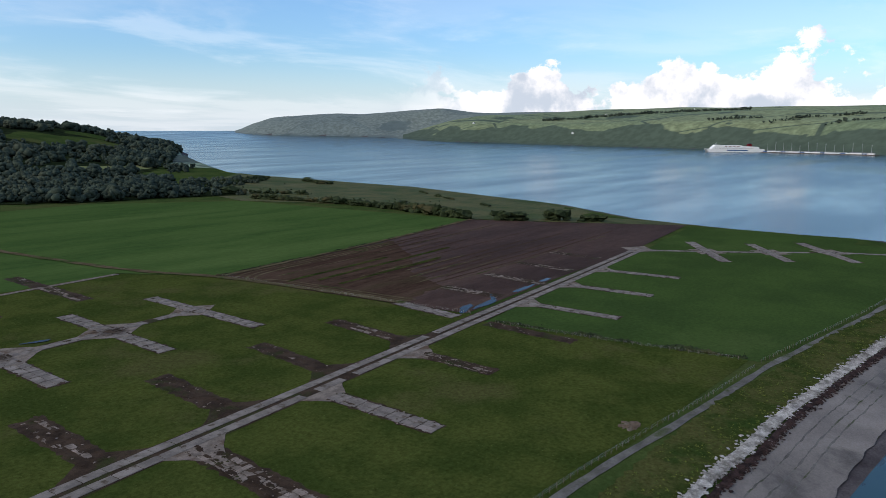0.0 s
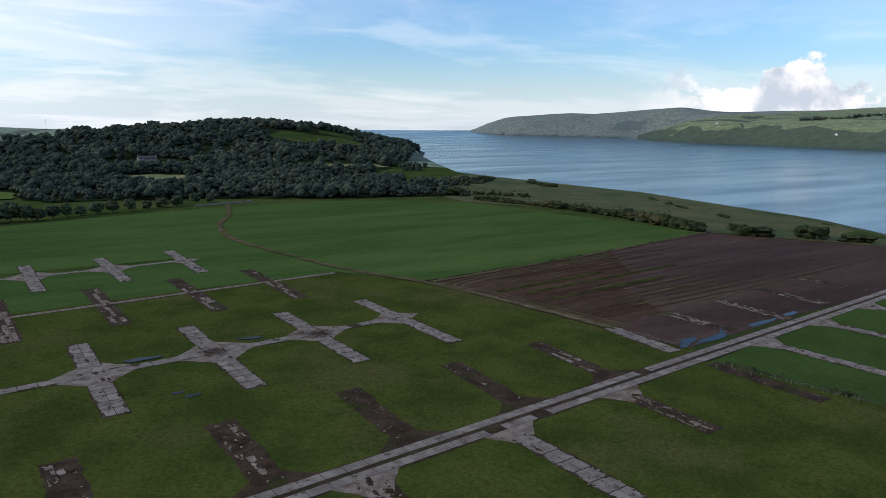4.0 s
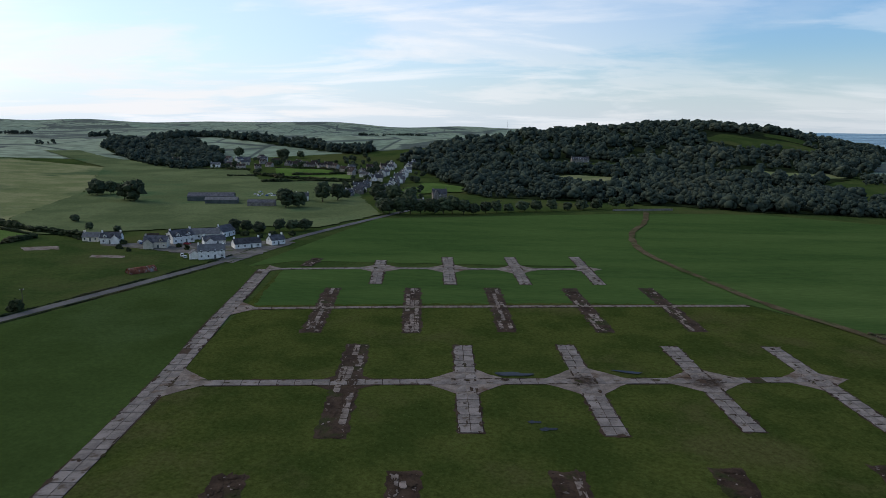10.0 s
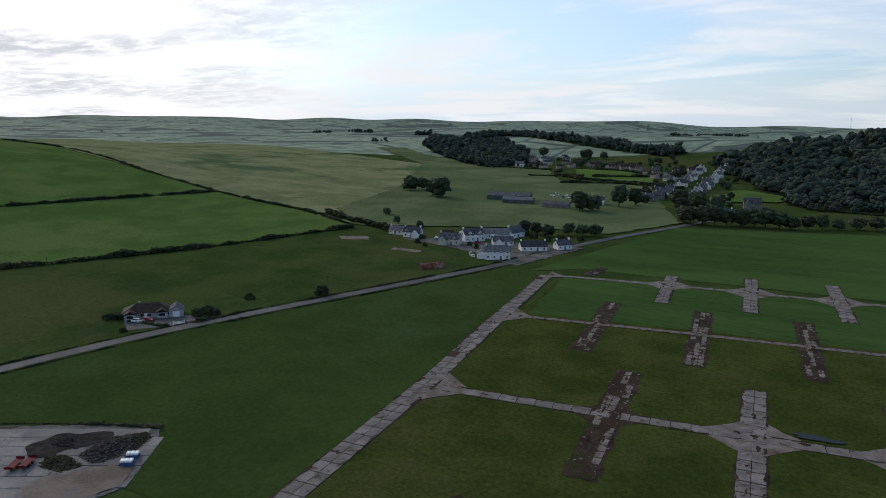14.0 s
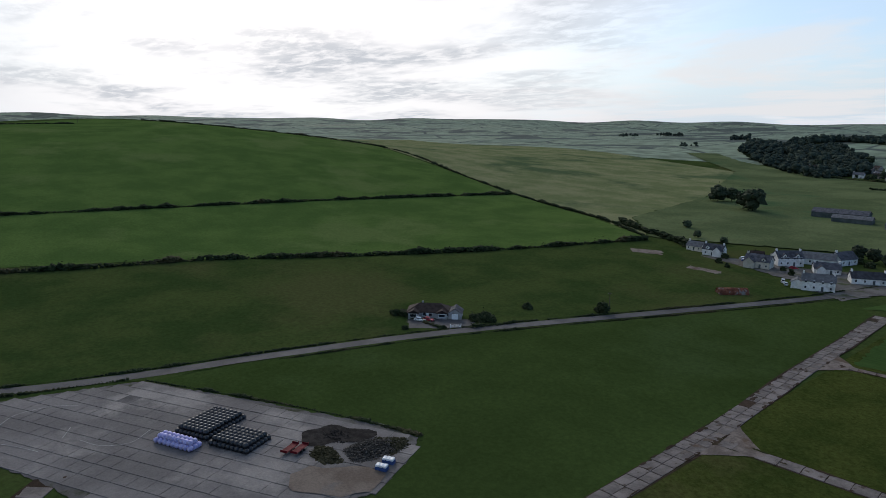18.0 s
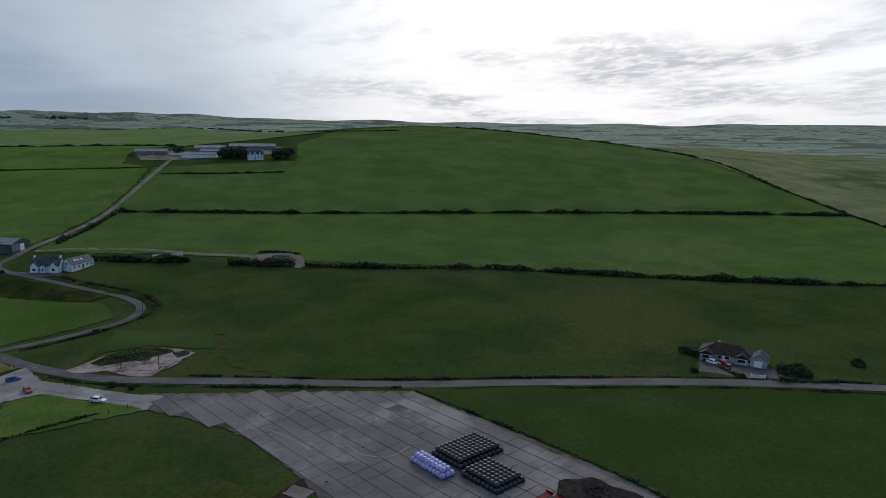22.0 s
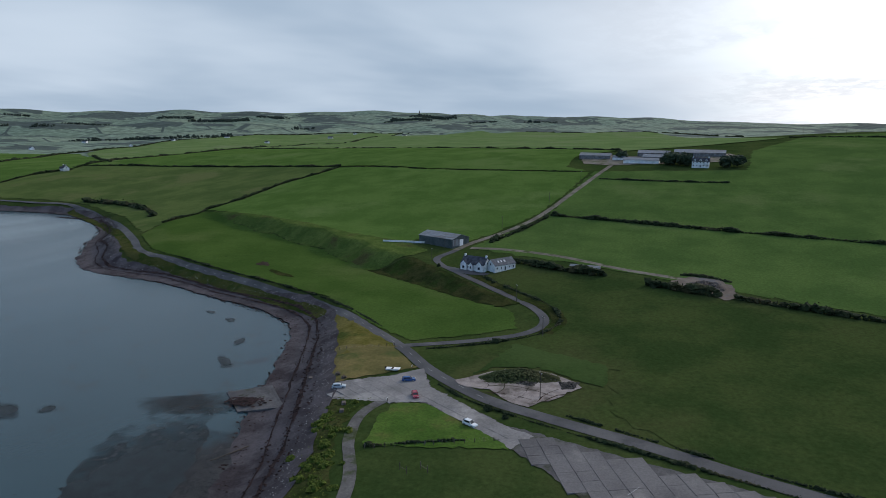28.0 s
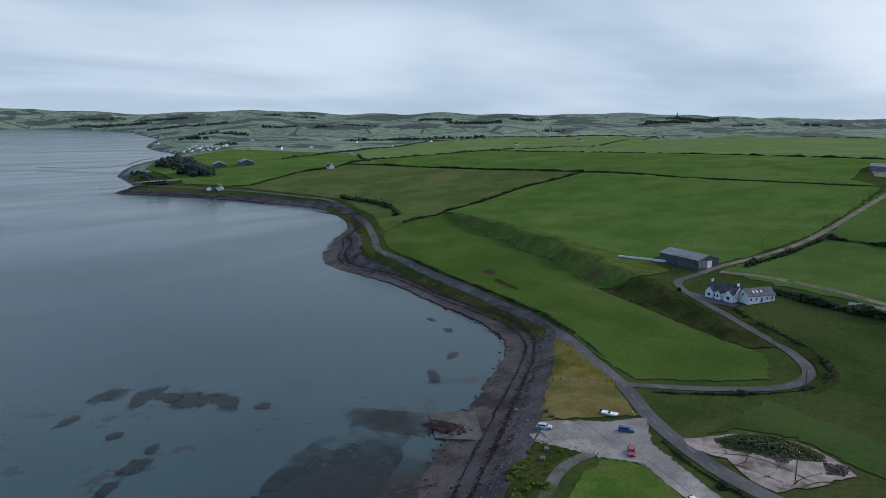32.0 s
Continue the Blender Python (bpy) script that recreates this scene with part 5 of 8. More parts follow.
M["gorse"] = material("shore_scrub", (0.045, 0.075, 0.013), (0.115, 0.125, 0.024), 0.3, 1.6, 0.9, 0.3, third=(0.035, 0.055, 0.015), third_scale=0.1, grain=0.5)
M["tussock"] = material("tussock_grass", (0.040, 0.058, 0.014), (0.066, 0.086, 0.024), 0.3, 2.0, grain=0.4, spec=0.0)
tussocks("tussock_grass", FIELDS[0][2], 8000, "coarse tufts in rough airfield grass", 71, 0.24)
tussocks("shore_tufts", MORE_FIELDS[10][2], 15000, "yellow-green tufts of shore grass", 72, 0.42, "gorse", 0.3)

# ---- plants ----
def leaf_material(name, dark, light):
    mat = material(name, dark, light, 0.5, 2.2, 0.85, 0.25, vary=0.30, grain=0.5, spec=0.12)
    return mat


M["leaf_dark"] = leaf_material("dark_leaves", (0.023, 0.034, 0.019), (0.047, 0.063, 0.033))
# Woodland leaves are lifted towards blue-grey, haze over the woods in the colour.
M["leaf_wood"] = material("woodland_leaves", (0.029, 0.042, 0.035), (0.051, 0.067, 0.051), 0.03, 1.6, 0.9, 0.1, third=(0.058, 0.069, 0.050), third_scale=0.010, grain=0.55, vary=0.14, island=True, spec=0.02)
M["hedge"] = material("hedge_leaves", (0.014, 0.022, 0.010), (0.036, 0.048, 0.021), 0.3, 1.6, 0.9, 0.3, third=(0.060, 0.054, 0.026), third_scale=0.05, grain=0.5)
M["bark"] = material("bark", (0.030, 0.024, 0.018), (0.065, 0.052, 0.040), 1.5, 8, 0.9, 0.5, stretch=(1, 1, 0.2))
def leaves(centres, size, rng):
    """Loose leaf sprays: small quads turned all ways."""
    n = len(centres)
    a, b = rng.normal(0, 1, (n, 3)), rng.normal(0, 1, (n, 3))
    a /= np.linalg.norm(a, axis=1)[:, None]
    b -= a * (a * b).sum(1)[:, None]
    b /= np.linalg.norm(b, axis=1)[:, None]
    k = size * rng.uniform(0.6, 1.4, (n, 1))
    c = np.asarray(centres)
    v = np.stack([c - a * k, c - b * k * 0.7, c + a * k, c + b * k * 0.7], 1).reshape(-1, 3)
    f = 4 * np.arange(n)[:, None]
    return v, np.concatenate([f + (0, 1, 2), f + (0, 2, 3)])


def crown_points(rng, wide, tall, lobes):
    """Places in a lobed crown of that width, from 0 to tall."""
    out, rad = [], []
    for _ in range(lobes):
        a, u = rng.uniform(0, 2 * np.pi), rng.uniform(0, 1) ** 0.6
        z = rng.uniform(0.12, 0.92)
        belly = math.sin(math.pi * min(0.98, 0.22 + 0.72 * z)) ** 0.7
        r = u * wide * 0.40 * belly
        size = wide * rng.uniform(0.13, 0.21) * (0.7 + 0.5 * belly)
        out.append((r * math.cos(a), r * math.sin(a), z * tall)), rad.append(size)
    return np.array(out), np.array(rad)


def join(*pairs):
    vs, fs, n = [], [], 0
    for v, f in pairs:
        vs.append(v), fs.append(np.asarray(f) + n)
        n += len(v)
    return np.concatenate(vs), np.concatenate(fs)


def tube(points, radii, sides=6):
    v, f = [], []
    for (x, y, z), r in zip(points, radii):
        v += [(x + r * math.cos(2 * math.pi * k / sides), y + r * math.sin(2 * math.pi * k / sides), z) for k in range(sides)]
    for i in range(len(points) - 1):
        for k in range(sides):
            j = (k + 1) % sides
            f += [(i * sides + k, i * sides + j, (i + 1) * sides + j), (i * sides + k, (i + 1) * sides + j, (i + 1) * sides + k)]
    return np.array(v), np.array(f)


TREES = {}


def tree(x, y, tall, wide, label, leaf="leaf_dark", group="", variant=None, low=0.22):
    """A broad-leaved tree: tapered trunk with limbs, and a lobed crown with sprays at its edge."""
    k = int(abs(x * 7 + y * 3)) % 5 if variant is None else variant
    key = (k, round(tall), round(wide), leaf, low)
    if key not in TREES:
        rng = np.random.default_rng(500 + k)
        crown, rad = crown_points(rng, wide, tall * (1 - low), 46)
        crown[:, 2] += tall * low
        solid = clumps(crown, rad, rng)
        edge = crown[rng.integers(0, len(crown), 420)] + rng.normal(0, wide * 0.10, (420, 3))
        crown_me = np_mesh("crown", *join(solid, leaves(edge, wide * 0.045, rng)), M[leaf])
        lean = rng.normal(0, 0.3, 2)
        wood = [tube([(0, 0, -0.4), (0, 0, tall * 0.1), (lean[0] * 0.5, lean[1] * 0.5, tall * 0.4), (lean[0], lean[1], tall * 0.75)], [tall * 0.035, tall * 0.027, tall * 0.018, tall * 0.006])]
        for _ in range(5):
            a, z = rng.uniform(0, 6.28), rng.uniform(0.25, 0.5) * tall
            wood.append(tube([(0, 0, z), (math.cos(a) * wide * 0.18, math.sin(a) * wide * 0.18, z + tall * 0.12), (math.cos(a) * wide * 0.34, math.sin(a) * wide * 0.34, z + tall * 0.26)], [tall * 0.014, tall * 0.009, tall * 0.004], 5))
        TREES[key] = (crown_me, np_mesh("trunk", *join(*wood), M["bark"]))
    ob = empty("tree", label, "tree", group)
    ob.matrix_basis = pose(x, y, h1(x, y), 0, 0, (x * 31 + y * 17) % 360)
    part("crown", TREES[key][0], ob)
    part("trunk", TREES[key][1], ob)
    return ob


def bush(x, y, tall, wide, label, leaf="hedge", group=""):
    rng = np.random.default_rng(int(abs(x * 13 + y * 5)))
    p, r = crown_points(rng, wide, tall, 26)
    edge = p[rng.integers(0, len(p), 140)] + rng.normal(0, wide * 0.12, (140, 3))
    v, f = join(clumps(p, r * 1.1, rng), leaves(edge, wide * 0.06, rng))
    ob = new("bush", np_mesh("bush", v, f, M[leaf]))
    ob.matrix_basis = pose(x, y, h1(x, y) - 0.2)
    return tagged(ob, label, "bush", group)


def hedge(pts, tall, wide, label, gaps=0.06, leaf="hedge", seed=1, rough=0.3):
    """A field hedge: overlapping leaf clumps along a line, uneven on top, with gaps."""
    rng = np.random.default_rng(seed)
    line = smooth_line(pts, max(0.9, wide * 0.45))
    swell = np.interp(np.arange(len(line)), np.arange(0, len(line) + 12, 6), np.clip(rng.normal(1, rough, (len(line) + 17) // 6 + 1)[: len(np.arange(0, len(line) + 12, 6))], 0.35, 1.7))
    keep = np.interp(np.arange(len(line)), np.arange(0, len(line) + 20, 10), rng.random(len(np.arange(0, len(line) + 20, 10)))) > gaps * 0.9
    line, swell = line[keep], swell[keep]
    c, r = [], []
    for lane in (0.3, 0.75):
        q = line + rng.normal(0, wide * 0.16, line.shape)
        z = height(q[:, 0], q[:, 1]) + tall * swell * lane
        c.append(np.c_[q, z]), r.append(wide * 0.5 * swell * rng.uniform(0.7, 1.15, len(q)))
    c, r = np.concatenate(c), np.concatenate(r)
    spray = c[rng.integers(0, len(c), len(c) * 2)] + rng.normal(0, wide * 0.3, (len(c) * 2, 3))
    v, f = join(clumps(c, r, rng, flat=max(0.6, tall / wide * 0.55)), leaves(spray, wide * 0.13, rng))
    return tagged(new("hedge", np_mesh("hedge", v, f, M[leaf])), label, "hedge", "field hedges")


def woodland(name, ring, spacing, tall, label, seed, clear=(), far_spacing=None, mat="leaf_wood", lobes=13):
    """A wood: many crowns over an area, joined, with clearings."""
    rng = np.random.default_rng(seed)
    xs, ys = [p[0] for p in ring], [p[1] for p in ring]
    n = int((max(xs) - min(xs)) * (max(ys) - min(ys)) / spacing ** 2)
    x, y = rng.uniform(min(xs), max(xs), n), rng.uniform(min(ys), max(ys), n)
    ok = shore_distance(x, y, ring) > 0
    for cx, cy, rx, ry in clear:
        ok &= ((x - cx) / rx) ** 2 + ((y - cy) / ry) ** 2 > 1 + 0.25 * np.sin(x / 9) * np.sin(y / 8)
    ok &= np.maximum(shore_distance(x, y, MAIN_LAND), shore_distance(x, y, EAST_LAND)) > 14
    if far_spacing:
        ok &= rng.random(n) < np.where(np.hypot(x, y) < 950, 1, (spacing / far_spacing) ** 2)
    x, y = x[ok], y[ok]
    z = height(x, y)
    cs, rs = [], []
    for px, py, pz in zip(x, y, z):
        far = math.hypot(px, py) > 950
        t = tall * (0.85 + 0.3 * math.sin(px / 37) * math.sin(py / 29)) * rng.uniform(0.6, 1.25)
        w = t * rng.uniform(0.75, 1.05) * (1.25 if far and far_spacing else 1)
        p, r = crown_points(rng, w, t * 0.86, lobes - (4 if far else 0))
        cs.append(p + (px, py, pz + t * 0.10)), rs.append(r * (1.5 if far else 1.36))
    c, r = np.concatenate(cs), np.concatenate(rs)
    v, f = clumps(c, r, rng, 0.85, 0.32)
    return tagged(new(name, np_mesh(name, v, f, M[mat], smooth=True)), label, "woodland", kind="stuff")


# Dark sheet under a wood: the shade between crowns is painted into it.
def wood_floor(name, ring):
    setting(name, patch_mesh(name, ring, M["wood_floor"], 0.35, 40, 3.0), "woodland floor with tree shade in its colour", "woodland floor")


FOREST = [(35, 668), (120, 655), (190, 640), (272, 604), (370, 590), (425, 568), (420, 640), (425, 720), (440, 830), (500, 890), (620, 1020), (775, 1240), (895, 1500), (1040, 1660), (1215, 1900), (1120, 1990), (800, 2000), (480, 1850),
          (260, 1500), (130, 1260), (-10, 1150), (-70, 1050), (-36, 930), (-12, 860), (8, 770)]
wood_floor("floor_1", FOREST)
for _i, (_x, _y, _a, _b, _m) in enumerate([(190, 962, 58, 24, "pasture"), (165, 838, 56, 38, "dry_pasture"), (550, 1240, 85, 62, "pasture"), (450, 930, 85, 36, "dry_pasture"), (-10, 730, 34, 40, "ley_grass"), (650, 1340, 55, 36, "pasture")]):
    setting("clearing_%d" % (_i + 1), patch_mesh("clearing", blob_ring(_x, _y, _a, _b, 10, _i), M[_m], 0.75, 20), "grassy clearing in woodland", "clearing")
woodland("woodland", FOREST, 9.5, 12.5, "dense dark green broad-leaved woodland over a headland", 41,
         [(190, 985, 62, 30), (165, 840, 60, 42), (550, 1235, 105, 92), (470, 1150, 25, 20), (450, 925, 92, 46), (380, 800, 40, 22), (300, 1100, 60, 16), (650, 1335, 80, 60), (-10, 730, 40, 45)], 14.0)
RIDGE = [(-560, 1330), (-499, 1440), (-384, 1338), (-297, 1262), (-206, 1182), (-135, 1122), (-105, 1150), (-190, 1235), (-290, 1325), (-380, 1410), (-480, 1520), (-600, 1440)]
HANGER = [(-607, 1242), (-514, 1113), (-407, 986), (-343, 936), (-328, 1044), (-381, 1207), (-459, 1305), (-545, 1342), (-633, 1367)]
wood_floor("floor_2", RIDGE), wood_floor("floor_3", HANGER)
woodland("woodland", RIDGE, 9.5, 12, "dark wooded ridge behind the village", 42)
woodland("woodland", HANGER, 9, 12, "dark hanging wood behind the estate", 47)
woodland("woodland", [(-681, -1084), (-636, -944), (-579, -796), (-599, -772), (-650, -885), (-700, -990), (-752, -1130)], 10, 13, "tall dark copse by the bay", 44)
woodland("woodland", [(420, 690), (480, 660), (540, 690), (565, 720), (520, 735), (450, 730)], 9, 8, "dark scrub woodland near the shore", 45)
woodland("woodland", [(520, 870), (560, 880), (610, 940), (570, 960)], 9, 9, "dark scrub woodland near the shore", 46)
# copses and shelter belts in the far country
_rng = np.random.default_rng(9)
for i, (cx, cy, turn, ln, wd) in enumerate([
        (-1806, -3924, -204, 210, 70), (-1964, -3830, -206, 279, 60), (-1972, -4125, -204, 260, 60), (-2192, -3847, -208, 287, 50), (-2013, -3456, -209, 211, 60), (-1450, -2267, -211, 109, 60), (-1797, -2617, -213, 231, 60),
        (-2148, -3294, -212, 207, 60), (-1250, -1751, -213, 61, 63), (-2128, -2661, -217, 165, 40), (-2876, -3729, -217, 114, 50), (-2942, -3472, -219, 129, 50), (-2239, -2473, -221, 94, 40), (-2442, -2459, -223, 195, 60),
        (-1912, -1788, -225, 284, 50), (-2050, -1630, -230, 357, 50), (-3018, -2475, -229, 188, 70), (-3092, -2261, -232, 307, 110), (-3381, -2126, -237, 192, 80), (-2858, -1625, -239, 105, 50), (-3525, -1388, -247, 260, 160),
        (-3811, -1354, -249, 260, 160), (-3594, -1006, -253, 178, 40), (-4130, -808, -258, 201, 40), (-1433, 2104, 34, 72, 42), (-1347, 2210, 32, 104, 30), (-757, 1553, 26, 42, 42), (-729, 1289, 30, 36, 35),
        (-343, 3324, 6, 134, 60), (-192, 3531, 3, 228, 70), (0, 1157, 0, 56, 56), (-153, 1210, 7, 59, 42)]):
    c, w = math.cos(radians(turn)), math.sin(radians(turn))
    ring = [(cx + c * a * ln / 2 - w * b * wd / 2, cy + w * a * ln / 2 + c * b * wd / 2) for a, b in ((-1, -1), (-0.3, -0.7), (0.4, -1), (1, -0.6), (1, 1), (0.2, 0.7), (-0.6, 1))]
    woodland("copse", ring, 11 if math.hypot(cx, cy) > 2200 else 8, 11, "dark distant copse among fields", 60 + i, lobes=9)
# dark plantation along the crest over the loch
PLANT = [(-30 + r * math.sin(radians(b)), r * math.cos(radians(b))) for b, r in ((61.5, 3830), (66, 3800), (71, 3760), (77, 3740), (77, 3800), (71, 3830), (66, 3870), (61.5, 3890))]
woodland("plantation", PLANT, 13, 13, "dark conifer plantation along the far crest", 95, lobes=8, mat="leaf_wood")
for b, r, ln, wd in ((76, 3150, 230, 60), (82, 3050, 300, 40), (79, 2950, 160, 40), (84, 2780, 220, 35)):
    cx, cy = -30 + r * math.sin(radians(b)), r * math.cos(radians(b))
    c, w = math.cos(radians(-b)), math.sin(radians(-b))
    woodland("copse", [(cx + c * p * ln / 2 - w * q * wd / 2, cy + w * p * ln / 2 + c * q * wd / 2) for p, q in ((-1, -1), (0.1, -0.7), (1, -1), (0.9, 0.8), (-0.3, 1))], 12, 11, "dark wood on the slope over the loch", int(b), lobes=8)

# trees along the field's far edge, with gaps
for i, (x, y) in enumerate([(-48, 550), (-42, 543), (-34, 544), (-26, 546), (-18, 548), (-9, 550), (0, 552), (7, 554), (16, 552), (24, 554), (34, 560), (43, 565), (53, 570), (65, 576), (77, 578), (91, 583), (105, 589), (118, 595), (132, 601), (148, 608), (164, 614)]):
    tree(x, y, (11 if i < 9 else 7) + (i * 5) % 4, (11 if i < 9 else 8) + (i * 7) % 4, "dark broad-leaved tree at the edge of the field", "leaf_dark", "row of trees along the field edge", low=0.24)
SPOTS_B5_4 = [(-300, 629, 12, 12, "dark round tree on open pasture"), (-308, 620, 14, 15, "dark round tree on open pasture"), (-259, 583, 17, 19, "large dark round tree on open pasture"), (-270, 590, 14, 14, "dark round tree on open pasture"), (-128, 565, 15, 15, "dark tree beside a white house"), (-119, 570, 13, 13, "dark tree beside a white house"), (-105, 606, 18, 14, "tall dark tree near the village"), (-94, 620, 16, 12, "tall dark tree near the village"), (-60, 640, 14, 14, "dark tree at the village end"), (-45, 620, 15, 15, "dark tree at the village end"), (-30, 610, 13, 14, "dark tree at the village end"), (-55, 600, 12, 13, "dark tree at the village end"), (-718, 38, 10, 17, "large dark tree beside the farm"), (-712, 50, 10, 16, "large dark tree beside the farm"), (-703, 84, 9, 14, "dark tree beside the farmhouse"), (-706, 93, 9, 13, "dark tree beside the farmhouse"), (-748, -8, 8, 11, "dark tree among farm sheds"), (-136, 452, 7, 8, "dark garden tree behind cottages"), (-127, 447, 8, 7, "dark garden tree behind cottages"), (-118, 444, 7, 8, "dark garden tree behind cottages"), (-107, 453, 8, 8, "dark garden tree behind cottages"), (-99, 456, 7, 8, "dark garden tree behind cottages")]
SPOTS_B5_4 += [(-92, 459, 7, 9, "dark garden tree behind cottages"), (-250, 470, 5, 6, "small dark tree in a rough paddock"), (-225, 440, 5, 5, "small dark tree in a rough paddock"), (-205, 435, 4, 5, "small dark tree in a rough paddock")]
for x, y, t, w, lab in SPOTS_B5_4:
    tree(x, y, t, w, lab, "leaf_dark")

HEDGES = [([(-379, 80), (-364, 125), (-350, 175), (-322, 227), (-278, 311), (-242, 409)], 2.3, 3.0, 0.06), ([(-525, -30), (-503, 75), (-490, 151), (-462, 311), (-426, 484)], 1.9, 2.6, 0.05), ([(-988, 350), (-900, 430), (-721, 546), (-519, 506), (-426, 484), (-322, 460), (-247, 417)], 1.6, 2.2, 0.02), ([(-420, -34), (-411, -13), (-406, 3), (-403, 19)], 2.4, 3.2, 0.0), ([(-391, 42), (-387, 55), (-382, 71)], 2.6, 3.6, 0.0), ([(-412, 56), (-411, 66), (-405, 78)], 0.9, 1.6, 0.0)]
HEDGES += [([(-485, -325), (-531, -326), (-579, -319), (-647, -321), (-685, -306), (-725, -300)], 1.7, 2.4, 0.06), ([(-753, -684), (-771, -615), (-776, -519), (-768, -426), (-729, -302)], 1.8, 2.6, 0.03), ([(-720, -296), (-682, -180), (-679, -105), (-677, -40)], 0.8, 1.4, 0.12)]
HEDGES += [([(-587, -676), (-641, -688), (-682, -694), (-726, -678)], 2.0, 3.4, 0.15), ([(-738, -684), (-804, -692), (-882, -697), (-1037, -734), (-1180, -751)], 2.4, 4.0, 0.04), ([(-1180, -751), (-1013, -490), (-942, -337), (-890, -195), (-858, -71), (-829, -18)], 1.8, 2.8, 0.14), ([(-1060, -990), (-846, -753), (-784, -672)], 2.2, 3.4, 0.05)]
HEDGES += [([(-845, -953), (-1142, -1181), (-1353, -1253), (-1731, -1440), (-2012, -1482), (-2351, -1525)], 2.4, 5.0, 0.12), ([(-2351, -1525), (-2639, -1438), (-2952, -1171)], 2.6, 6.0, 0.2), ([(-2219, -445), (-1930, -66), (-1700, 150)], 2.0, 5.0, 0.3), ([(-1180, -751), (-1556, -838), (-1608, -742), (-2339, -950), (-2927, -1135)], 2.0, 4.0, 0.15)]
HEDGES += [([(-647, -16), (-640, 40), (-638, 84)], 1.3, 1.8, 0.0), ([(-586, -508), (-577, -461), (-552, -405), (-520, -366)], 2.6, 6.0, 0.0), ([(-444, -58), (-484, -43), (-520, -33)], 1.6, 2.2, 0.1)]
HEDGES += [([(-252, 430), (-288, 450), (-215, 412), (-200, 408)], 3.0, 3.5, 0.05), ([(-1010, 165), (-960, 205), (-920, 250)], 1.5, 2.0, 0.1), ([(-200, 770), (-120, 800), (-80, 790)], 3.0, 4.0, 0.0), ([(-260, 840), (-120, 880)], 3.0, 4.0, 0.1), ([(406, 537), (421, 494), (435, 446), (437, 411), (438, 378), (433, 335), (427, 292)], 5.0, 7.5, 0.06), ([(410, 588), (445, 576), (472, 535)], 6.0, 10.0, 0.0), ([(439, 270), (444, 259), (452, 251)], 4.5, 6.5, 0.0), ([(467, 239), (473, 226)], 5.5, 8.0, 0.0), ([(479, 214), (486, 200)], 4.0, 6.0, 0.1), ([(581, 633), (589, 616)], 3.5, 6.0, 0.0), ([(470, 690), (520, 700), (570, 720)], 5.0, 9.0, 0.15), ([(600, 680), (590, 640)], 3.0, 5.0, 0.3)]
HEDGES += [([(590, 470), (560, 420), (520, 330)], 1.5, 3.0, 0.5)]
for i, (pts, tall, wide, gaps) in enumerate(HEDGES):
    hedge(pts, tall, wide, "dark field hedge with uneven top" if tall < 3.4 else "tall dark belt of scrub and hawthorn", gaps, seed=200 + i)
# low verges of rough growth along the roads
SPOTS_B5_5 = [([(-94, 434), (-118, 360), (-135, 316), (-160, 259), (-188, 193), (-205, 137), (-217, 90), (-231, 52), (-239, 30)], 0.5, 1.0), ([(-109, 357), (-127, 314), (-152, 257), (-180, 191), (-197, 135)], 0.4, 0.9), ([(-210, 92), (-223, 50), (-231, 25), (-240, 2), (-250, -12)], 0.4, 1.0), ([(-283, -29), (-301, -6), (-316, 8), (-331, 11), (-350, 2), (-372, -24), (-390, -44)], 0.6, 1.6), ([(-303, -56), (-335, -98), (-356, -143), (-377, -200), (-388, -230)], 0.5, 1.2), ([(-204, -15), (-213, 3), (-218, 16)], 0.5, 1.0)]
SPOTS_B5_5 += [([(-206, 96), (-176, 113), (-149, 127), (-127, 136)], 0.5, 1.0), ([(179, 105), (186, 60), (194, 19)], 0.6, 1.6), ([(160, 253), (289, 266), (427, 289)], 0.4, 1.2)]
for i, (pts, tall, wide) in enumerate(SPOTS_B5_5):
    hedge(pts, tall, wide, "low verge of rough weeds along an edge", 0.08, "hedge", 300 + i, 0.5)
for i in range(46):
    rng_ = np.random.default_rng(i)
    s = rng_.random()
    x, y = (-225 + 45 * s + rng_.normal(0, 2.5), -37 + 21 * s + rng_.normal(0, 2.5))
    bush(x, y, rng_.uniform(0.6, 1.3), rng_.uniform(1.5, 3.2), "yellow-green shore bush in rough grass", "gorse", "scrub beside the footpath")
for x, y, t, w in [(-186, 240, 2.5, 4.5), (-163, 259, 4, 6), (-196, 185, 1.5, 2.5), (-188, 197, 1.2, 2), (-416, -28, 2.5, 4), (-396, -66, 1.5, 2.5), (-375, -30, 1.5, 2.0), (-236, 8, 1.4, 3.0), (-232, 14, 1.0, 2.0)]:
    bush(x, y, t, w, "dark bush beside a house or road")

# ---- building materials ----
M["white_wall"] = material("white_render", (0.66, 0.65, 0.62), (0.82, 0.81, 0.79), 0.4, 4, third=(0.55, 0.53, 0.49), third_scale=0.25, grain=0.12)
M["cream_wall"] = material("cream_render", (0.50, 0.46, 0.38), (0.66, 0.61, 0.52), 0.4, 4, grain=0.15, vary=0.25)
M["stone_wall"] = material("grey_stone", (0.13, 0.12, 0.115), (0.25, 0.235, 0.22), 0.8, 5, grain=0.4)
M["slate"] = material("slate_roof", (0.040, 0.042, 0.050), (0.085, 0.088, 0.10), 0.6, 5, 0.8, grain=0.3, vary=0.3, spec=0.1)
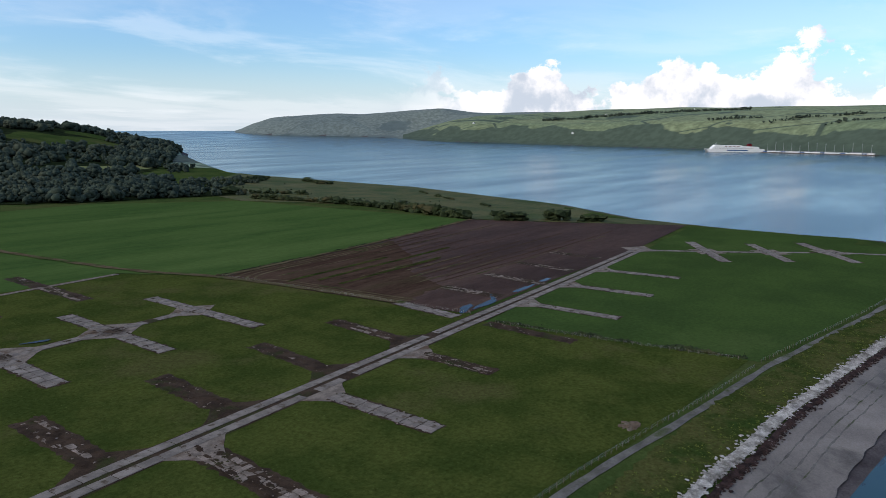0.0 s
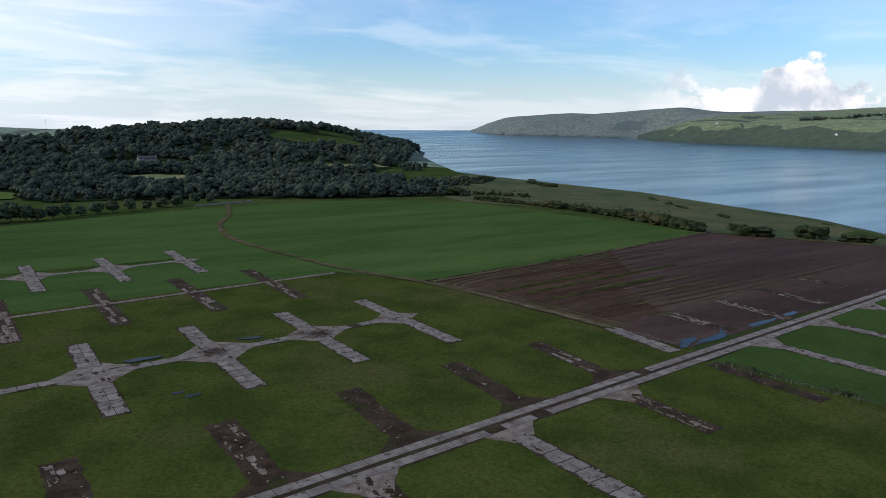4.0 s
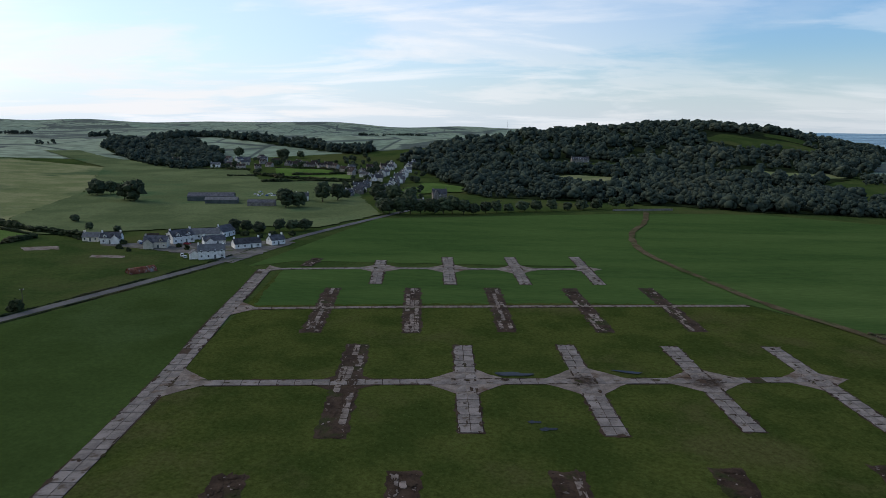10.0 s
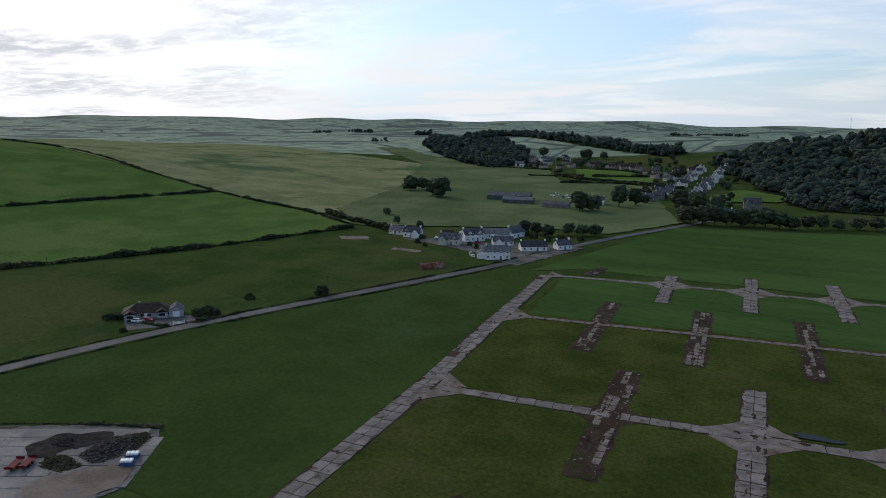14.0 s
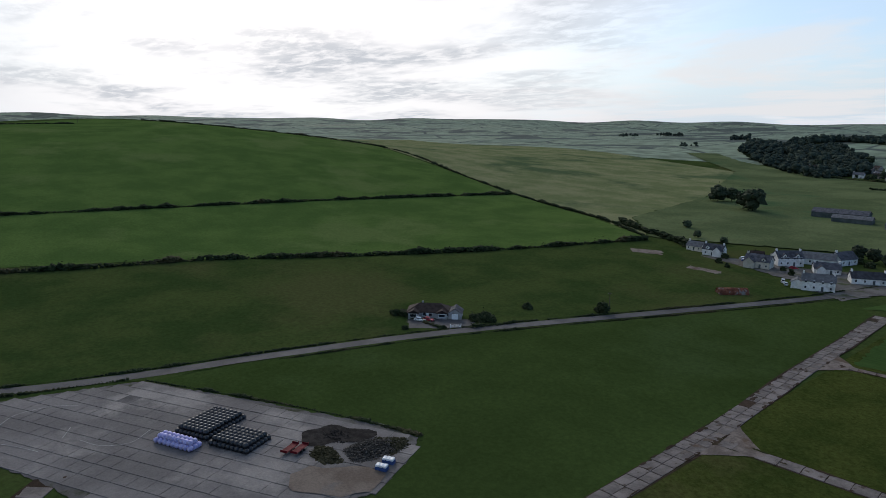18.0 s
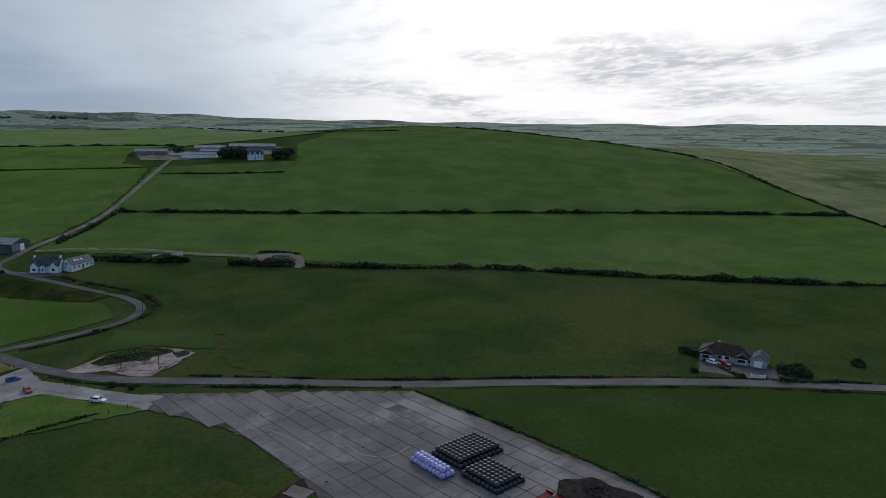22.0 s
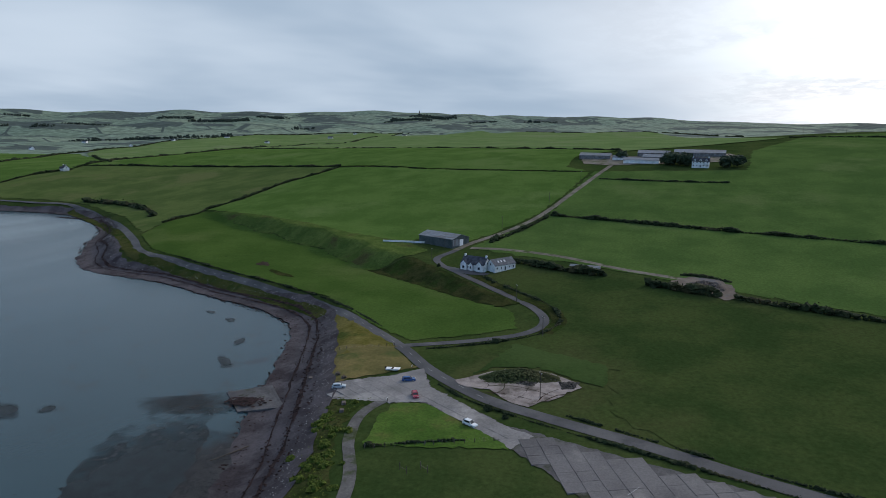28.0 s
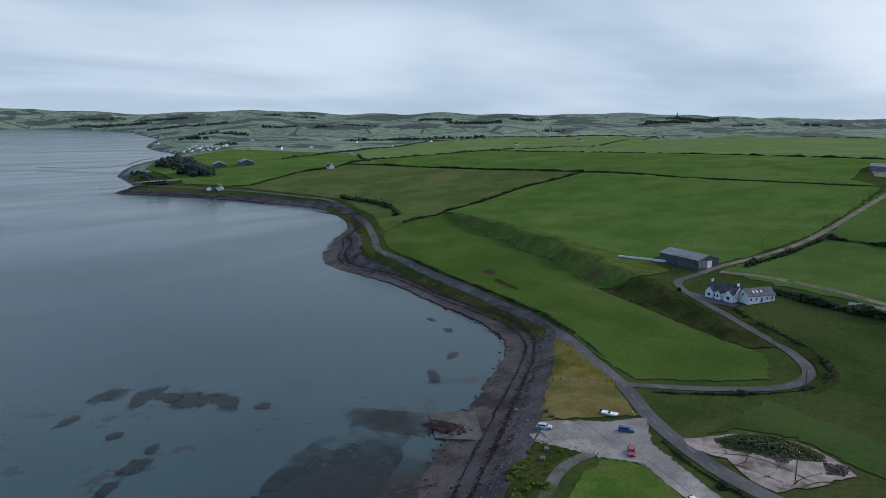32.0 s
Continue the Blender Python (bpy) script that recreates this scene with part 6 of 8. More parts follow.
M["pale_slate"] = material("pale_slate_roof", (0.085, 0.088, 0.095), (0.136, 0.140, 0.149), 0.6, 5, 0.8, grain=0.25, spec=0.15)
M["brown_roof"] = material("brown_tile_roof", (0.027, 0.019, 0.018), (0.046, 0.034, 0.031), 0.6, 5, 0.7, grain=0.3)
M["sheet_roof"] = material("grey_sheet_roof", (0.17, 0.18, 0.19), (0.26, 0.27, 0.28), 0.15, 3, 0.55, third=(0.16, 0.15, 0.14), third_scale=0.08, grain=0.15, stretch=(1, 6, 1))
M["dark_clad"] = material("dark_cladding", (0.06, 0.075, 0.075), (0.10, 0.115, 0.115), 0.3, 3, 0.6, grain=0.2)
M["rust"] = material("rusty_sheet", (0.10, 0.035, 0.022), (0.20, 0.075, 0.045), 0.5, 4, 0.8, third=(0.22, 0.21, 0.20), third_scale=0.35, grain=0.35)
M["bungalow_wall"] = material("grey_render", (0.26, 0.25, 0.24), (0.38, 0.37, 0.36), 0.5, 4, grain=0.2)
M["lamp_glass"] = material("lamp_glass", (0.6, 0.6, 0.58), (0.7, 0.7, 0.68), 1, 4, 0.2, 0.0)
M["pane"] = material("dark_window_glass", (0.015, 0.018, 0.022), (0.03, 0.035, 0.04), 0.5, 1, 0.12, 0.0, spec=0.5)
M["white_paint"] = material("white_paint", (0.74, 0.74, 0.73), (0.82, 0.82, 0.81), 1.0, 6, 0.4, grain=0.08, spec=0.4)
M["black"] = material("black_rubber", (0.012, 0.012, 0.012), (0.025, 0.025, 0.025), 2, 8, 0.7)
M["steel"] = material("grey_metal", (0.30, 0.31, 0.32), (0.42, 0.43, 0.44), 1, 6, 0.4, metal=0.6, grain=0.15)
M["pole"] = material("weathered_pole", (0.07, 0.055, 0.045), (0.13, 0.11, 0.09), 1, 6, stretch=(1, 1, 0.2))
M["post"] = material("fence_wood", (0.07, 0.06, 0.045), (0.13, 0.115, 0.09), 1.5, 8, vary=0.2)
M["red_paint"] = material("red_paint", (0.085, 0.006, 0.010), (0.135, 0.011, 0.016), 1, 6, 0.7, grain=0.25, spec=0.1)


def box(name, x0, x1, y0, y1, z0, z1, mat, bevel=0.0):
    bm = bmesh.new()
    bmesh.ops.create_cube(bm, size=1)
    for v in bm.verts:
        v.co = ((x0 + x1) / 2 + v.co.x * (x1 - x0), (y0 + y1) / 2 + v.co.y * (y1 - y0), (z0 + z1) / 2 + v.co.z * (z1 - z0))
    if bevel:
        bmesh.ops.bevel(bm, geom=bm.edges[:], offset=bevel, segments=1, affect="EDGES")
    return bm_mesh(name, bm, M[mat])


def gable_body(name, long, wide, eaves, rise, mat, foot=-1.2):
    """Walls with gable ends, long along x, from the foot to the eaves and up to the ridge."""
    bm = bmesh.new()
    a, b = long / 2, wide / 2
    ends = []
    for x in (-a, a):
        ends.append([bm.verts.new((x, y, z)) for y, z in ((-b, foot), (b, foot), (b, eaves), (0, eaves + rise), (-b, eaves))])
    bm.faces.new(ends[0][::-1]), bm.faces.new(ends[1])
    for i in range(5):
        j = (i + 1) % 5
        bm.faces.new((ends[0][i], ends[0][j], ends[1][j], ends[1][i]))
    bmesh.ops.recalc_face_normals(bm, faces=bm.faces[:])
    return bm_mesh(name, bm, M[mat])


def roof_slope(name, long, wide, eaves, rise, side, mat, over=0.35, thick=0.16):
    bm = bmesh.new()
    a, b = long / 2 + over, wide / 2
    drop = rise / b * over
    prof = [(0, eaves + rise + 0.04), (side * (b + over), eaves - drop + 0.04), (side * (b + over), eaves - drop + 0.04 + thick), (0, eaves + rise + 0.04 + thick)]
    rows = [[bm.verts.new((x, y, z)) for y, z in prof] for x in (-a, a)]
    bm.faces.new(rows[0]), bm.faces.new(rows[1][::-1])
    for i in range(4):
        j = (i + 1) % 4
        bm.faces.new((rows[0][i], rows[1][i], rows[1][j], rows[0][j]))
    bmesh.ops.recalc_face_normals(bm, faces=bm.faces[:])
    return bm_mesh(name, bm, M[mat])


WINDOWS = {}


def window_on(parent, x, y, z, turn, wide=1.0, tall=1.2):
    """A window: white frame proud of the wall, with a dark pane."""
    key = (round(wide, 2), round(tall, 2))
    if key not in WINDOWS:
        WINDOWS[key] = (box("window", -wide / 2, wide / 2, -0.05, 0.07, -tall / 2, tall / 2, "white_paint"), box("pane", -wide / 2 + 0.1, wide / 2 - 0.1, 0.0, 0.085, -tall / 2 + 0.1, tall / 2 - 0.1, "pane"))
    w = part("window", WINDOWS[key][0], parent)
    w.matrix_basis = pose(x, y, z, 0, 0, turn)
    part("pane", WINDOWS[key][1], w)


DOORS = {}


def house(x, y, turn, long, wide, eaves, rise, label, wall="white_wall", roof="slate", chimneys=2, per_side=3, floors=1, dormers=0, group="", name="house", wing=None, lights=True, z=None):
    ob = empty(name, label, "house", group)
    c, s = math.cos(radians(turn)), math.sin(radians(turn))
    cx = np.array([x + (a * c - b * s) for a in (-long / 2, long / 2) for b in (-wide / 2, wide / 2)])
    cy = np.array([y + (a * s + b * c) for a in (-long / 2, long / 2) for b in (-wide / 2, wide / 2)])
    ground = height(cx, cy)
    ob.matrix_basis = pose(x, y, float(ground.max()) * 0.5 + float(ground.min()) * 0.5 + 0.15, 0, 0, turn)
    part("wall", gable_body("wall", long, wide, eaves, rise, wall), ob)
    for side in (-1, 1):
        part("roof", roof_slope("roof", long, wide, eaves, rise, side, roof), ob)
    for k in range(chimneys):
        px = (-1 if k == 0 else 1) * (long / 2 - 0.5)
        ch = part("chimney", box("chimney", px - 0.4, px + 0.4, -0.5, 0.5, eaves + rise - 0.6, eaves + rise + 1.1, wall, 0.03), ob)
        part("chimney_pot", box("chimney_pot", px - 0.14, px + 0.14, -0.14, 0.14, eaves + rise + 1.1, eaves + rise + 1.5, "brown_roof", 0.03), ch)
    if lights:
        for side in (-1, 1):
            for f in range(floors):
                zc = 1.5 + 2.6 * f
                for k in range(per_side):
                    px = -long / 2 + long * (k + 0.5) / per_side
                    if f == 0 and k == per_side // 2 and side == -1:
                        d = part("door", box("door", px - 0.5, px + 0.5, -wide / 2 - 0.07, -wide / 2 + 0.05, 0.0, 2.05, "dark_clad"), ob)
                        part("handle", box("handle", px + 0.32, px + 0.4, -wide / 2 - 0.13, -wide / 2 - 0.06, 0.95, 1.1, "steel"), d)
                        continue
                    window_on(ob, px, side * wide / 2, zc, 0 if side == 1 else 180)
        if floors > 1 or rise > 2.4:
            for side in (-1, 1):
                window_on(ob, side * long / 2, 0, eaves + 0.3, -90 if side == 1 else 90)
    for k in range(dormers):
        px = -long / 2 + long * (k + 0.5) / dormers
        dm = part("dormer", gable_body("dormer", wide * 0.36, 1.9, 1.1, 0.9, wall, 0.0), ob)
        dm.matrix_basis = pose(px, -wide * 0.30, eaves + 0.15, 0, 0, 90)
        part("roof", roof_slope("roof", wide * 0.40, 1.9, 1.1, 0.9, -1, roof, 0.2, 0.1), dm)
        part("roof", roof_slope("roof", wide * 0.40, 1.9, 1.1, 0.9, 1, roof, 0.2, 0.1), dm)
        window_on(ob, px, -wide * 0.48, eaves + 0.75, 180, 0.9, 0.9)
    if wing:
        wx, wy, wl, ww, we, wr = wing
        w = part("wing", gable_body("wing", wl, ww, we, wr, wall), ob)
        w.matrix_basis = pose(wx, wy, 0, 0, 0, 90)
        for side in (-1, 1):
            part("roof", roof_slope("roof", wl, ww, we, wr, side, roof), w)
    return ob


def barn(x, y, turn, long, wide, eaves, rise, label, wall="dark_clad", roof="sheet_roof", door=True, group=""):
    ob = empty("barn", label, "barn", group)
    ob.matrix_basis = pose(x, y, h1(x, y), 0, 0, turn)
    part("wall", gable_body("wall", long, wide, eaves, rise, wall), ob)
    for side in (-1, 1):
        r = part("roof", roof_slope("roof", long, wide, eaves, rise, side, roof, 0.3, 0.12), ob)
        for k in range(1, int(long / 6)):
            px = -long / 2 + k * 6
            rib = part("sheet_seam", box("sheet_seam", px - 0.05, px + 0.05, 0, math.hypot(wide / 2, rise), 0.0, 0.06, roof), r)
            rib.matrix_basis = Matrix.Translation((0, 0, eaves + rise + 0.20)) @ Euler((-math.atan2(rise, wide / 2) if side == 1 else math.pi + math.atan2(rise, wide / 2), 0, 0)).to_matrix().to_4x4()
    if door:
        part("door", box("door", long / 2 - 0.02, long / 2 + 0.10, -1.0, 2.2, -0.2, 3.6, "white_paint"), ob, "white sliding door")
        part("gable_panel", box("gable_panel", long / 2 - 0.02, long / 2 + 0.06, -wide / 2 + 0.3, -1.2, 0.2, eaves - 0.3, "sheet_roof"), ob)
    return ob


# ---- cottages by the road bend ----
G = "cottages at the road bend"
house(-123, 365, 22, 13.5, 7.2, 4.4, 2.8, "white rendered two-storey house beside the road", roof="pale_slate", per_side=4, floors=2, group=G, wing=(-8.5, 1.0, 5.5, 5.0, 2.8, 1.4))
house(-162, 390, 8, 12.5, 7.8, 3.6, 3.0, "cream cottage with dark slate roof and dormers", "cream_wall", dormers=2, per_side=4, group=G, wing=(-3.2, -4.2, 5.0, 5.2, 3.4, 2.2))
house(-155, 407, 50, 13.5, 8.0, 4.2, 3.2, "white gabled house with dark slate roof", dormers=2, per_side=4, floors=2, group=G)
house(-192, 400, 8, 11.0, 7.0, 3.4, 2.8, "white cottage with two slate gables", dormers=2, group=G, wing=(3.2, -3.6, 4.5, 4.6, 3.2, 2.2))
house(-113, 396, 32, 15.0, 7.6, 2.8, 2.6, "low white cottage with dark slate roof", per_side=4, group=G)
house(-99, 408, 45, 9.0, 6.4, 2.9, 2.6, "small white gabled cottage", group=G)
house(-134, 403, 30, 12.0, 7.5, 2.7, 2.5, "white bungalow with grey slate roof", roof="slate", per_side=4, group=G, wing=(-3.0, -3.5, 4.0, 4.2, 2.6, 1.7))
house(-146, 423, 18, 17.0, 9.5, 3.0, 2.8, "long white building with pale sheet roof", roof="pale_slate", chimneys=0, per_side=5, group=G)
house(-137, 432, 70, 12.0, 8.0, 3.2, 3.4, "white house with very dark slate roof", chimneys=1, group=G)
house(-172, 409, 20, 6.5, 5.0, 2.4, 1.8, "small cream outbuilding among cottages", "cream_wall", "brown_roof", 0, 2, group=G)
house(-206, 405, 4, 9.0, 6.0, 2.6, 2.4, "pale cottage half behind bushes", "cream_wall", "pale_slate", 1, 3, group=G)
setting("yard_2", patch_mesh("yard_2", [(-117, 357), (-108, 352), (-98, 385), (-88, 415), (-102, 418), (-130, 412), (-150, 402), (-170, 404), (-198, 392), (-168, 384), (-140, 374)], M["path_grey"], 0.12, 20, 0.6), "gravel yards and drives between cottages", "yard")
setting("slab_1", patch_mesh("slab_1", [(-233, 379), (-216, 386), (-210, 377), (-226, 371)], M["flare"], 0.1, 10, 0.5), "old concrete floor slab in pasture", "slab")
setting("slab_2", patch_mesh("slab_2", [(-186, 364), (-168, 364), (-167, 358), (-184, 358)], M["flare"], 0.1, 10, 0.5), "old concrete floor slab in pasture", "slab")


def arched_hut(x, y, turn, long, rad):
    ob = empty("arched_hut", "rusty corrugated half-round hut in a pasture", "hut")
    ob.matrix_basis = pose(x, y, h1(x, y) - 0.2, 0, 0, turn)
    bm = bmesh.new()
    n = 40
    prev = None
    for k in range(n + 1):
        a = math.pi * k / n
        r = rad + (0.05 if k % 2 else 0.0)
        row = [bm.verts.new((px, r * math.cos(a), r * math.sin(a))) for px in (-long / 2, long / 2)]
        if prev:
            bm.faces.new((prev[0], row[0], row[1], prev[1]))
        prev = row
    part("roof", bm_mesh("roof", bm, M["rust"]), ob, "rust-red corrugated roof")
    for px in (-long / 2 + 0.15, long / 2 - 0.15):
        bm = bmesh.new()
        bm.faces.new([bm.verts.new((px, (rad - 0.03) * math.cos(math.pi * k / 20), (rad - 0.03) * math.sin(math.pi * k / 20))) for k in range(21)])
        bmesh.ops.solidify(bm, geom=bm.faces[:], thickness=0.1)
        part("end_wall", bm_mesh("end_wall", bm, M["rust"]), ob)


arched_hut(-144.5, 328, 48, 13.0, 2.9)

# ---- bungalow in the pasture ----
def hip_slopes(parent, long, wide, eaves, rise, mat, over=0.4, thick=0.16):
    """Four roof slopes that meet in a ridge shorter than the house."""
    a, b, r = long / 2 + over, wide / 2 + over, max(0.1, long / 2 - wide / 2)
    e, t = eaves - rise / (wide / 2) * over, eaves + rise
    for ring in ([(-a, -b, e), (a, -b, e), (r, 0, t), (-r, 0, t)], [(a, b, e), (-a, b, e), (-r, 0, t), (r, 0, t)], [(a, -b, e), (a, b, e), (r, 0, t)], [(-a, b, e), (-a, -b, e), (-r, 0, t)]):
        bm = bmesh.new()
        top = [bm.verts.new((x, y, z + thick)) for x, y, z in ring]
        low = [bm.verts.new(q) for q in ring]
        bm.faces.new(top), bm.faces.new(low[::-1])
        for k in range(len(ring)):
            n = (k + 1) % len(ring)
            bm.faces.new((low[k], low[n], top[n], top[k]))
        part("roof", bm_mesh("roof", bm, M[mat]), parent)


def bungalow(x, y, turn, long, wide, eaves, rise, label):
    ob = empty("bungalow", label, "house")
    ob.matrix_basis = pose(x, y, h1(x, y) + 0.1, 0, 0, turn)
    part("wall", box("wall", -long / 2, long / 2, -wide / 2, wide / 2, -1.2, eaves + 0.1, "bungalow_wall"), ob)
    hip_slopes(ob, long, wide, eaves, rise, "brown_roof")
    for px, proj in ((-long * 0.34, 2.2), (long * 0.30, 1.2)):
        bay = part("bay", box("bay", px - 2.0, px + 2.0, -wide / 2 - proj, -wide / 2 + 0.5, -1.0, eaves + 0.05, "bungalow_wall"), ob)
        lid = part("bay_roof", gable_body("bay_roof", proj + 3.2, 4.6, 0.0, 1.2, "brown_roof", -0.12), bay)
        lid.matrix_basis = pose(px, -wide / 2 - proj / 2 + 1.3, eaves + 0.05, 0, 0, 90)
        window_on(ob, px, -wide / 2 - proj, 1.35, 180, 2.6, 1.3)
    for px in (-1.8, 0.6, long * 0.45):
        window_on(ob, px, -wide / 2, 1.35, 180, 1.5, 1.2)
    part("door", box("door", -0.95, -0.05, -wide / 2 - 0.07, -wide / 2 + 0.05, 0.0, 2.05, "white_paint"), ob)
    part("chimney", box("chimney", -3.3, -2.6, 0.2, 0.9, eaves + rise - 0.9, eaves + rise + 0.7, "bungalow_wall", 0.03), ob)


bungalow(-204.1, 203.7, 43.5, 17.0, 9.0, 2.3, 2.4, "long pale bungalow with dark brown hipped roof")
garage = house(-195.4, 209.3, 133, 6.6, 5.0, 2.4, 1.7, "grey garage with a white door beside the bungalow", "bungalow_wall", "slate", 0, 2, lights=False)
part("garage_door", box("garage_door", -3.38, -3.26, -1.2, 1.2, 0.0, 2.1, "white_paint"), garage, "white up-and-over door")
setting("drive", patch_mesh("drive", [(-205, 193), (-195, 206), (-188, 213), (-182, 206), (-186, 198), (-196, 187)], M["asphalt"], 0.12, 10, 0.3), "grey tarmac forecourt of the bungalow", "drive")

# ---- house and shed by the lane ----
villa = house(-398.5, -46, 78, 13.5, 7.6, 3.3, 3.4, "white villa with slate roof and gabled bays", dormers=0, per_side=5, floors=1, chimneys=2)
for _x, _w, _e in ((-4.6, 3.6, 3.2), (-0.4, 2.2, 3.0), (4.6, 3.6, 3.2)):
    _bay = part("bay", gable_body("bay", 3.4, _w, _e, _w * 0.52, "white_wall"), villa, "white gabled bay with a slate roof")
    _bay.matrix_basis = pose(_x, -3.4, 0, 0, 0, 90)
    for _side in (-1, 1):
        part("roof", roof_slope("roof", 3.4, _w, _e, _w * 0.52, _side, "slate", 0.2, 0.12), _bay)
    window_on(villa, _x, -5.1, 1.6, 180, 1.5 if _w > 3 else 1.0, 1.5)
annexe = house(-402.5, -33.5, 148, 14.5, 6.8, 3.0, 2.7, "white wing of the villa with skylights in its pale roof", roof="pale_slate", chimneys=0, per_side=5)
for _x in (-3.5, -1.5, 0.8):
    _sky = part("skylight", box("skylight", -0.45, 0.45, -0.6, 0.6, 0.0, 0.08, "lamp_glass"), annexe, "pale glazed skylight")
    _sky.matrix_basis = Matrix.Translation((_x, 1.7, 3.0 + 1.35 + 0.22)) @ Euler((-math.atan2(2.7, 3.4), 0, 0)).to_matrix().to_4x4()
    _sky = part("skylight", box("skylight", -0.45, 0.45, -0.6, 0.6, 0.0, 0.08, "lamp_glass"), annexe, "pale glazed skylight")
    _sky.matrix_basis = Matrix.Translation((_x, -1.7, 3.0 + 1.35 + 0.22)) @ Euler((math.atan2(2.7, 3.4), 0, 0)).to_matrix().to_4x4()
barn(-411.5, 9, 87, 15, 4.0, 1.8, 0.7, "long low pale-roofed shed behind a hedge", "stone_wall", door=False)
setting("drive_2", patch_mesh("drive_2", [(-398, -62), (-390, -56), (-386, -46), (-387, -38), (-392, -36), (-394, -46)], M["asphalt"], 0.14, 10, 0.3), "grey gravel forecourt of the villa", "drive")
barn(-449, -82, 68, 27.0, 15.0, 4.3, 2.2, "large dark shed with a grey sheet roof")
setting("wall_1", box("wall_1", -13, 13, -0.2, 0.2, -0.5, 1.4, "white_wall"), "low white yard wall beside the shed", "wall").matrix_basis = pose(-443, -106, h1(-443, -106), 0, 0, 100)
# ---- hill farm ----
F = "farm buildings on the hill"
for x, y, turn, ln, wd, ea, ri, lab in [(-758, -34, 88, 30, 14, 4.5, 3, "long low farm shed with pale roof"), (-748, -10, 80, 12, 8, 3.2, 2.4, "small white building in the farmyard"), (-728, 12, 86, 32, 12, 4.0, 2.6, "long farm shed with white roof"), (-745, 25, 86, 26, 12, 4.6, 2.8, "grey-roofed shed in the farmyard"), (-772, 62, 88, 46, 16, 5.0, 3.4, "very long pale-roofed cattle shed"), (-775, 20, 88, 30, 14, 4.6, 3.0, "pale-roofed shed in the farmyard")]:
    barn(x, y, turn, ln, wd, ea * 0.68, ri * 0.75, lab, door=False, group=F, wall="stone_wall" if "white" not in lab else "white_wall")
house(-705, 63, 86, 14, 8, 5.0, 3.0, "white farmhouse with three gabled dormers", dormers=3, per_side=5, floors=2, group=F)
setting("yard_3", patch_mesh("yard_3", [(-712, -12), (-720, -40), (-765, -50), (-785, 90), (-735, 100), (-722, 30)], M["track"], 0.1, 20, 1.0), "concrete and mud farmyard", "yard")
# ---- stockyard near the village ----
barn(-200, 602, 8, 38, 14, 4.5, 2.6, "long dark cattle shed near the village", roof="slate", door=False)
barn(-186, 585, 8, 26, 10, 3.6, 2.0, "low grey shed in a stockyard", roof="pale_slate", door=False)
barn(-150, 575, 6, 22, 9, 3.4, 2.0, "pale low shed in a stockyard", "stone_wall", "slate", door=False)
house(-124, 612, 10, 11, 7, 4.8, 2.6, "white two-storey house near the village", floors=2)
setting("yard_4", patch_mesh("yard_4", [(-222, 592), (-165, 592), (-130, 562), (-150, 545), (-185, 570), (-225, 572)], M["soil"], 0.1, 20, 1.0), "dusty brown stockyard", "yard")
house(-4, 650, 8, 13, 9, 5.2, 4.2, "grey stone house with steep gables and tall chimneys", "stone_wall", "slate", 2, 3, 2, 0, wing=(-3.4, -4.5, 6, 5, 5.0, 3.6))
house(-22, 600, 12, 10, 7, 3.0, 2.6, "white house behind trees", group="houses at the field end")
house(4, 602, -10, 12, 7, 3.0, 2.6, "white cottage behind trees", group="houses at the field end")
house(190, 985, 4, 24, 10, 5.0, 3.2, "grey stone mansion in woodland", "stone_wall", "slate", 2, 7, 3)
setting("wall_2", box("wall_2", -28, 28, -0.25, 0.25, -0.5, 1.5, "stone_wall"), "low pale stone wall at the field edge", "wall").matrix_basis = pose(172, 600, h1(172, 600), 0, 0, 12)

# ---- village: a street of small houses running uphill, and an estate ----
V = "village houses"
rng = np.random.default_rng(88)
M["drab_wall"] = material("drab_render", (0.24, 0.21, 0.19), (0.36, 0.32, 0.29), 0.4, 4, grain=0.2, vary=0.2)
M["village_white"] = material("weathered_white_render", (0.60, 0.59, 0.57), (0.76, 0.75, 0.73), 0.4, 4, grain=0.15, vary=0.2)
STREET = smooth_line([(-74, 655), (-70, 700), (-67, 760), (-64, 807), (-62, 870), (-60, 930), (-57, 975)], 10.5)
KINDS = [("white terraced village house by the street", "village_white", "slate"), ("cream village house with slate roof", "cream_wall", "slate"), ("grey stone village house with slate roof", "stone_wall", "slate"), ("drab rendered village house with brown roof", "drab_wall", "brown_roof"), ("white village house with grey roof", "village_white", "pale_slate")]
for i, (x, y) in enumerate(STREET):
    for side in (-1, 1):
        if rng.random() < 0.14:
            continue
        lab, wall, roof = KINDS[int(rng.choice(5, p=[0.42, 0.12, 0.2, 0.12, 0.14]))]
        house(x + side * (10 + rng.uniform(0, 7)), y + rng.uniform(-4, 4), (90 if rng.random() < 0.7 else 0) + rng.uniform(-16, 16), rng.uniform(7.5, 12), rng.uniform(5.8, 7.4), rng.uniform(3.2, 5.4), rng.uniform(2.2, 3.3), lab, wall, roof, int(rng.integers(1, 3)), 2, 2, group=V)
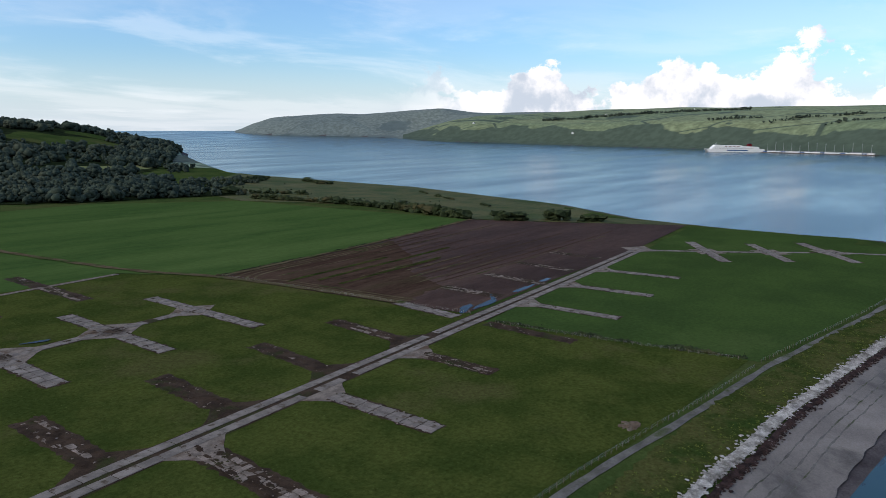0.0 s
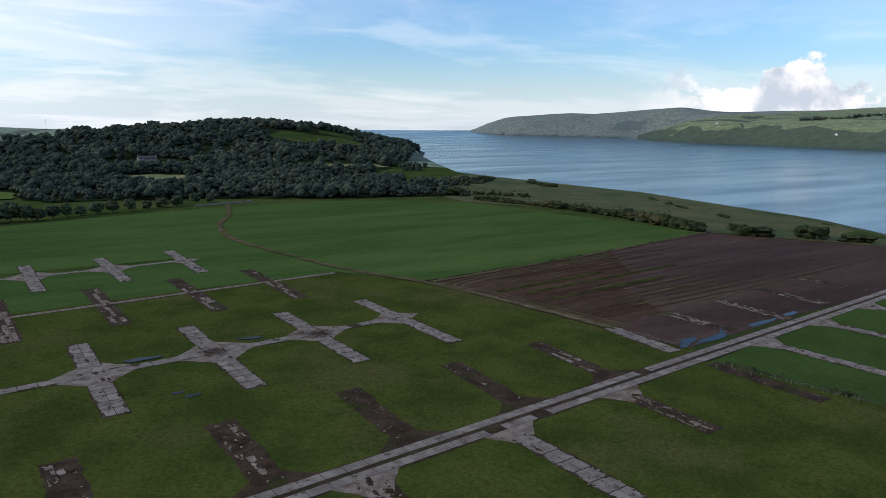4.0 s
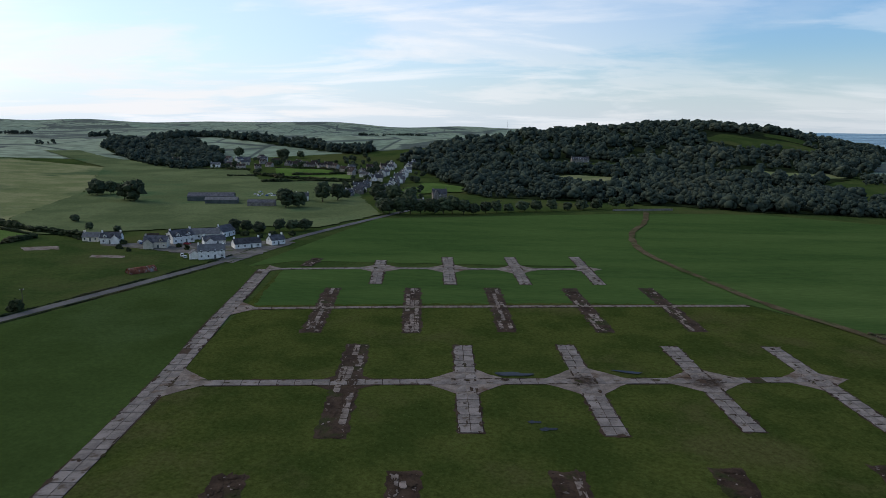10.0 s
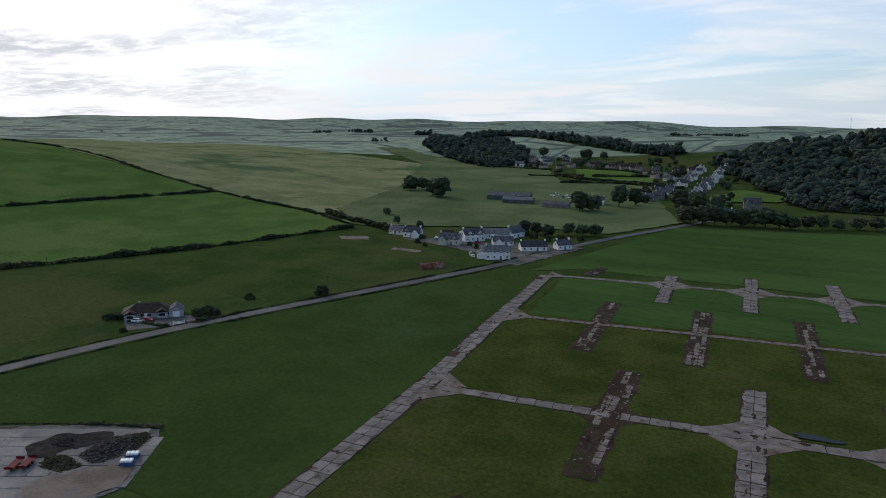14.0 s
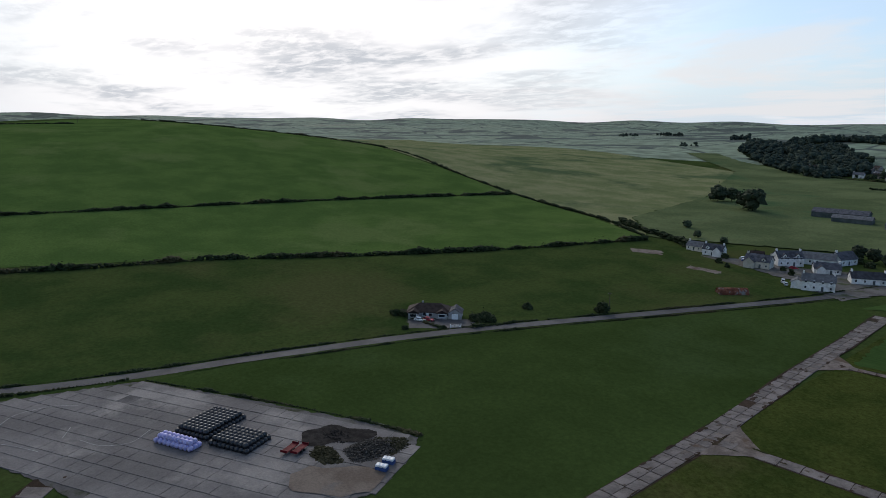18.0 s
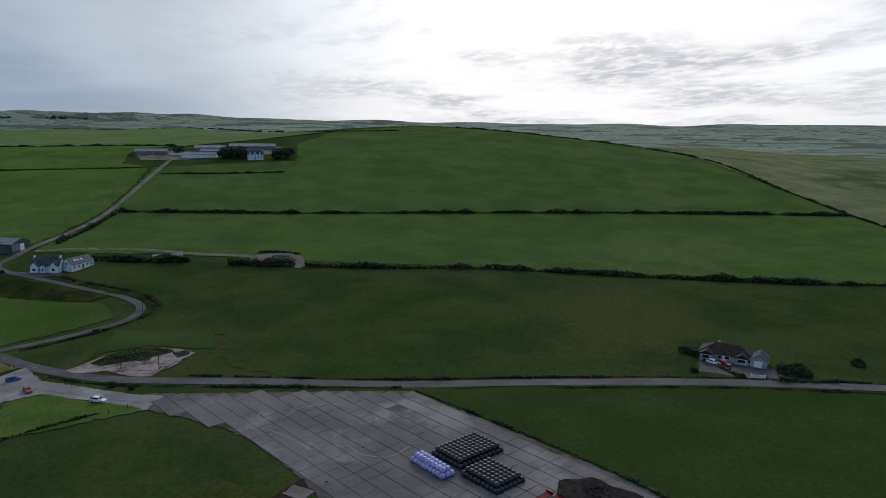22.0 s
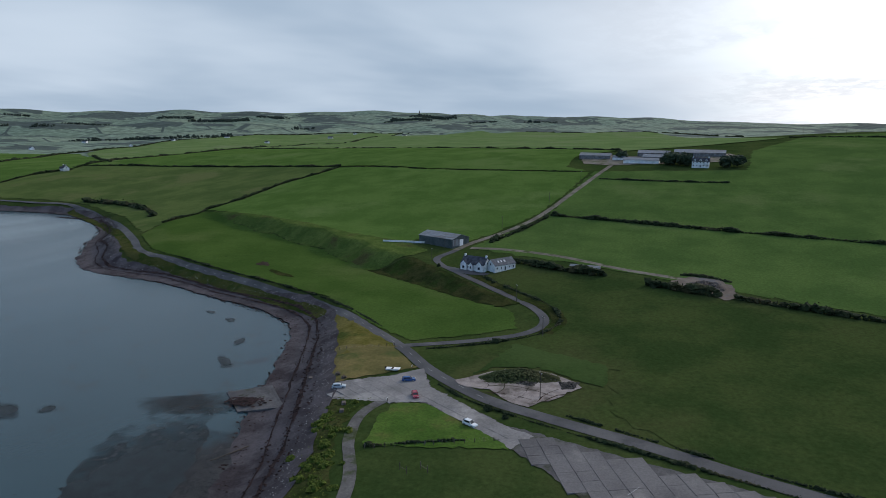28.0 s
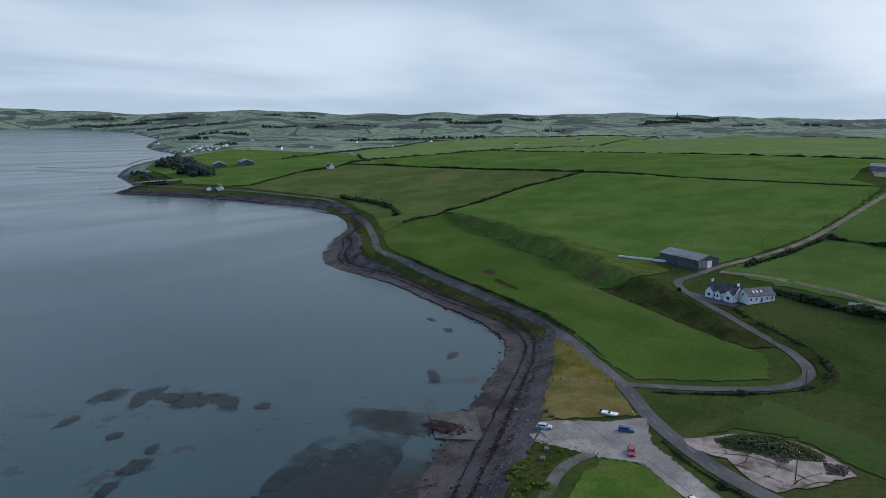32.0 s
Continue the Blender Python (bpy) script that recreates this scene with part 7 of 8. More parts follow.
ESTATE = [(-399, 1048), (-372, 1022), (-346, 1004), (-320, 986), (-300, 992), (-280, 966), (-256, 962), (-330, 1088), (-313, 1073), (-296, 1070), (-292, 1023), (-285, 1098), (-327, 1046), (-270, 1040), (-310, 1016), (-246, 990), (-270, 1068), (-250, 1050),
          (-224, 1014), (-210, 1002), (-198, 998), (-183, 982), (-169, 972), (-157, 962), (-146, 956), (-214, 1030), (-186, 1008), (-160, 990), (-130, 914), (-118, 908), (-106, 902), (-100, 942), (-82, 951), (-126, 940), (-112, 868), (-96, 846)]
for i, (x, y) in enumerate(ESTATE):
    lab, wall, roof = KINDS[int(rng.choice(5, p=[0.16, 0.12, 0.14, 0.5, 0.08]))]
    house(x + rng.uniform(-3, 3), y + rng.uniform(-3, 3), rng.choice([-30, 8, 60, 20]) + rng.uniform(-8, 8), rng.uniform(8, 13), rng.uniform(6.4, 8), rng.uniform(3.0, 4.8), rng.uniform(2.4, 3.2), lab.replace("terraced village house by the street", "rendered estate house").replace("grey stone village house", "grey stone estate house"), wall, roof, 1, 2, 2, group=V)
for i in range(90):
    x, y = (rng.uniform(-105, -20), rng.uniform(640, 980)) if i < 50 else (rng.uniform(-390, -110), rng.uniform(960, 1100))
    if i < 50 and abs(x + 64) < 9:
        x -= 26
    t = rng.uniform(4, 8)
    tree(x, y, t, t * rng.uniform(0.8, 1.2), "dark garden tree among village houses", "leaf_dark", "village garden trees", low=0.12)
for x, y, t in [(-364, 1150, 12), (-331, 1140, 14), (-259, 1120, 13), (-252, 1116, 13), (-225, 1105, 11), (-405, 1075, 12), (-240, 1000, 9), (-236, 1010, 8)]:
    tree(x, y, t, t * 1.1, "round dark tree on the slope behind the village", "leaf_dark", low=0.14)
for n, pts in enumerate([[(-232, 970), (-166, 950), (-110, 890)], [(-199, 832), (-150, 812), (-100, 800), (-72, 775)], [(-199, 836), (-236, 880), (-246, 940)], [(-420, 1030), (-380, 985), (-330, 955), (-260, 935)], [(-146, 796), (-108, 782), (-72, 776)]]):
    hedge(pts, 2.6, 3.4, "tall dark hedge round the village field", 0.05, seed=420 + n)
setting("field_22", patch_mesh("field_22", [(-232, 966), (-166, 947), (-112, 886), (-103, 812), (-143, 810), (-199, 836)], M["bright_ley"], 0.3, 15, 0.8), "small green field in the village", "field")

# ---- houses round the bay ----
house(-718, -680, 62, 12, 7, 3.6, 3.2, "white cottage with a porch on the slope", "white_wall", "slate", 2, 3, wing=(0, -3.6, 4, 4, 3.0, 2.2))
house(-552, -690, 70, 12, 7, 2.8, 2.6, "white shore cottage with dark roof", "white_wall", "slate", 2, 3)
house(-543, -700, 70, 8, 5, 2.4, 2.0, "small white outbuilding by the shore", "white_wall", "slate", 0, 2)
barn(-676, -885, 60, 40, 18, 5.5, 4.0, "dark shed with white-edged roof near the bay", roof="sheet_roof", door=False)
barn(-712, -868, 60, 46, 20, 6.0, 4.0, "grey-roofed shed near the bay", roof="sheet_roof", door=False)
C = "caravans on the far shore"
caravan_me = (box("body", -4.5, 4.5, -1.6, 1.6, 0.4, 3.2, "white_paint", 0.12), box("window_band", -3.8, 3.8, -1.63, 1.63, 1.5, 2.4, "pane"))
for i in range(34):
    x, y = -1045 - (i % 9) * 21 + rng.uniform(-4, 4), -1490 - (i // 9) * 46 - (i % 9) * 24 + rng.uniform(-8, 8)
    cv = empty("caravan", "white static caravan near the water", "caravan", C)
    cv.matrix_basis = pose(x, y, h1(x, y), 0, 0, rng.uniform(20, 70))
    part("body", caravan_me[0], cv), part("window_band", caravan_me[1], cv)
for i, (az, r) in enumerate([(149, 2000), (147, 2100), (143, 1750), (140.5, 1900), (137, 2400), (134, 2100), (131, 2300), (127, 2500), (124, 2150), (119, 2350), (117, 2550), (113, 2450), (152, 2500), (145, 2600)]):
    x, y = -80 - r * math.sin(radians(az)), 53 + r * math.cos(radians(az))
    house(x, y, 40 + i * 37 % 90, 16, 9, 4.5, 3.2, "distant white farmhouse among fields", "white_wall", "slate", 0, 2, group="distant farms", lights=False)


# ---- vehicles ----
def car_material(name, colour):
    return material(name, tuple(c * 0.9 for c in colour), colour, 1, 6, 0.25, 0.0, grain=0.05, spec=0.6)


M["car_white"], M["car_red"] = car_material("white_car_paint", (0.78, 0.78, 0.78)), car_material("red_car_paint", (0.34, 0.03, 0.05))
M["car_blue"], M["car_silver"] = car_material("blue_car_paint", (0.03, 0.09, 0.24)), car_material("silver_car_paint", (0.45, 0.50, 0.52))


def profile_body(name, prof, half, mat, taper=0.0, bevel=0.06):
    """A body made from a side profile of (x, z), drawn in towards the top by taper."""
    bm = bmesh.new()
    zs = [z for _, z in prof]
    lo, hi = min(zs), max(zs)
    sides = []
    for s in (-1, 1):
        sides.append([bm.verts.new((x, s * (half - taper * (z - lo) / (hi - lo)), z)) for x, z in prof])
    bm.faces.new(sides[0]), bm.faces.new(sides[1][::-1])
    n = len(prof)
    for i in range(n):
        j = (i + 1) % n
        bm.faces.new((sides[0][j], sides[0][i], sides[1][i], sides[1][j]))
    bmesh.ops.recalc_face_normals(bm, faces=bm.faces[:])
    bmesh.ops.bevel(bm, geom=bm.edges[:], offset=bevel, segments=2, affect="EDGES")
    return bm_mesh(name, bm, M[mat])


def wheel_mesh(name, rad, wide, mat, sides=16):
    bm = bmesh.new()
    bmesh.ops.create_cone(bm, cap_ends=True, segments=sides, radius1=rad, radius2=rad, depth=wide, matrix=Matrix.Rotation(math.pi / 2, 4, "X"))
    return bm_mesh(name, bm, M[mat])


TYRE, RIM = wheel_mesh("tyre", 0.33, 0.22, "black"), wheel_mesh("rim", 0.20, 0.24, "steel", 10)


def car(x, y, turn, paint, label, tall=1.5, dz=0.16):
    ob = empty("car", label, "car", "parked cars")
    ob.matrix_basis = pose(x, y, h1(x, y) + dz, 0, 0, turn)
    part("body", profile_body("body", [(-2.15, 0.25), (2.1, 0.25), (2.2, 0.55), (2.05, 0.78), (1.1, 0.92), (-2.05, 0.95), (-2.2, 0.6)], 0.88, paint), ob)
    part("cabin", profile_body("cabin", [(1.05, 0.88), (0.35, tall - 0.04), (-1.5, tall), (-2.05, 0.92)], 0.82, paint, 0.16), ob)
    part("windscreen", profile_body("windscreen", [(1.02, 0.92), (0.42, tall - 0.10), (0.36, tall - 0.10), (0.94, 0.92)], 0.70, "pane", 0.10, 0.01).copy(), ob)
    for s in (-1, 1):
        part("side_window", box("side_window", -1.55, 0.45, s * 0.76 - 0.03, s * 0.76 + 0.03, 0.98, tall - 0.14, "pane"), ob)
        part("headlight", box("headlight", 2.05, 2.18, s * 0.62 - 0.16, s * 0.62 + 0.16, 0.58, 0.74, "lamp_glass", 0.02), ob)
        part("tail_light", box("tail_light", -2.2, -2.08, s * 0.66 - 0.12, s * 0.66 + 0.12, 0.62, 0.84, "red_paint", 0.02), ob)
    part("rear_window", box("rear_window", -2.0, -1.72, -0.60, 0.60, 1.0, tall - 0.18, "pane"), ob)
    for px in (-1.35, 1.35):
        for s in (-1, 1):
            w = part("wheel", TYRE, ob)
            w.matrix_basis = pose(px, s * 0.80, 0.33)
            part("rim", RIM, w)
    return ob


car(-224, 6.3, 66, "car_white", "white estate car parked on the apron", 1.65)
car(-238.1, -15.4, 30, "car_red", "red hatchback parked on the apron")
car(-249.5, -22.2, 116, "car_blue", "dark blue hatchback parked on concrete")
car(-237, -40.5, 118, "car_silver", "silver saloon parked on concrete", 1.42)
car(-200.4, 195.4, 20, "car_white", "white car outside the bungalow", dz=0.14)
car(-198.4, 198.2, 20, "car_red", "red car outside the bungalow", dz=0.14)
car(-136, 362, 120, "car_silver", "silver car beside the white house")
car(-139, 366, 115, "car_white", "white van beside the white house", 1.9)
car(-176, 402, 60, "car_silver", "silver car outside cottages")
car(-173, 398, 60, "car_blue", "dark car outside cottages")
car(-148, 399, 20, "car_red", "red car outside cottages")

# small white boat on the lawn, benches, bins and posts
boat = empty("boat", "white open boat resting on the lawn", "boat")
boat.matrix_basis = pose(-256.9, -31, h1(-256.9, -31) + 0.12, 0, 0, 100)
part("hull", profile_body("hull", [(-2.2, 0.1), (1.6, 0.1), (2.6, 0.75), (-2.3, 0.7)], 0.85, "white_paint", -0.25, 0.1), boat)
part("thwart", box("thwart", -0.3, 0.3, -0.9, 0.9, 0.72, 0.84, "post"), boat)
part("outboard_motor", box("outboard_motor", -2.7, -2.3, -0.2, 0.2, 0.4, 1.1, "black", 0.05), boat)
for x, y in ((-247.5, -46.5), (-244.8, -42.8)):
    tb = empty("picnic_table", "weathered wooden picnic table on the lawn", "table", "picnic tables")
    tb.matrix_basis = pose(x, y, h1(x, y) + 0.16, 0, 0, 30)
    part("tabletop", box("tabletop", -0.9, 0.9, -0.38, 0.38, 0.70, 0.76, "pole", 0.01), tb)
    for s in (-1, 1):
        part("bench", box("bench", -0.9, 0.9, s * 0.72 - 0.14, s * 0.72 + 0.14, 0.42, 0.47, "pole", 0.01), tb)
        part("leg", box("leg", s * 0.6 - 0.05, s * 0.6 + 0.05, -0.8, 0.8, 0.0, 0.45, "pole"), tb)
        part("brace", box("brace", s * 0.6 - 0.04, s * 0.6 + 0.04, -0.1, 0.1, 0.4, 0.72, "pole"), tb)
for x, y, lab in ((-231.5, -21.5, "white notice board post by the footpath"), (-260.5, -25.5, "short white post at the lawn edge")):
    nb = empty("notice_post", lab, "post")
    nb.matrix_basis = pose(x, y, h1(x, y) + 0.1)
    part("post", box("post", -0.06, 0.06, -0.06, 0.06, -0.2, 1.3, "post"), nb)
    part("board", box("board", -0.35, 0.35, -0.10, -0.05, 0.75, 1.35, "white_paint"), nb)
for x, y in ((-226, -33), (-221, -31), (-248, -57)):
    cb = new("concrete_block", box("concrete_block", -0.8, 0.8, -0.6, 0.6, -0.2, 0.9, "flare", 0.08))
    cb.matrix_basis = pose(x, y, h1(x, y), 0, 0, 25)
    tagged(cb, "grey concrete block in shore grass", "block", "concrete blocks")


# ---- wrapped bales ----
def bale_mesh(mat):
    bm = bmesh.new()
    bmesh.ops.create_cone(bm, cap_ends=True, segments=12, radius1=0.66, radius2=0.66, depth=1.25)
    bmesh.ops.bevel(bm, geom=[e for e in bm.edges if abs(e.verts[0].co.z - e.verts[1].co.z) < 0.01], offset=0.16, segments=2, affect="EDGES")
    return bm_mesh("wrapped_bale", bm, M[mat], smooth=True)


M["black_wrap"] = material("black_film", (0.010, 0.011, 0.013), (0.022, 0.024, 0.028), 1.5, 7, 0.35, 0.5, grain=0.2, vary=0.2, spec=0.5)
M["lilac_wrap"] = material("lilac_film", (0.36, 0.33, 0.60), (0.50, 0.47, 0.74), 1.5, 7, 0.35, 0.4, grain=0.12, spec=0.5, vary=0.1)
BLACK, LILAC = bale_mesh("black_wrap"), bale_mesh("lilac_wrap")


def stack(corner, turn, along, across, me, label, layers=2):
    c, s = math.cos(radians(turn)), math.sin(radians(turn))
    rng = np.random.default_rng(along * across)
    for k in range(layers):
        for i in range(along - k):
            for j in range(across - k):
                u, v = (i + 0.5 + 0.5 * k) * 1.34, (j + 0.5 + 0.5 * k) * 1.30
                x, y = corner[0] + u * c - v * s, corner[1] + u * s + v * c
                ob = new("wrapped_bale", me)
                ob.matrix_basis = pose(x, y, h1(*corner) + 0.80 + 1.02 * k, 0, 0, turn) @ pose(0, 0, 0, 90 + rng.normal(0, 2), 0, rng.normal(0, 3))
                tagged(ob, label, "bale", "stacked wrapped bales")


stack((-157.0, 94.2), 115, 11, 8, BLACK, "round silage bale in shiny black film")
stack((-144.4, 98.6), 115, 7, 9, BLACK, "round silage bale in shiny black film")
stack((-155.4, 92.6), 204, 9, 3, LILAC, "round silage bale in pale lilac film")

# ---- rubble and implements on the apron ----
def heap(name, ring, count, size, mat, label, seed, tall=1.2):
    rng = np.random.default_rng(seed)
    xs, ys = [p[0] for p in ring], [p[1] for p in ring]
    x, y = rng.uniform(min(xs), max(xs), count * 3), rng.uniform(min(ys), max(ys), count * 3)
    d = shore_distance(x, y, ring)
    x, y, d = x[d > 0][:count], y[d > 0][:count], d[d > 0][:count]
    z = height(x, y) + np.minimum(d, 4) / 4 * tall * rng.uniform(0.4, 1.0, len(x))
    v, f = clumps(np.c_[x, y, z], size * rng.uniform(0.4, 1.4, len(x)), rng, 0.7, 0.3)
    return tagged(new(name, np_mesh(name, v, f, M[mat])), label, "heap", kind="stuff")


M["sandy"] = material("sandy_wash", (0.125, 0.098, 0.078), (0.175, 0.142, 0.115), 0.15, 1.8, third=(0.13, 0.122, 0.118), third_scale=0.12, grain=0.3)
M["dead_weeds"] = material("dead_weeds", (0.026, 0.025, 0.014), (0.062, 0.056, 0.034), 0.5, 3, grain=0.5, island=True, vary=0.4, spec=0.0)
M["char"] = material("dark_debris", (0.010, 0.009, 0.009), (0.030, 0.027, 0.025), 0.5, 3, grain=0.5, island=True, vary=0.4)
M["rubble"] = material("grey_rubble", (0.034, 0.030, 0.025), (0.098, 0.088, 0.076), 0.8, 4, grain=0.5, island=True, vary=0.5)
heap("rubble_heap", [(-143, 116), (-146, 122), (-140, 125), (-136, 124), (-135, 119), (-138, 115.5)], 500, 0.3, "char", "low black heap of burnt spoil on concrete", 1, 0.5)
heap("rubble_heap", [(-133, 117), (-134, 124), (-131, 129), (-126.5, 132), (-123, 126), (-123.5, 119), (-125.5, 115)], 2600, 0.24, "rubble", "grey-brown heap of broken concrete rubble", 2, 1.5)
heap("rubble_heap", [(-136, 109.8), (-138.5, 113.5), (-135.3, 116.4), (-127, 114.4), (-129, 110)], 900, 0.34, "dead_weeds", "dark dead weeds growing over rubble", 3, 1.3)
heap("rubble_heap", [(-133, 127), (-128, 133), (-123.5, 131), (-122.5, 124), (-128, 123)], 800, 0.32, "dead_weeds", "dark dead weeds growing over rubble", 4, 1.1)
heap("rubble_heap", [(-260, -3), (-268, 1), (-274, 8), (-273, 15), (-270, 22), (-265, 24), (-261, 17), (-258, 9), (-256, 2)], 2600, 0.34, "heath", "brown overgrown spoil heap on the yard", 5, 1.6)
heap("rubble_heap", [(-270, 6), (-272, 13), (-268, 18), (-266, 10)], 300, 0.6, "soil", "bare brown spoil heap on the yard", 8, 2.2)
heap("rubble_heap", [(-259, 7), (-257.5, 16), (-261, 17), (-264, 12)], 300, 0.45, "rubble", "heap of broken stones on the yard", 9, 0.9)
heap("rubble_heap", [(-264, 23), (-266, 29), (-260, 29), (-258, 25)], 200, 0.45, "rubble", "heap of broken stones on the yard", 6, 0.8)
setting("pit", patch_mesh("pit", [(-400, 51), (-409, 60), (-408, 73), (-396, 80), (-380, 80), (-375, 75), (-383, 71), (-389, 56)], M["sandy"], 0.30, 5, 0.5), "bare brown earth of a small quarry yard", "yard")
heap("rubble_heap", [(-397, 58), (-404, 64), (-403, 73), (-390, 77), (-386, 70)], 600, 0.5, "sandy", "pinkish-brown heap of earth and stones in the quarry yard", 7, 1.6)
setting("stain_1", patch_mesh("stain_1", blob_ring(-140, 120, 8, 5.5, 40, 3), M["char"], 0.26, 20), "dark burnt stain on concrete", "stain")
setting("stain_2", patch_mesh("stain_2", [(-131, 107), (-128, 110), (-122, 117), (-116, 118.5), (-113, 112), (-115, 106), (-124, 99), (-130, 101)], M["sandy"], 0.26, 20, 0.6), "tan sandy wash over concrete", "stain")
for x, y, t in ((-140.0, 107.4, 118), (-138.2, 109.0, 118)):
    tr = empty("farm_trailer", "red-painted flat farm trailer on concrete", "trailer", "farm trailers")
    tr.matrix_basis = pose(x, y, h1(x, y) + 0.16, 0, 0, t)
    part("deck", box("deck", -2.6, 2.6, -0.9, 0.9, 0.75, 0.9, "red_paint", 0.02), tr)
    for px in (-2.5, 2.5):
        part("end_rack", box("end_rack", px - 0.05, px + 0.05, -0.9, 0.9, 0.9, 1.3, "red_paint"), tr)
    part("drawbar", box("drawbar", 2.6, 4.0, -0.08, 0.08, 0.55, 0.7, "red_paint"), tr)
    for px in (-0.6, 0.6):
        for s in (-1, 1):
            w = part("wheel", TYRE, tr)
            w.matrix_basis = pose(px, s * 0.85, 0.33)
for x, y in ((-120.5, 122), (-119, 119)):
    cr = empty("crate_stack", "blue and white stacked crates on concrete", "crates", "crate stacks")
    cr.matrix_basis = pose(x, y, h1(x, y) + 0.16, 0, 0, 30)
    M.setdefault("blue_paint", material("blue_plastic", (0.03, 0.06, 0.16), (0.05, 0.09, 0.22), 1, 5, 0.5))
    part("lower_crate", box("lower_crate", -1.4, 1.4, -0.8, 0.8, 0.0, 0.8, "blue_paint", 0.04), cr)
    for k in range(3):
        part("bag", box("bag", -1.35 + 0.92 * k, -0.5 + 0.92 * k, -0.75, 0.75, 0.8, 1.35, "white_paint", 0.12), cr)


# ---- poles, fences ----
def pole(x, y, tall=8.0, label="weathered wooden power pole"):
    ob = empty("power_pole", label, "pole", "power poles")
    ob.matrix_basis = pose(x, y, h1(x, y), 0, 0, 35)
    part("shaft", np_mesh("shaft", *tube([(0, 0, -0.5), (0, 0, tall)], [0.15, 0.10], 8), M["pole"]), ob)
    part("crossarm", box("crossarm", -0.8, 0.8, -0.06, 0.06, tall - 0.5, tall - 0.35, "pole"), ob)
    for px in (-0.7, 0, 0.7):
        part("insulator", box("insulator", px - 0.05, px + 0.05, -0.05, 0.05, tall - 0.35, tall - 0.15, "white_paint"), ob)


for x, y in ((-437, -77), (-488, -56), (-350, -12), (-311, 8), (-250, 20), (-402, -72), (-162, 262), (-560, -40), (-640, -30)):
    pole(x, y)
for x, y in ((-1021, 180), (-958, 216), (-921, 255)):
    pole(x, y, 13.0, "tall weathered pole on the hilltop")


def fence(pts, step, label, tall=1.15):
    line = smooth_line(pts, step)
    ob = empty("fence", label, "fence", "post and wire fences")
    z = height(line[:, 0], line[:, 1]) + off_at(line[:, 0], line[:, 1])
    for (x, y), g in zip(line, z):
        p = part("post", POST, ob)
        p.matrix_basis = pose(x, y, g, 0, 0, x * 40 % 90)
    for k in (0.45, 0.8, 1.08):
        v, f = [], []
        for (x, y), g in zip(line, z):
            v += [(x, y, g + k * tall), (x, y + 0.012, g + k * tall + 0.012)]
        f = [(2 * i, 2 * i + 2, 2 * i + 3, 2 * i + 1) for i in range(len(line) - 1)]
        part("wire", np_mesh("wire", np.array(v), np.array(f), M["steel"]), ob)


POST = box("post", -0.07, 0.07, -0.07, 0.07, -0.3, 1.25, "post")
fence([(20, 29), (60, 29), (100, 25.5), (152, 18), (186, 14)], 2.6, "wooden post and wire fence beside the path")
fence([(193, 13.5), (247, 2.5), (303, -8.5), (400, -26)], 3.0, "wooden post and wire fence beside the path")
fence([(191, 20), (183, 62), (177, 104)], 3.0, "wooden post and wire fence between fields")
fence([(182, 119), (176, 154), (161, 250)], 3.2, "wooden post and wire fence beside bare soil")
fence([(-203, -15), (-211, 3), (-217, 15)], 2.4, "wooden post and wire fence across rough grass")

fence([(-281, -41), (-272, -56), (-266, -74)], 2.5, "low wooden rail fence by the lawn", 0.7)


# ---- harbour across the loch ----
def ferry():
    ob = empty("ferry", "large white ferry with a red funnel at its berth", "ship")
    ob.matrix_basis = pose(2471, 610, SEA, 0, 0, 127.5)
    part("hull", profile_body("hull", [(-98, -2), (90, -2), (101, 11), (-98, 9)], 13, "white_paint", 0, 1.0), ob)
    part("deckhouse", profile_body("deckhouse", [(-80, 9), (84, 9), (76, 18), (-30, 19), (-78, 17)], 12.4, "white_paint", 0.5, 0.5), ob)
    part("bridge", profile_body("bridge", [(56, 18), (74, 18), (70, 23.5), (56, 24)], 13, "white_paint", 0.4, 0.3), ob)
    part("upper_deck", box("upper_deck", -20, 54, -9, 9, 18.5, 22.5, "white_paint", 0.3), ob)
    part("funnel", profile_body("funnel", [(-58, 17), (-40, 17), (-44, 27), (-56, 27)], 4, "red_paint", 0.8, 0.4), ob)
    part("funnel_top", box("funnel_top", -57, -43, -3.4, 3.4, 27, 29, "dark_clad", 0.2), ob)
    for s in (-1, 1):
        part("window_band", box("window_band", -62, 72, s * 12.5 - 0.15, s * 12.5 + 0.15, 12.6, 13.6, "pane"), ob)
        part("lettering_bar", box("lettering_bar", -40, 30, s * 13.1 - 0.1, s * 13.1 + 0.1, 3.5, 7.0, "car_blue"), ob, "plain dark blue bar of lettering")
        for k in range(4):
            part("lifeboat", box("lifeboat", -12 + k * 14, -4 + k * 14, s * 11.6 - 1.2, s * 11.6 + 1.2, 16.6, 18.8, "red_paint", 0.5), ob)
    part("mast", np_mesh("mast", *tube([(64, 0, 23), (64, 0, 32)], [0.5, 0.2], 6), M["white_paint"]), ob)


ferry()
setting("quay", box("quay", -170, 170, -14, 14, -3, 2.4, "flare"), "long grey harbour quay", "quay").matrix_basis = pose(2412, 350, SEA, 0, 0, 76)
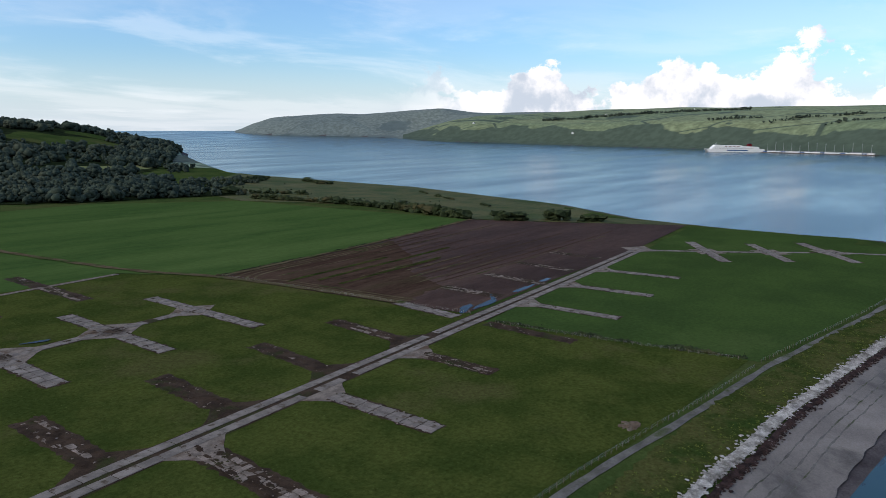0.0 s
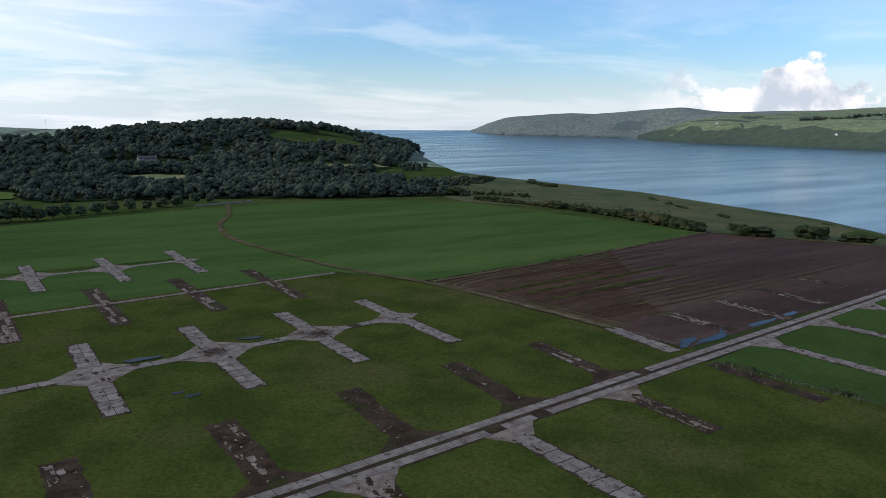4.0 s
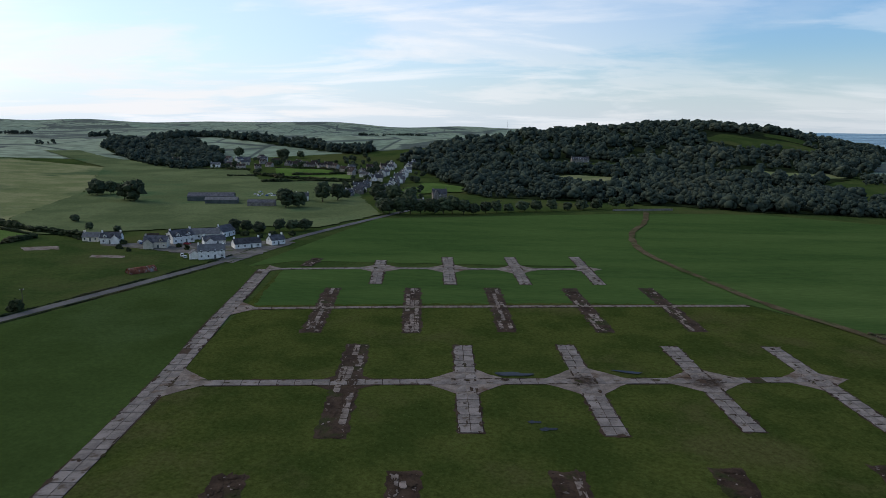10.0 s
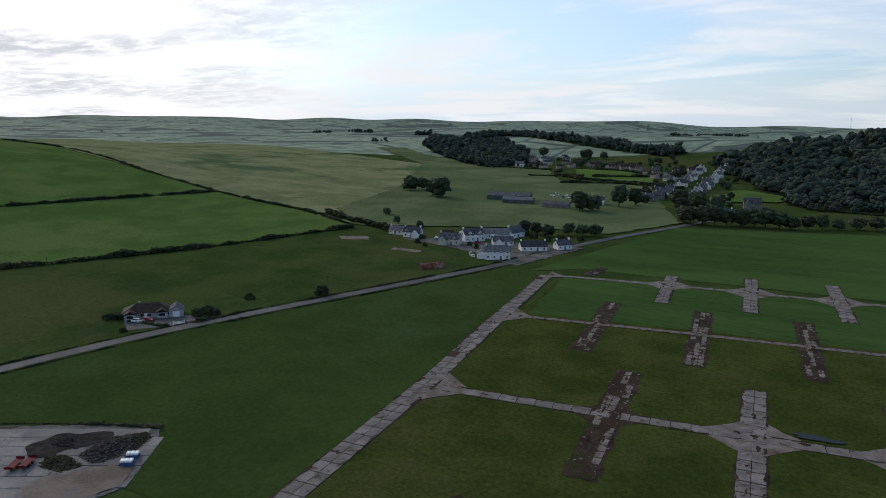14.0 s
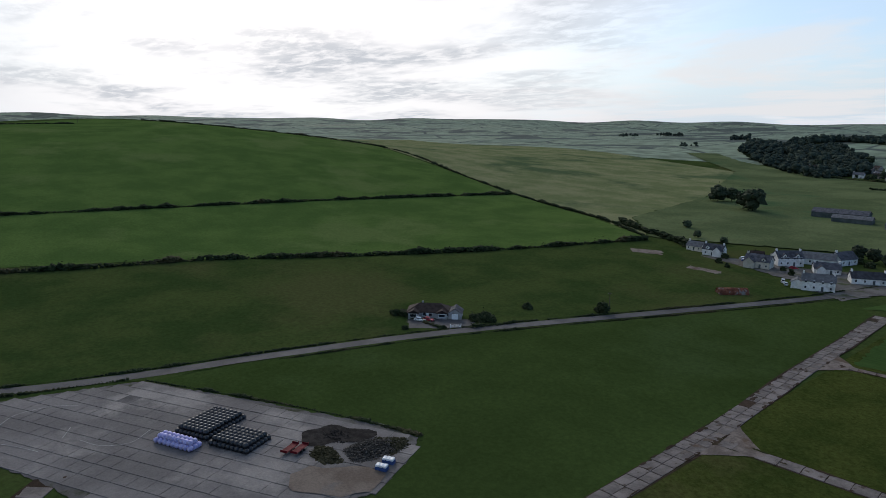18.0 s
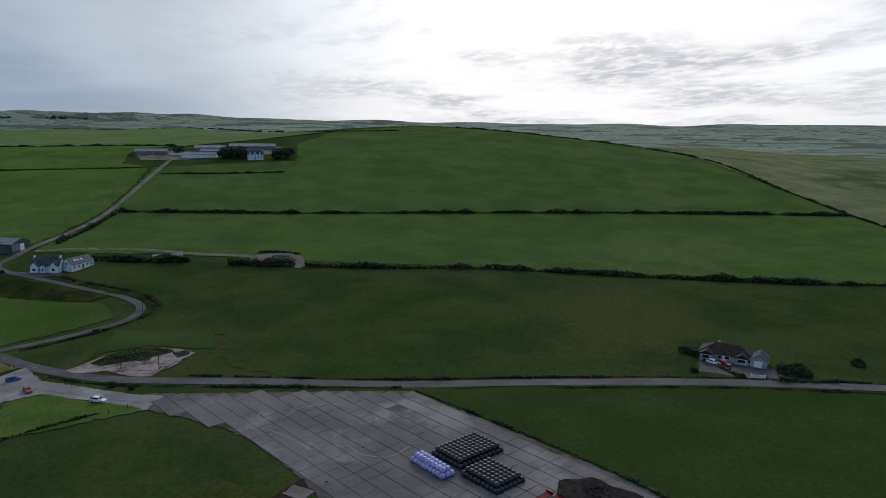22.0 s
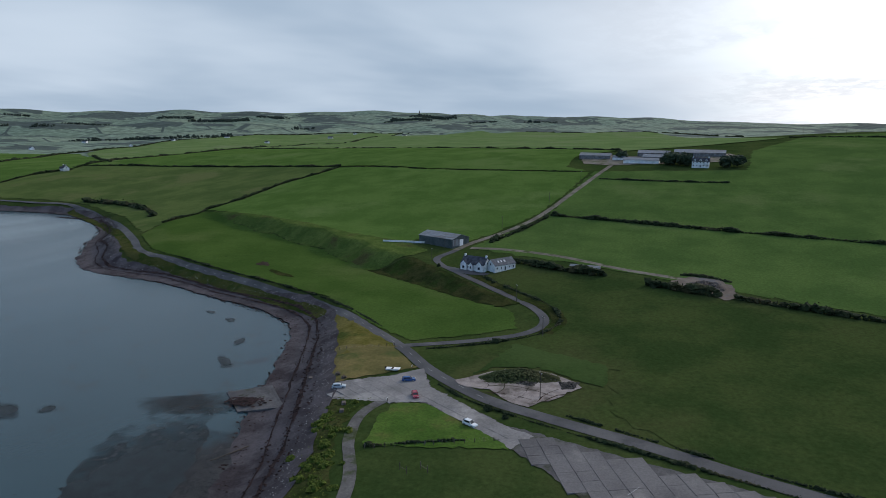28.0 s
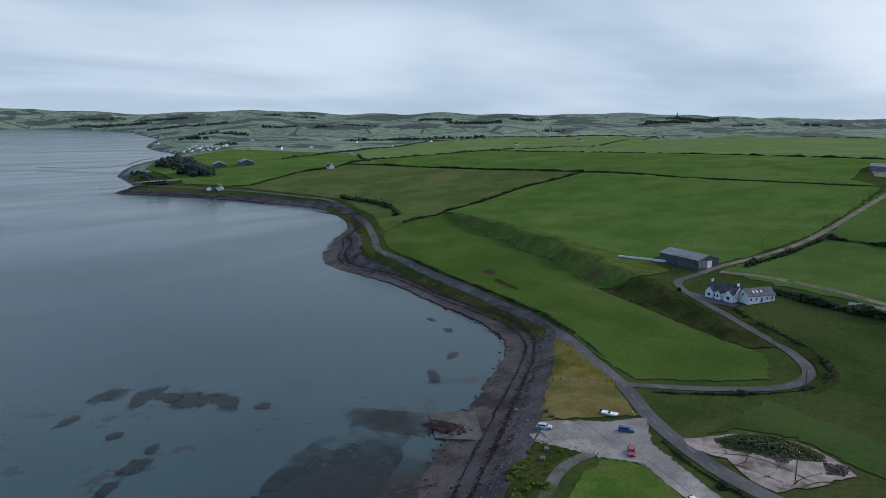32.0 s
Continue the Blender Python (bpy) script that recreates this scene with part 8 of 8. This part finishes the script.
for i in range(13):
    x, y = 2446 - i * 6.2, 500 - i * 25
    ml = empty("lamp_mast", "tall grey floodlight mast on the quay", "mast", "floodlight masts")
    ml.matrix_basis = pose(x, y, SEA + 2.3, 0, 0, 37)
    part("shaft", np_mesh("shaft", *tube([(0, 0, 0), (0, 0, 24 + (i * 7) % 9)], [0.5, 0.25], 6), M["steel"]), ml)
    part("lamp_head", box("lamp_head", -1.2, 1.2, -0.5, 0.5, 23.6 + (i * 7) % 9, 24.6 + (i * 7) % 9, "steel"), ml)
for i in range(9):
    x, y = 2445 - i * 8.8, 488 - i * 35
    sh = empty("port_shed", "low white port building on the quay", "shed", "port buildings")
    sh.matrix_basis = pose(x, y, SEA + 2.3, 0, 0, 76)
    part("wall", gable_body("wall", 22 + (i * 5) % 14, 9, 4.0, 1.6, "white_wall", 0), sh)
    for s in (-1, 1):
        part("roof", roof_slope("roof", 22 + (i * 5) % 14, 9, 4.0, 1.6, s, "sheet_roof"), sh)
for i in range(22):
    x, y = 2440 - i * 4.0 - (i % 3) * 3, 505 - i * 14.5
    lt = empty("lorry_trailer", "white lorry trailer parked on the quay", "trailer", "parked lorry trailers")
    lt.matrix_basis = pose(x - 6, y, SEA + 2.3, 0, 0, 70 + (i * 37) % 40)
    part("body", box("body", -6.5, 6.5, -1.25, 1.25, 1.1, 3.9, "white_paint" if i % 4 else "car_blue", 0.05), lt)
    for px in (-4.6, -3.3, 4.2):
        part("axle", box("axle", px - 0.5, px + 0.5, -1.2, 1.2, 0.0, 1.1, "black", 0.1), lt)
for az, r in ((-64, 3400), (-66.5, 3900), (-73, 4300), (-56, 3900)):
    x, y = -30 - r * math.sin(radians(az)), r * math.cos(radians(az))
    house(x, y, 20, 18, 10, 5, 3.5, "distant white farmhouse on the far shore", "white_wall", "slate", 0, 2, group="distant farms", lights=False)
# stone pier and spit round the bay, and an old timber in the shallows
setting("pier", ribbon_mesh("pier", [(-752, -1227), (-702, -1189), (-660, -1178), (-632, -1181), (-602, -1233), (-570, -1290)], 12, M["flare"], 7.5, 20, 1.5, 3), "long low stone pier in the bay", "pier")
log = new("driftwood", np_mesh("driftwood", *tube([(0, 0, 0), (0.1, 0, 12)], [0.22, 0.12], 7), M["pole"]))
log.matrix_basis = pose(-206, -52, h1(-206, -52) + 0.3, 88, 0, 70)
tagged(log, "grey stranded timber on the foreshore", "driftwood")

# ---- last small things ----
M["mud"] = material("mud_wash", (0.085, 0.062, 0.047), (0.125, 0.095, 0.075), 0.3, 1.8, third=(0.14, 0.125, 0.105), third_scale=0.2, grain=0.3)
setting("field_25", patch_mesh("field_25", [(-76, 274), (-14, 282), (57, 289), (134, 291.8), (80, 362.5), (74, 362), (38, 357), (3, 355), (-34, 352), (-80, 345)], M["field_grass"], 0.04, 25, 0.5), "green grass between the far stands", "field")
setting("field_26", patch_mesh("field_26", [(-245, 420), (-130, 470), (-85, 470), (-48, 540), (-75, 640), (-100, 780), (-210, 800), (-260, 930), (-400, 1000), (-520, 1080), (-600, 1160), (-640, 1130), (-450, 930), (-330, 640), (-300, 480)], M["olive_pasture"], 0.4, 20, 1.0), "olive rough pasture below the village", "field")
for _n, (_x, _y, _w) in enumerate([(-187.8, 212, 5), (-185, 213.5, 5), (-183, 216, 4.5), (-187, 217, 5)]):
    bush(_x, _y, 2.6, _w, "dark garden bush round the bungalow", "hedge", "bungalow garden bushes")
for _n, (_x, _y, _w) in enumerate([(-172, 376, 3), (-180, 383, 4), (-143, 384, 3), (-150, 391, 3), (-184, 396, 4), (-126, 388, 3), (-121, 408, 4), (-160, 418, 4), (-176, 416, 5), (-200, 414, 5), (-214, 410, 6), (-104, 424, 5), (-114, 428, 5), (-124, 434, 6), (-132, 440, 6), (-108, 438, 6), (-96, 440, 5)]):
    bush(_x, _y, 2.4 + _n % 3 * 0.5, _w, "dark garden bush between the cottages", "hedge", "cottage garden bushes")
VANS = [(-175, 651), (-169, 638), (-169, 652), (-162, 639), (-163, 656), (-157, 643), (-176, 670)]
for _n, (_x, _y) in enumerate(VANS):
    car(_x, _y, 20 + _n * 37, ("car_white", "car_white", "car_silver", "car_blue")[_n % 4], "parked van in the stockyard" if _n % 2 else "parked car in the stockyard", 2.0 if _n % 2 else 1.5, 0.3)

M["soft_wash"] = material("soil_wash", (0.040, 0.028, 0.020), (0.075, 0.055, 0.042), 0.3, 1.8, grain=0.3)
soften("soft_wash", 0.25, 0.66, 0.85, 0.8)
for x, y, r in ((42, 199, 2.6), (79.3, 201.4, 3.0)):
    setting("stain_%d" % (3 if x < 50 else 4), patch_mesh("stain", blob_ring(x, y, r * 3.0, r * 2.3, 10, int(x)), M["soft_wash"], 0.20, 20), "brown soil washed over the concrete", "stain")
    setting("stain_%d" % (5 if x < 50 else 6), patch_mesh("stain", blob_ring(x - 0.6, y, r * 0.55, r * 0.4, 10, int(x) + 1), M["soil"], 0.215, 20), "dark wet soil patch on the concrete", "stain")
heap("soil_heap", [(116.5, 26.5), (120, 25.4), (123.5, 27), (121, 30), (117.5, 29.8)], 160, 0.4, "mud", "small brown soil heap in the grass", 21, 0.5)
setting("field_23", ribbon_mesh("field_23", [(-318, -94), (-326, -101), (-346, -146), (-367, -202), (-378, -232), (-391, -267), (-427, -310), (-502, -402), (-560, -502)], 6.5, M["shore_grass"], 0.38, 2, 0.4, 4), "yellow-green verge between road and shingle", "verge")
setting("bare_patch", patch_mesh("bare_patch", blob_ring(-393, -173, 6, 3, 30, 5), M["soil"], 0.24, 6), "bare brown patch in pasture", "soil")
setting("bare_patch_2", patch_mesh("bare_patch_2", blob_ring(-217, -10, 2.2, 1.6, 30, 6), M["dry_lawn"], 0.1, 6), "dry brown patch in rough grass", "soil")
setting("field_24", patch_mesh("field_24", blob_ring(-375, -150, 10, 3, 65, 8), M["bracken"], 0.26, 6), "dark bracken patch on the bank", "bracken")


def goal_posts(x, y, turn):
    ob = empty("post_frame", "bare wooden post frame standing in the grass", "posts", "wooden post frames")
    ob.matrix_basis = pose(x, y, h1(x, y), 0, 0, turn)
    for s in (-1.3, 1.3):
        part("post", box("post", s - 0.06, s + 0.06, -0.06, 0.06, -0.3, 1.9, "post"), ob)
    part("rail", box("rail", -1.36, 1.36, -0.05, 0.05, 0.9, 1.0, "post"), ob)


goal_posts(-195, -1, 60)
goal_posts(-197, 3.5, 60)


def tower():
    ob = empty("monument_tower", "distant stone monument tower on a hilltop", "tower")
    x, y = -3975, -1501
    ob.matrix_basis = pose(x, y, h1(x, y) - 3)
    part("shaft", np_mesh("shaft", *tube([(0, 0, 0), (0, 0, 12), (0, 0, 12.2), (0, 0, 24)], [6, 5, 4, 3.2], 8), M["stone_wall"]), ob)
    part("cap", np_mesh("cap", *tube([(0, 0, 23.8), (0, 0, 24.6), (0, 0, 29)], [4.0, 4.0, 0.4], 8), M["stone_wall"]), ob)


def radio_mast():
    ob = empty("radio_mast", "thin lattice radio mast on the far hills", "mast")
    x, y = 372, 4180
    ob.matrix_basis = pose(x, y, h1(x, y) - 2)
    for a in range(3):
        c, s = math.cos(a * 2.1), math.sin(a * 2.1)
        part("leg", np_mesh("leg", *tube([(c * 2.2, s * 2.2, 0), (c * 0.9, s * 0.9, 80)], [0.22, 0.16], 5), M["steel"]), ob)
    for k in range(7):
        part("brace", box("brace", -2.0 + 0.15 * k, 2.0 - 0.15 * k, -0.3, 0.3, 8 + 11 * k, 8.8 + 11 * k, "steel"), ob)


tower()
radio_mast()


# ---- loose stones and weed along the tide line ----
def scatter_along(name, pts, count, spread, sizes, mat, label, seed, flat=0.35, lift_=0.38):
    rng = np.random.default_rng(seed)
    line = smooth_line(pts, 0.5)
    q = line[rng.integers(0, len(line), count)] + rng.normal(0, spread, (count, 2))
    z = height(q[:, 0], q[:, 1]) + off_at(q[:, 0], q[:, 1]) + lift_
    v, f = clumps(np.c_[q, z], rng.uniform(*sizes, count), rng, flat, 0.35)
    tagged(new(name, np_mesh(name, v, f, M[mat])), label, "shore litter", kind="stuff")


TIDE = [(-120, -8), (-90, -1), (-60, 3), (20, 4), (93, 4.5), (122, 1.8), (164, -3), (258, -18), (310, -26), (440, -38)]
scatter_along("shore_stones", TIDE, 9000, 0.95, (0.12, 0.5), "pebbles", "pale stones heaped along the beach top", 81)
scatter_along("stranded_weed", [(x, y - 3.2) for x, y in TIDE], 5000, 0.6, (0.15, 0.5), "weed", "dark stranded seaweed along the beach", 82, 0.35, 0.46)
for _n, (_share, _count, _spread) in enumerate(((0.40, 900, 0.5), (0.60, 3200, 0.8), (0.74, 700, 0.5))):
    scatter_along("stranded_weed", strand(_share), _count, _spread, (0.1, 0.42), "weed", "dark stranded seaweed along the shingle", 83 + 10 * _n, 0.35, 0.42)
scatter_along("beach_stones", strand(0.84), 3000, 1.6, (0.06, 0.2), "pebbles", "grey stones at the top of the shingle", 85, 0.4, 0.36)

scatter_along("foreshore_stones", strand(0.10), 4200, 1.9, (0.15, 0.6), "weed", "dark weedy stones on the foreshore", 84, 0.35, 0.16)
for n, shift in enumerate((-7.5, -10.5, -13)):
    setting("sand_line_%d" % (n + 1), ribbon_mesh("sand_line", [(x, y + shift) for x, y in TIDE], 0.35, M["path_grey"], 0.30, 1.0, 0.10), "pale tide line on the sand", "beach")
# ---- fields round the bay ----
for n, (mat, ring, label) in enumerate([
        ("bright_ley", [(-545, -760), (-568, -700), (-587, -680), (-641, -692), (-682, -698), (-726, -682), (-753, -686), (-784, -674), (-846, -755), (-1000, -930), (-1200, -1170), (-1020, -1380), (-760, -1230), (-650, -1060), (-590, -880)], "green pasture behind the shore of the bay"),
        ("bright_ley", [(-729, -300), (-684, -180), (-681, -105), (-679, -30), (-700, -52), (-765, -56), (-829, -20), (-858, -73), (-890, -197), (-942, -339), (-1013, -492), (-1180, -753), (-1037, -736), (-882, -699), (-784, -674), (-755, -686), (-773, -615), (-778, -519), (-770, -426)], "green ley on the slope above the bay"),
        ("hazed_ley", [(-827, -10), (-856, -71), (-888, -195), (-940, -337), (-1011, -490), (-1180, -749), (-1556, -836), (-1608, -740), (-2339, -948), (-2600, -700), (-2219, -447), (-1930, -66), (-1500, 60), (-1100, 100), (-1000, 160)], "broad green field on the hilltop"),
        ("hazed_ley", [(-848, -757), (-1224, -1178), (-1353, -1251), (-1731, -1438), (-2012, -1480), (-2351, -1523), (-2927, -1137), (-2339, -952), (-1608, -744), (-1556, -840), (-1180, -753), (-1037, -736), (-882, -699), (-786, -674)], "wide dull-green field beyond the bay")]):
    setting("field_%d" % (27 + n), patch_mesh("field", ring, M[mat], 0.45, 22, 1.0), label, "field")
hedge([(-214, 193), (-205, 195.5), (-196, 195.5), (-188, 196)], 1.3, 1.8, "clipped dark garden hedge before the bungalow", 0.0, seed=431)
hedge([(-182, 206), (-178, 214), (-176, 221)], 1.3, 1.8, "clipped dark garden hedge before the bungalow", 0.0, seed=432)
bush(-212.5, 193, 2.6, 3.4, "dark round garden bush at the bungalow corner")
setting("pier_2", ribbon_mesh("pier_2", [(-468, -823), (-485, -813), (-522, -790), (-545, -770)], 9, M["stone_wall"], 4.4, 8, 0.3, 2), "short dark stone jetty in the bay", "pier")
woodland("scrub", [(-591, -1021), (-540, -890), (-515, -800), (-530, -770), (-560, -850), (-620, -1010)], 7, 5, "dark low scrub on the small headland", 91)


def gate(x, y, turn, label):
    ob = empty("gate", label, "gate")
    ob.matrix_basis = pose(x, y, h1(x, y) + 0.1, 0, 0, turn)
    for s_ in (-2.0, 2.0):
        part("post", box("post", s_ - 0.12, s_ + 0.12, -0.12, 0.12, -0.2, 1.4, "white_paint", 0.02), ob)
    for k in range(4):
        part("bar", box("bar", -1.85, 1.85, -0.03, 0.03, 0.25 + 0.26 * k, 0.33 + 0.26 * k, "white_paint"), ob)


gate(-185.5, 200.5, 62, "white barred gate at the bungalow drive")


def low_sheet(name, ring, level, mat, label, category, step=3.0, rough=0.6, seed=5):
    """A level sheet just over the still water, with a ragged outline."""
    ring = smooth_line([*ring, ring[0]], step)[:-1]
    ring = ring + np.random.default_rng(seed).normal(0, rough, ring.shape)
    bm = bmesh.new()
    f = bm.faces.new([bm.verts.new((float(x), float(y), SEA + level)) for x, y in ring])
    f.normal_update()
    if f.normal.z < 0:
        f.normal_flip()
    bmesh.ops.triangulate(bm, faces=bm.faces[:])
    setting(name, bm_mesh(name, bm, M[mat]), label, category)


M["weed_bed"] = material("sunken_weed", (0.003, 0.006, 0.008), (0.010, 0.018, 0.020), 0.25, 0.9, 0.35, 0.2, grain=0.4, spec=0.18)
soften("weed_bed", 0.46, 0.80, 0.9, 0.2)
M["sunk_mud"] = material("sunken_mud", (0.016, 0.015, 0.015), (0.036, 0.032, 0.031), 0.15, 1.2, 0.5, 0.2, grain=0.4, spec=0.2)
soften("sunk_mud", 0.45, 0.72, 0.85, 0.12)
low_sheet("foreshore", [(-236, -68), (-228, -52), (-212, -40), (-190, -30), (-150, -22), (-146, -40), (-168, -51), (-188, -58), (-203, -66), (-216, -74), (-226, -78)], 0.09, "sunk_mud", "dark wet mud and weed at low water", "foreshore")
low_sheet("weed_bed_1", [(-228, -80), (-214, -72), (-188, -56), (-150, -38), (-130, -36), (-140, -58), (-160, -74), (-184, -88), (-206, -96), (-220, -94)], 0.05, "weed_bed", "dark weed seen through shallow water", "weed bed", 3.0, 0.8, 6)
for _n, (_x, _y, _rx, _ry, _turn) in enumerate([(-178, -171, 9, 4, 30), (-186, -162, 11, 4, 40), (-194, -148, 10, 6, 60), (-200, -138, 9, 5, 65), (-206, -126, 4, 2.4, 60), (-190, -155, 5, 5, 0), (-160, -160, 6, 2, 20), (-165, -140, 4, 2, 50), (-160, -118, 8, 3, 35), (-150, -112, 6, 2.4, 35), (-168, -124, 4, 1.6, 45), (-262, -102, 8, 2.5, 40), (-285, -112, 6, 1.8, 30), (-310, -135, 5, 1.6, 60), (-318, -152, 4, 1.4, 60), (-128, -140, 7, 3, 20)]):
    low_sheet("weed_bed_%d" % (_n + 2), blob_ring(_x, _y, _rx, _ry, _turn, 300 + _n, 16), 0.06 + 0.006 * _n, "weed_bed", "dark patch of weed under still water", "weed bed", 1.5, 0.32, 20 + _n)
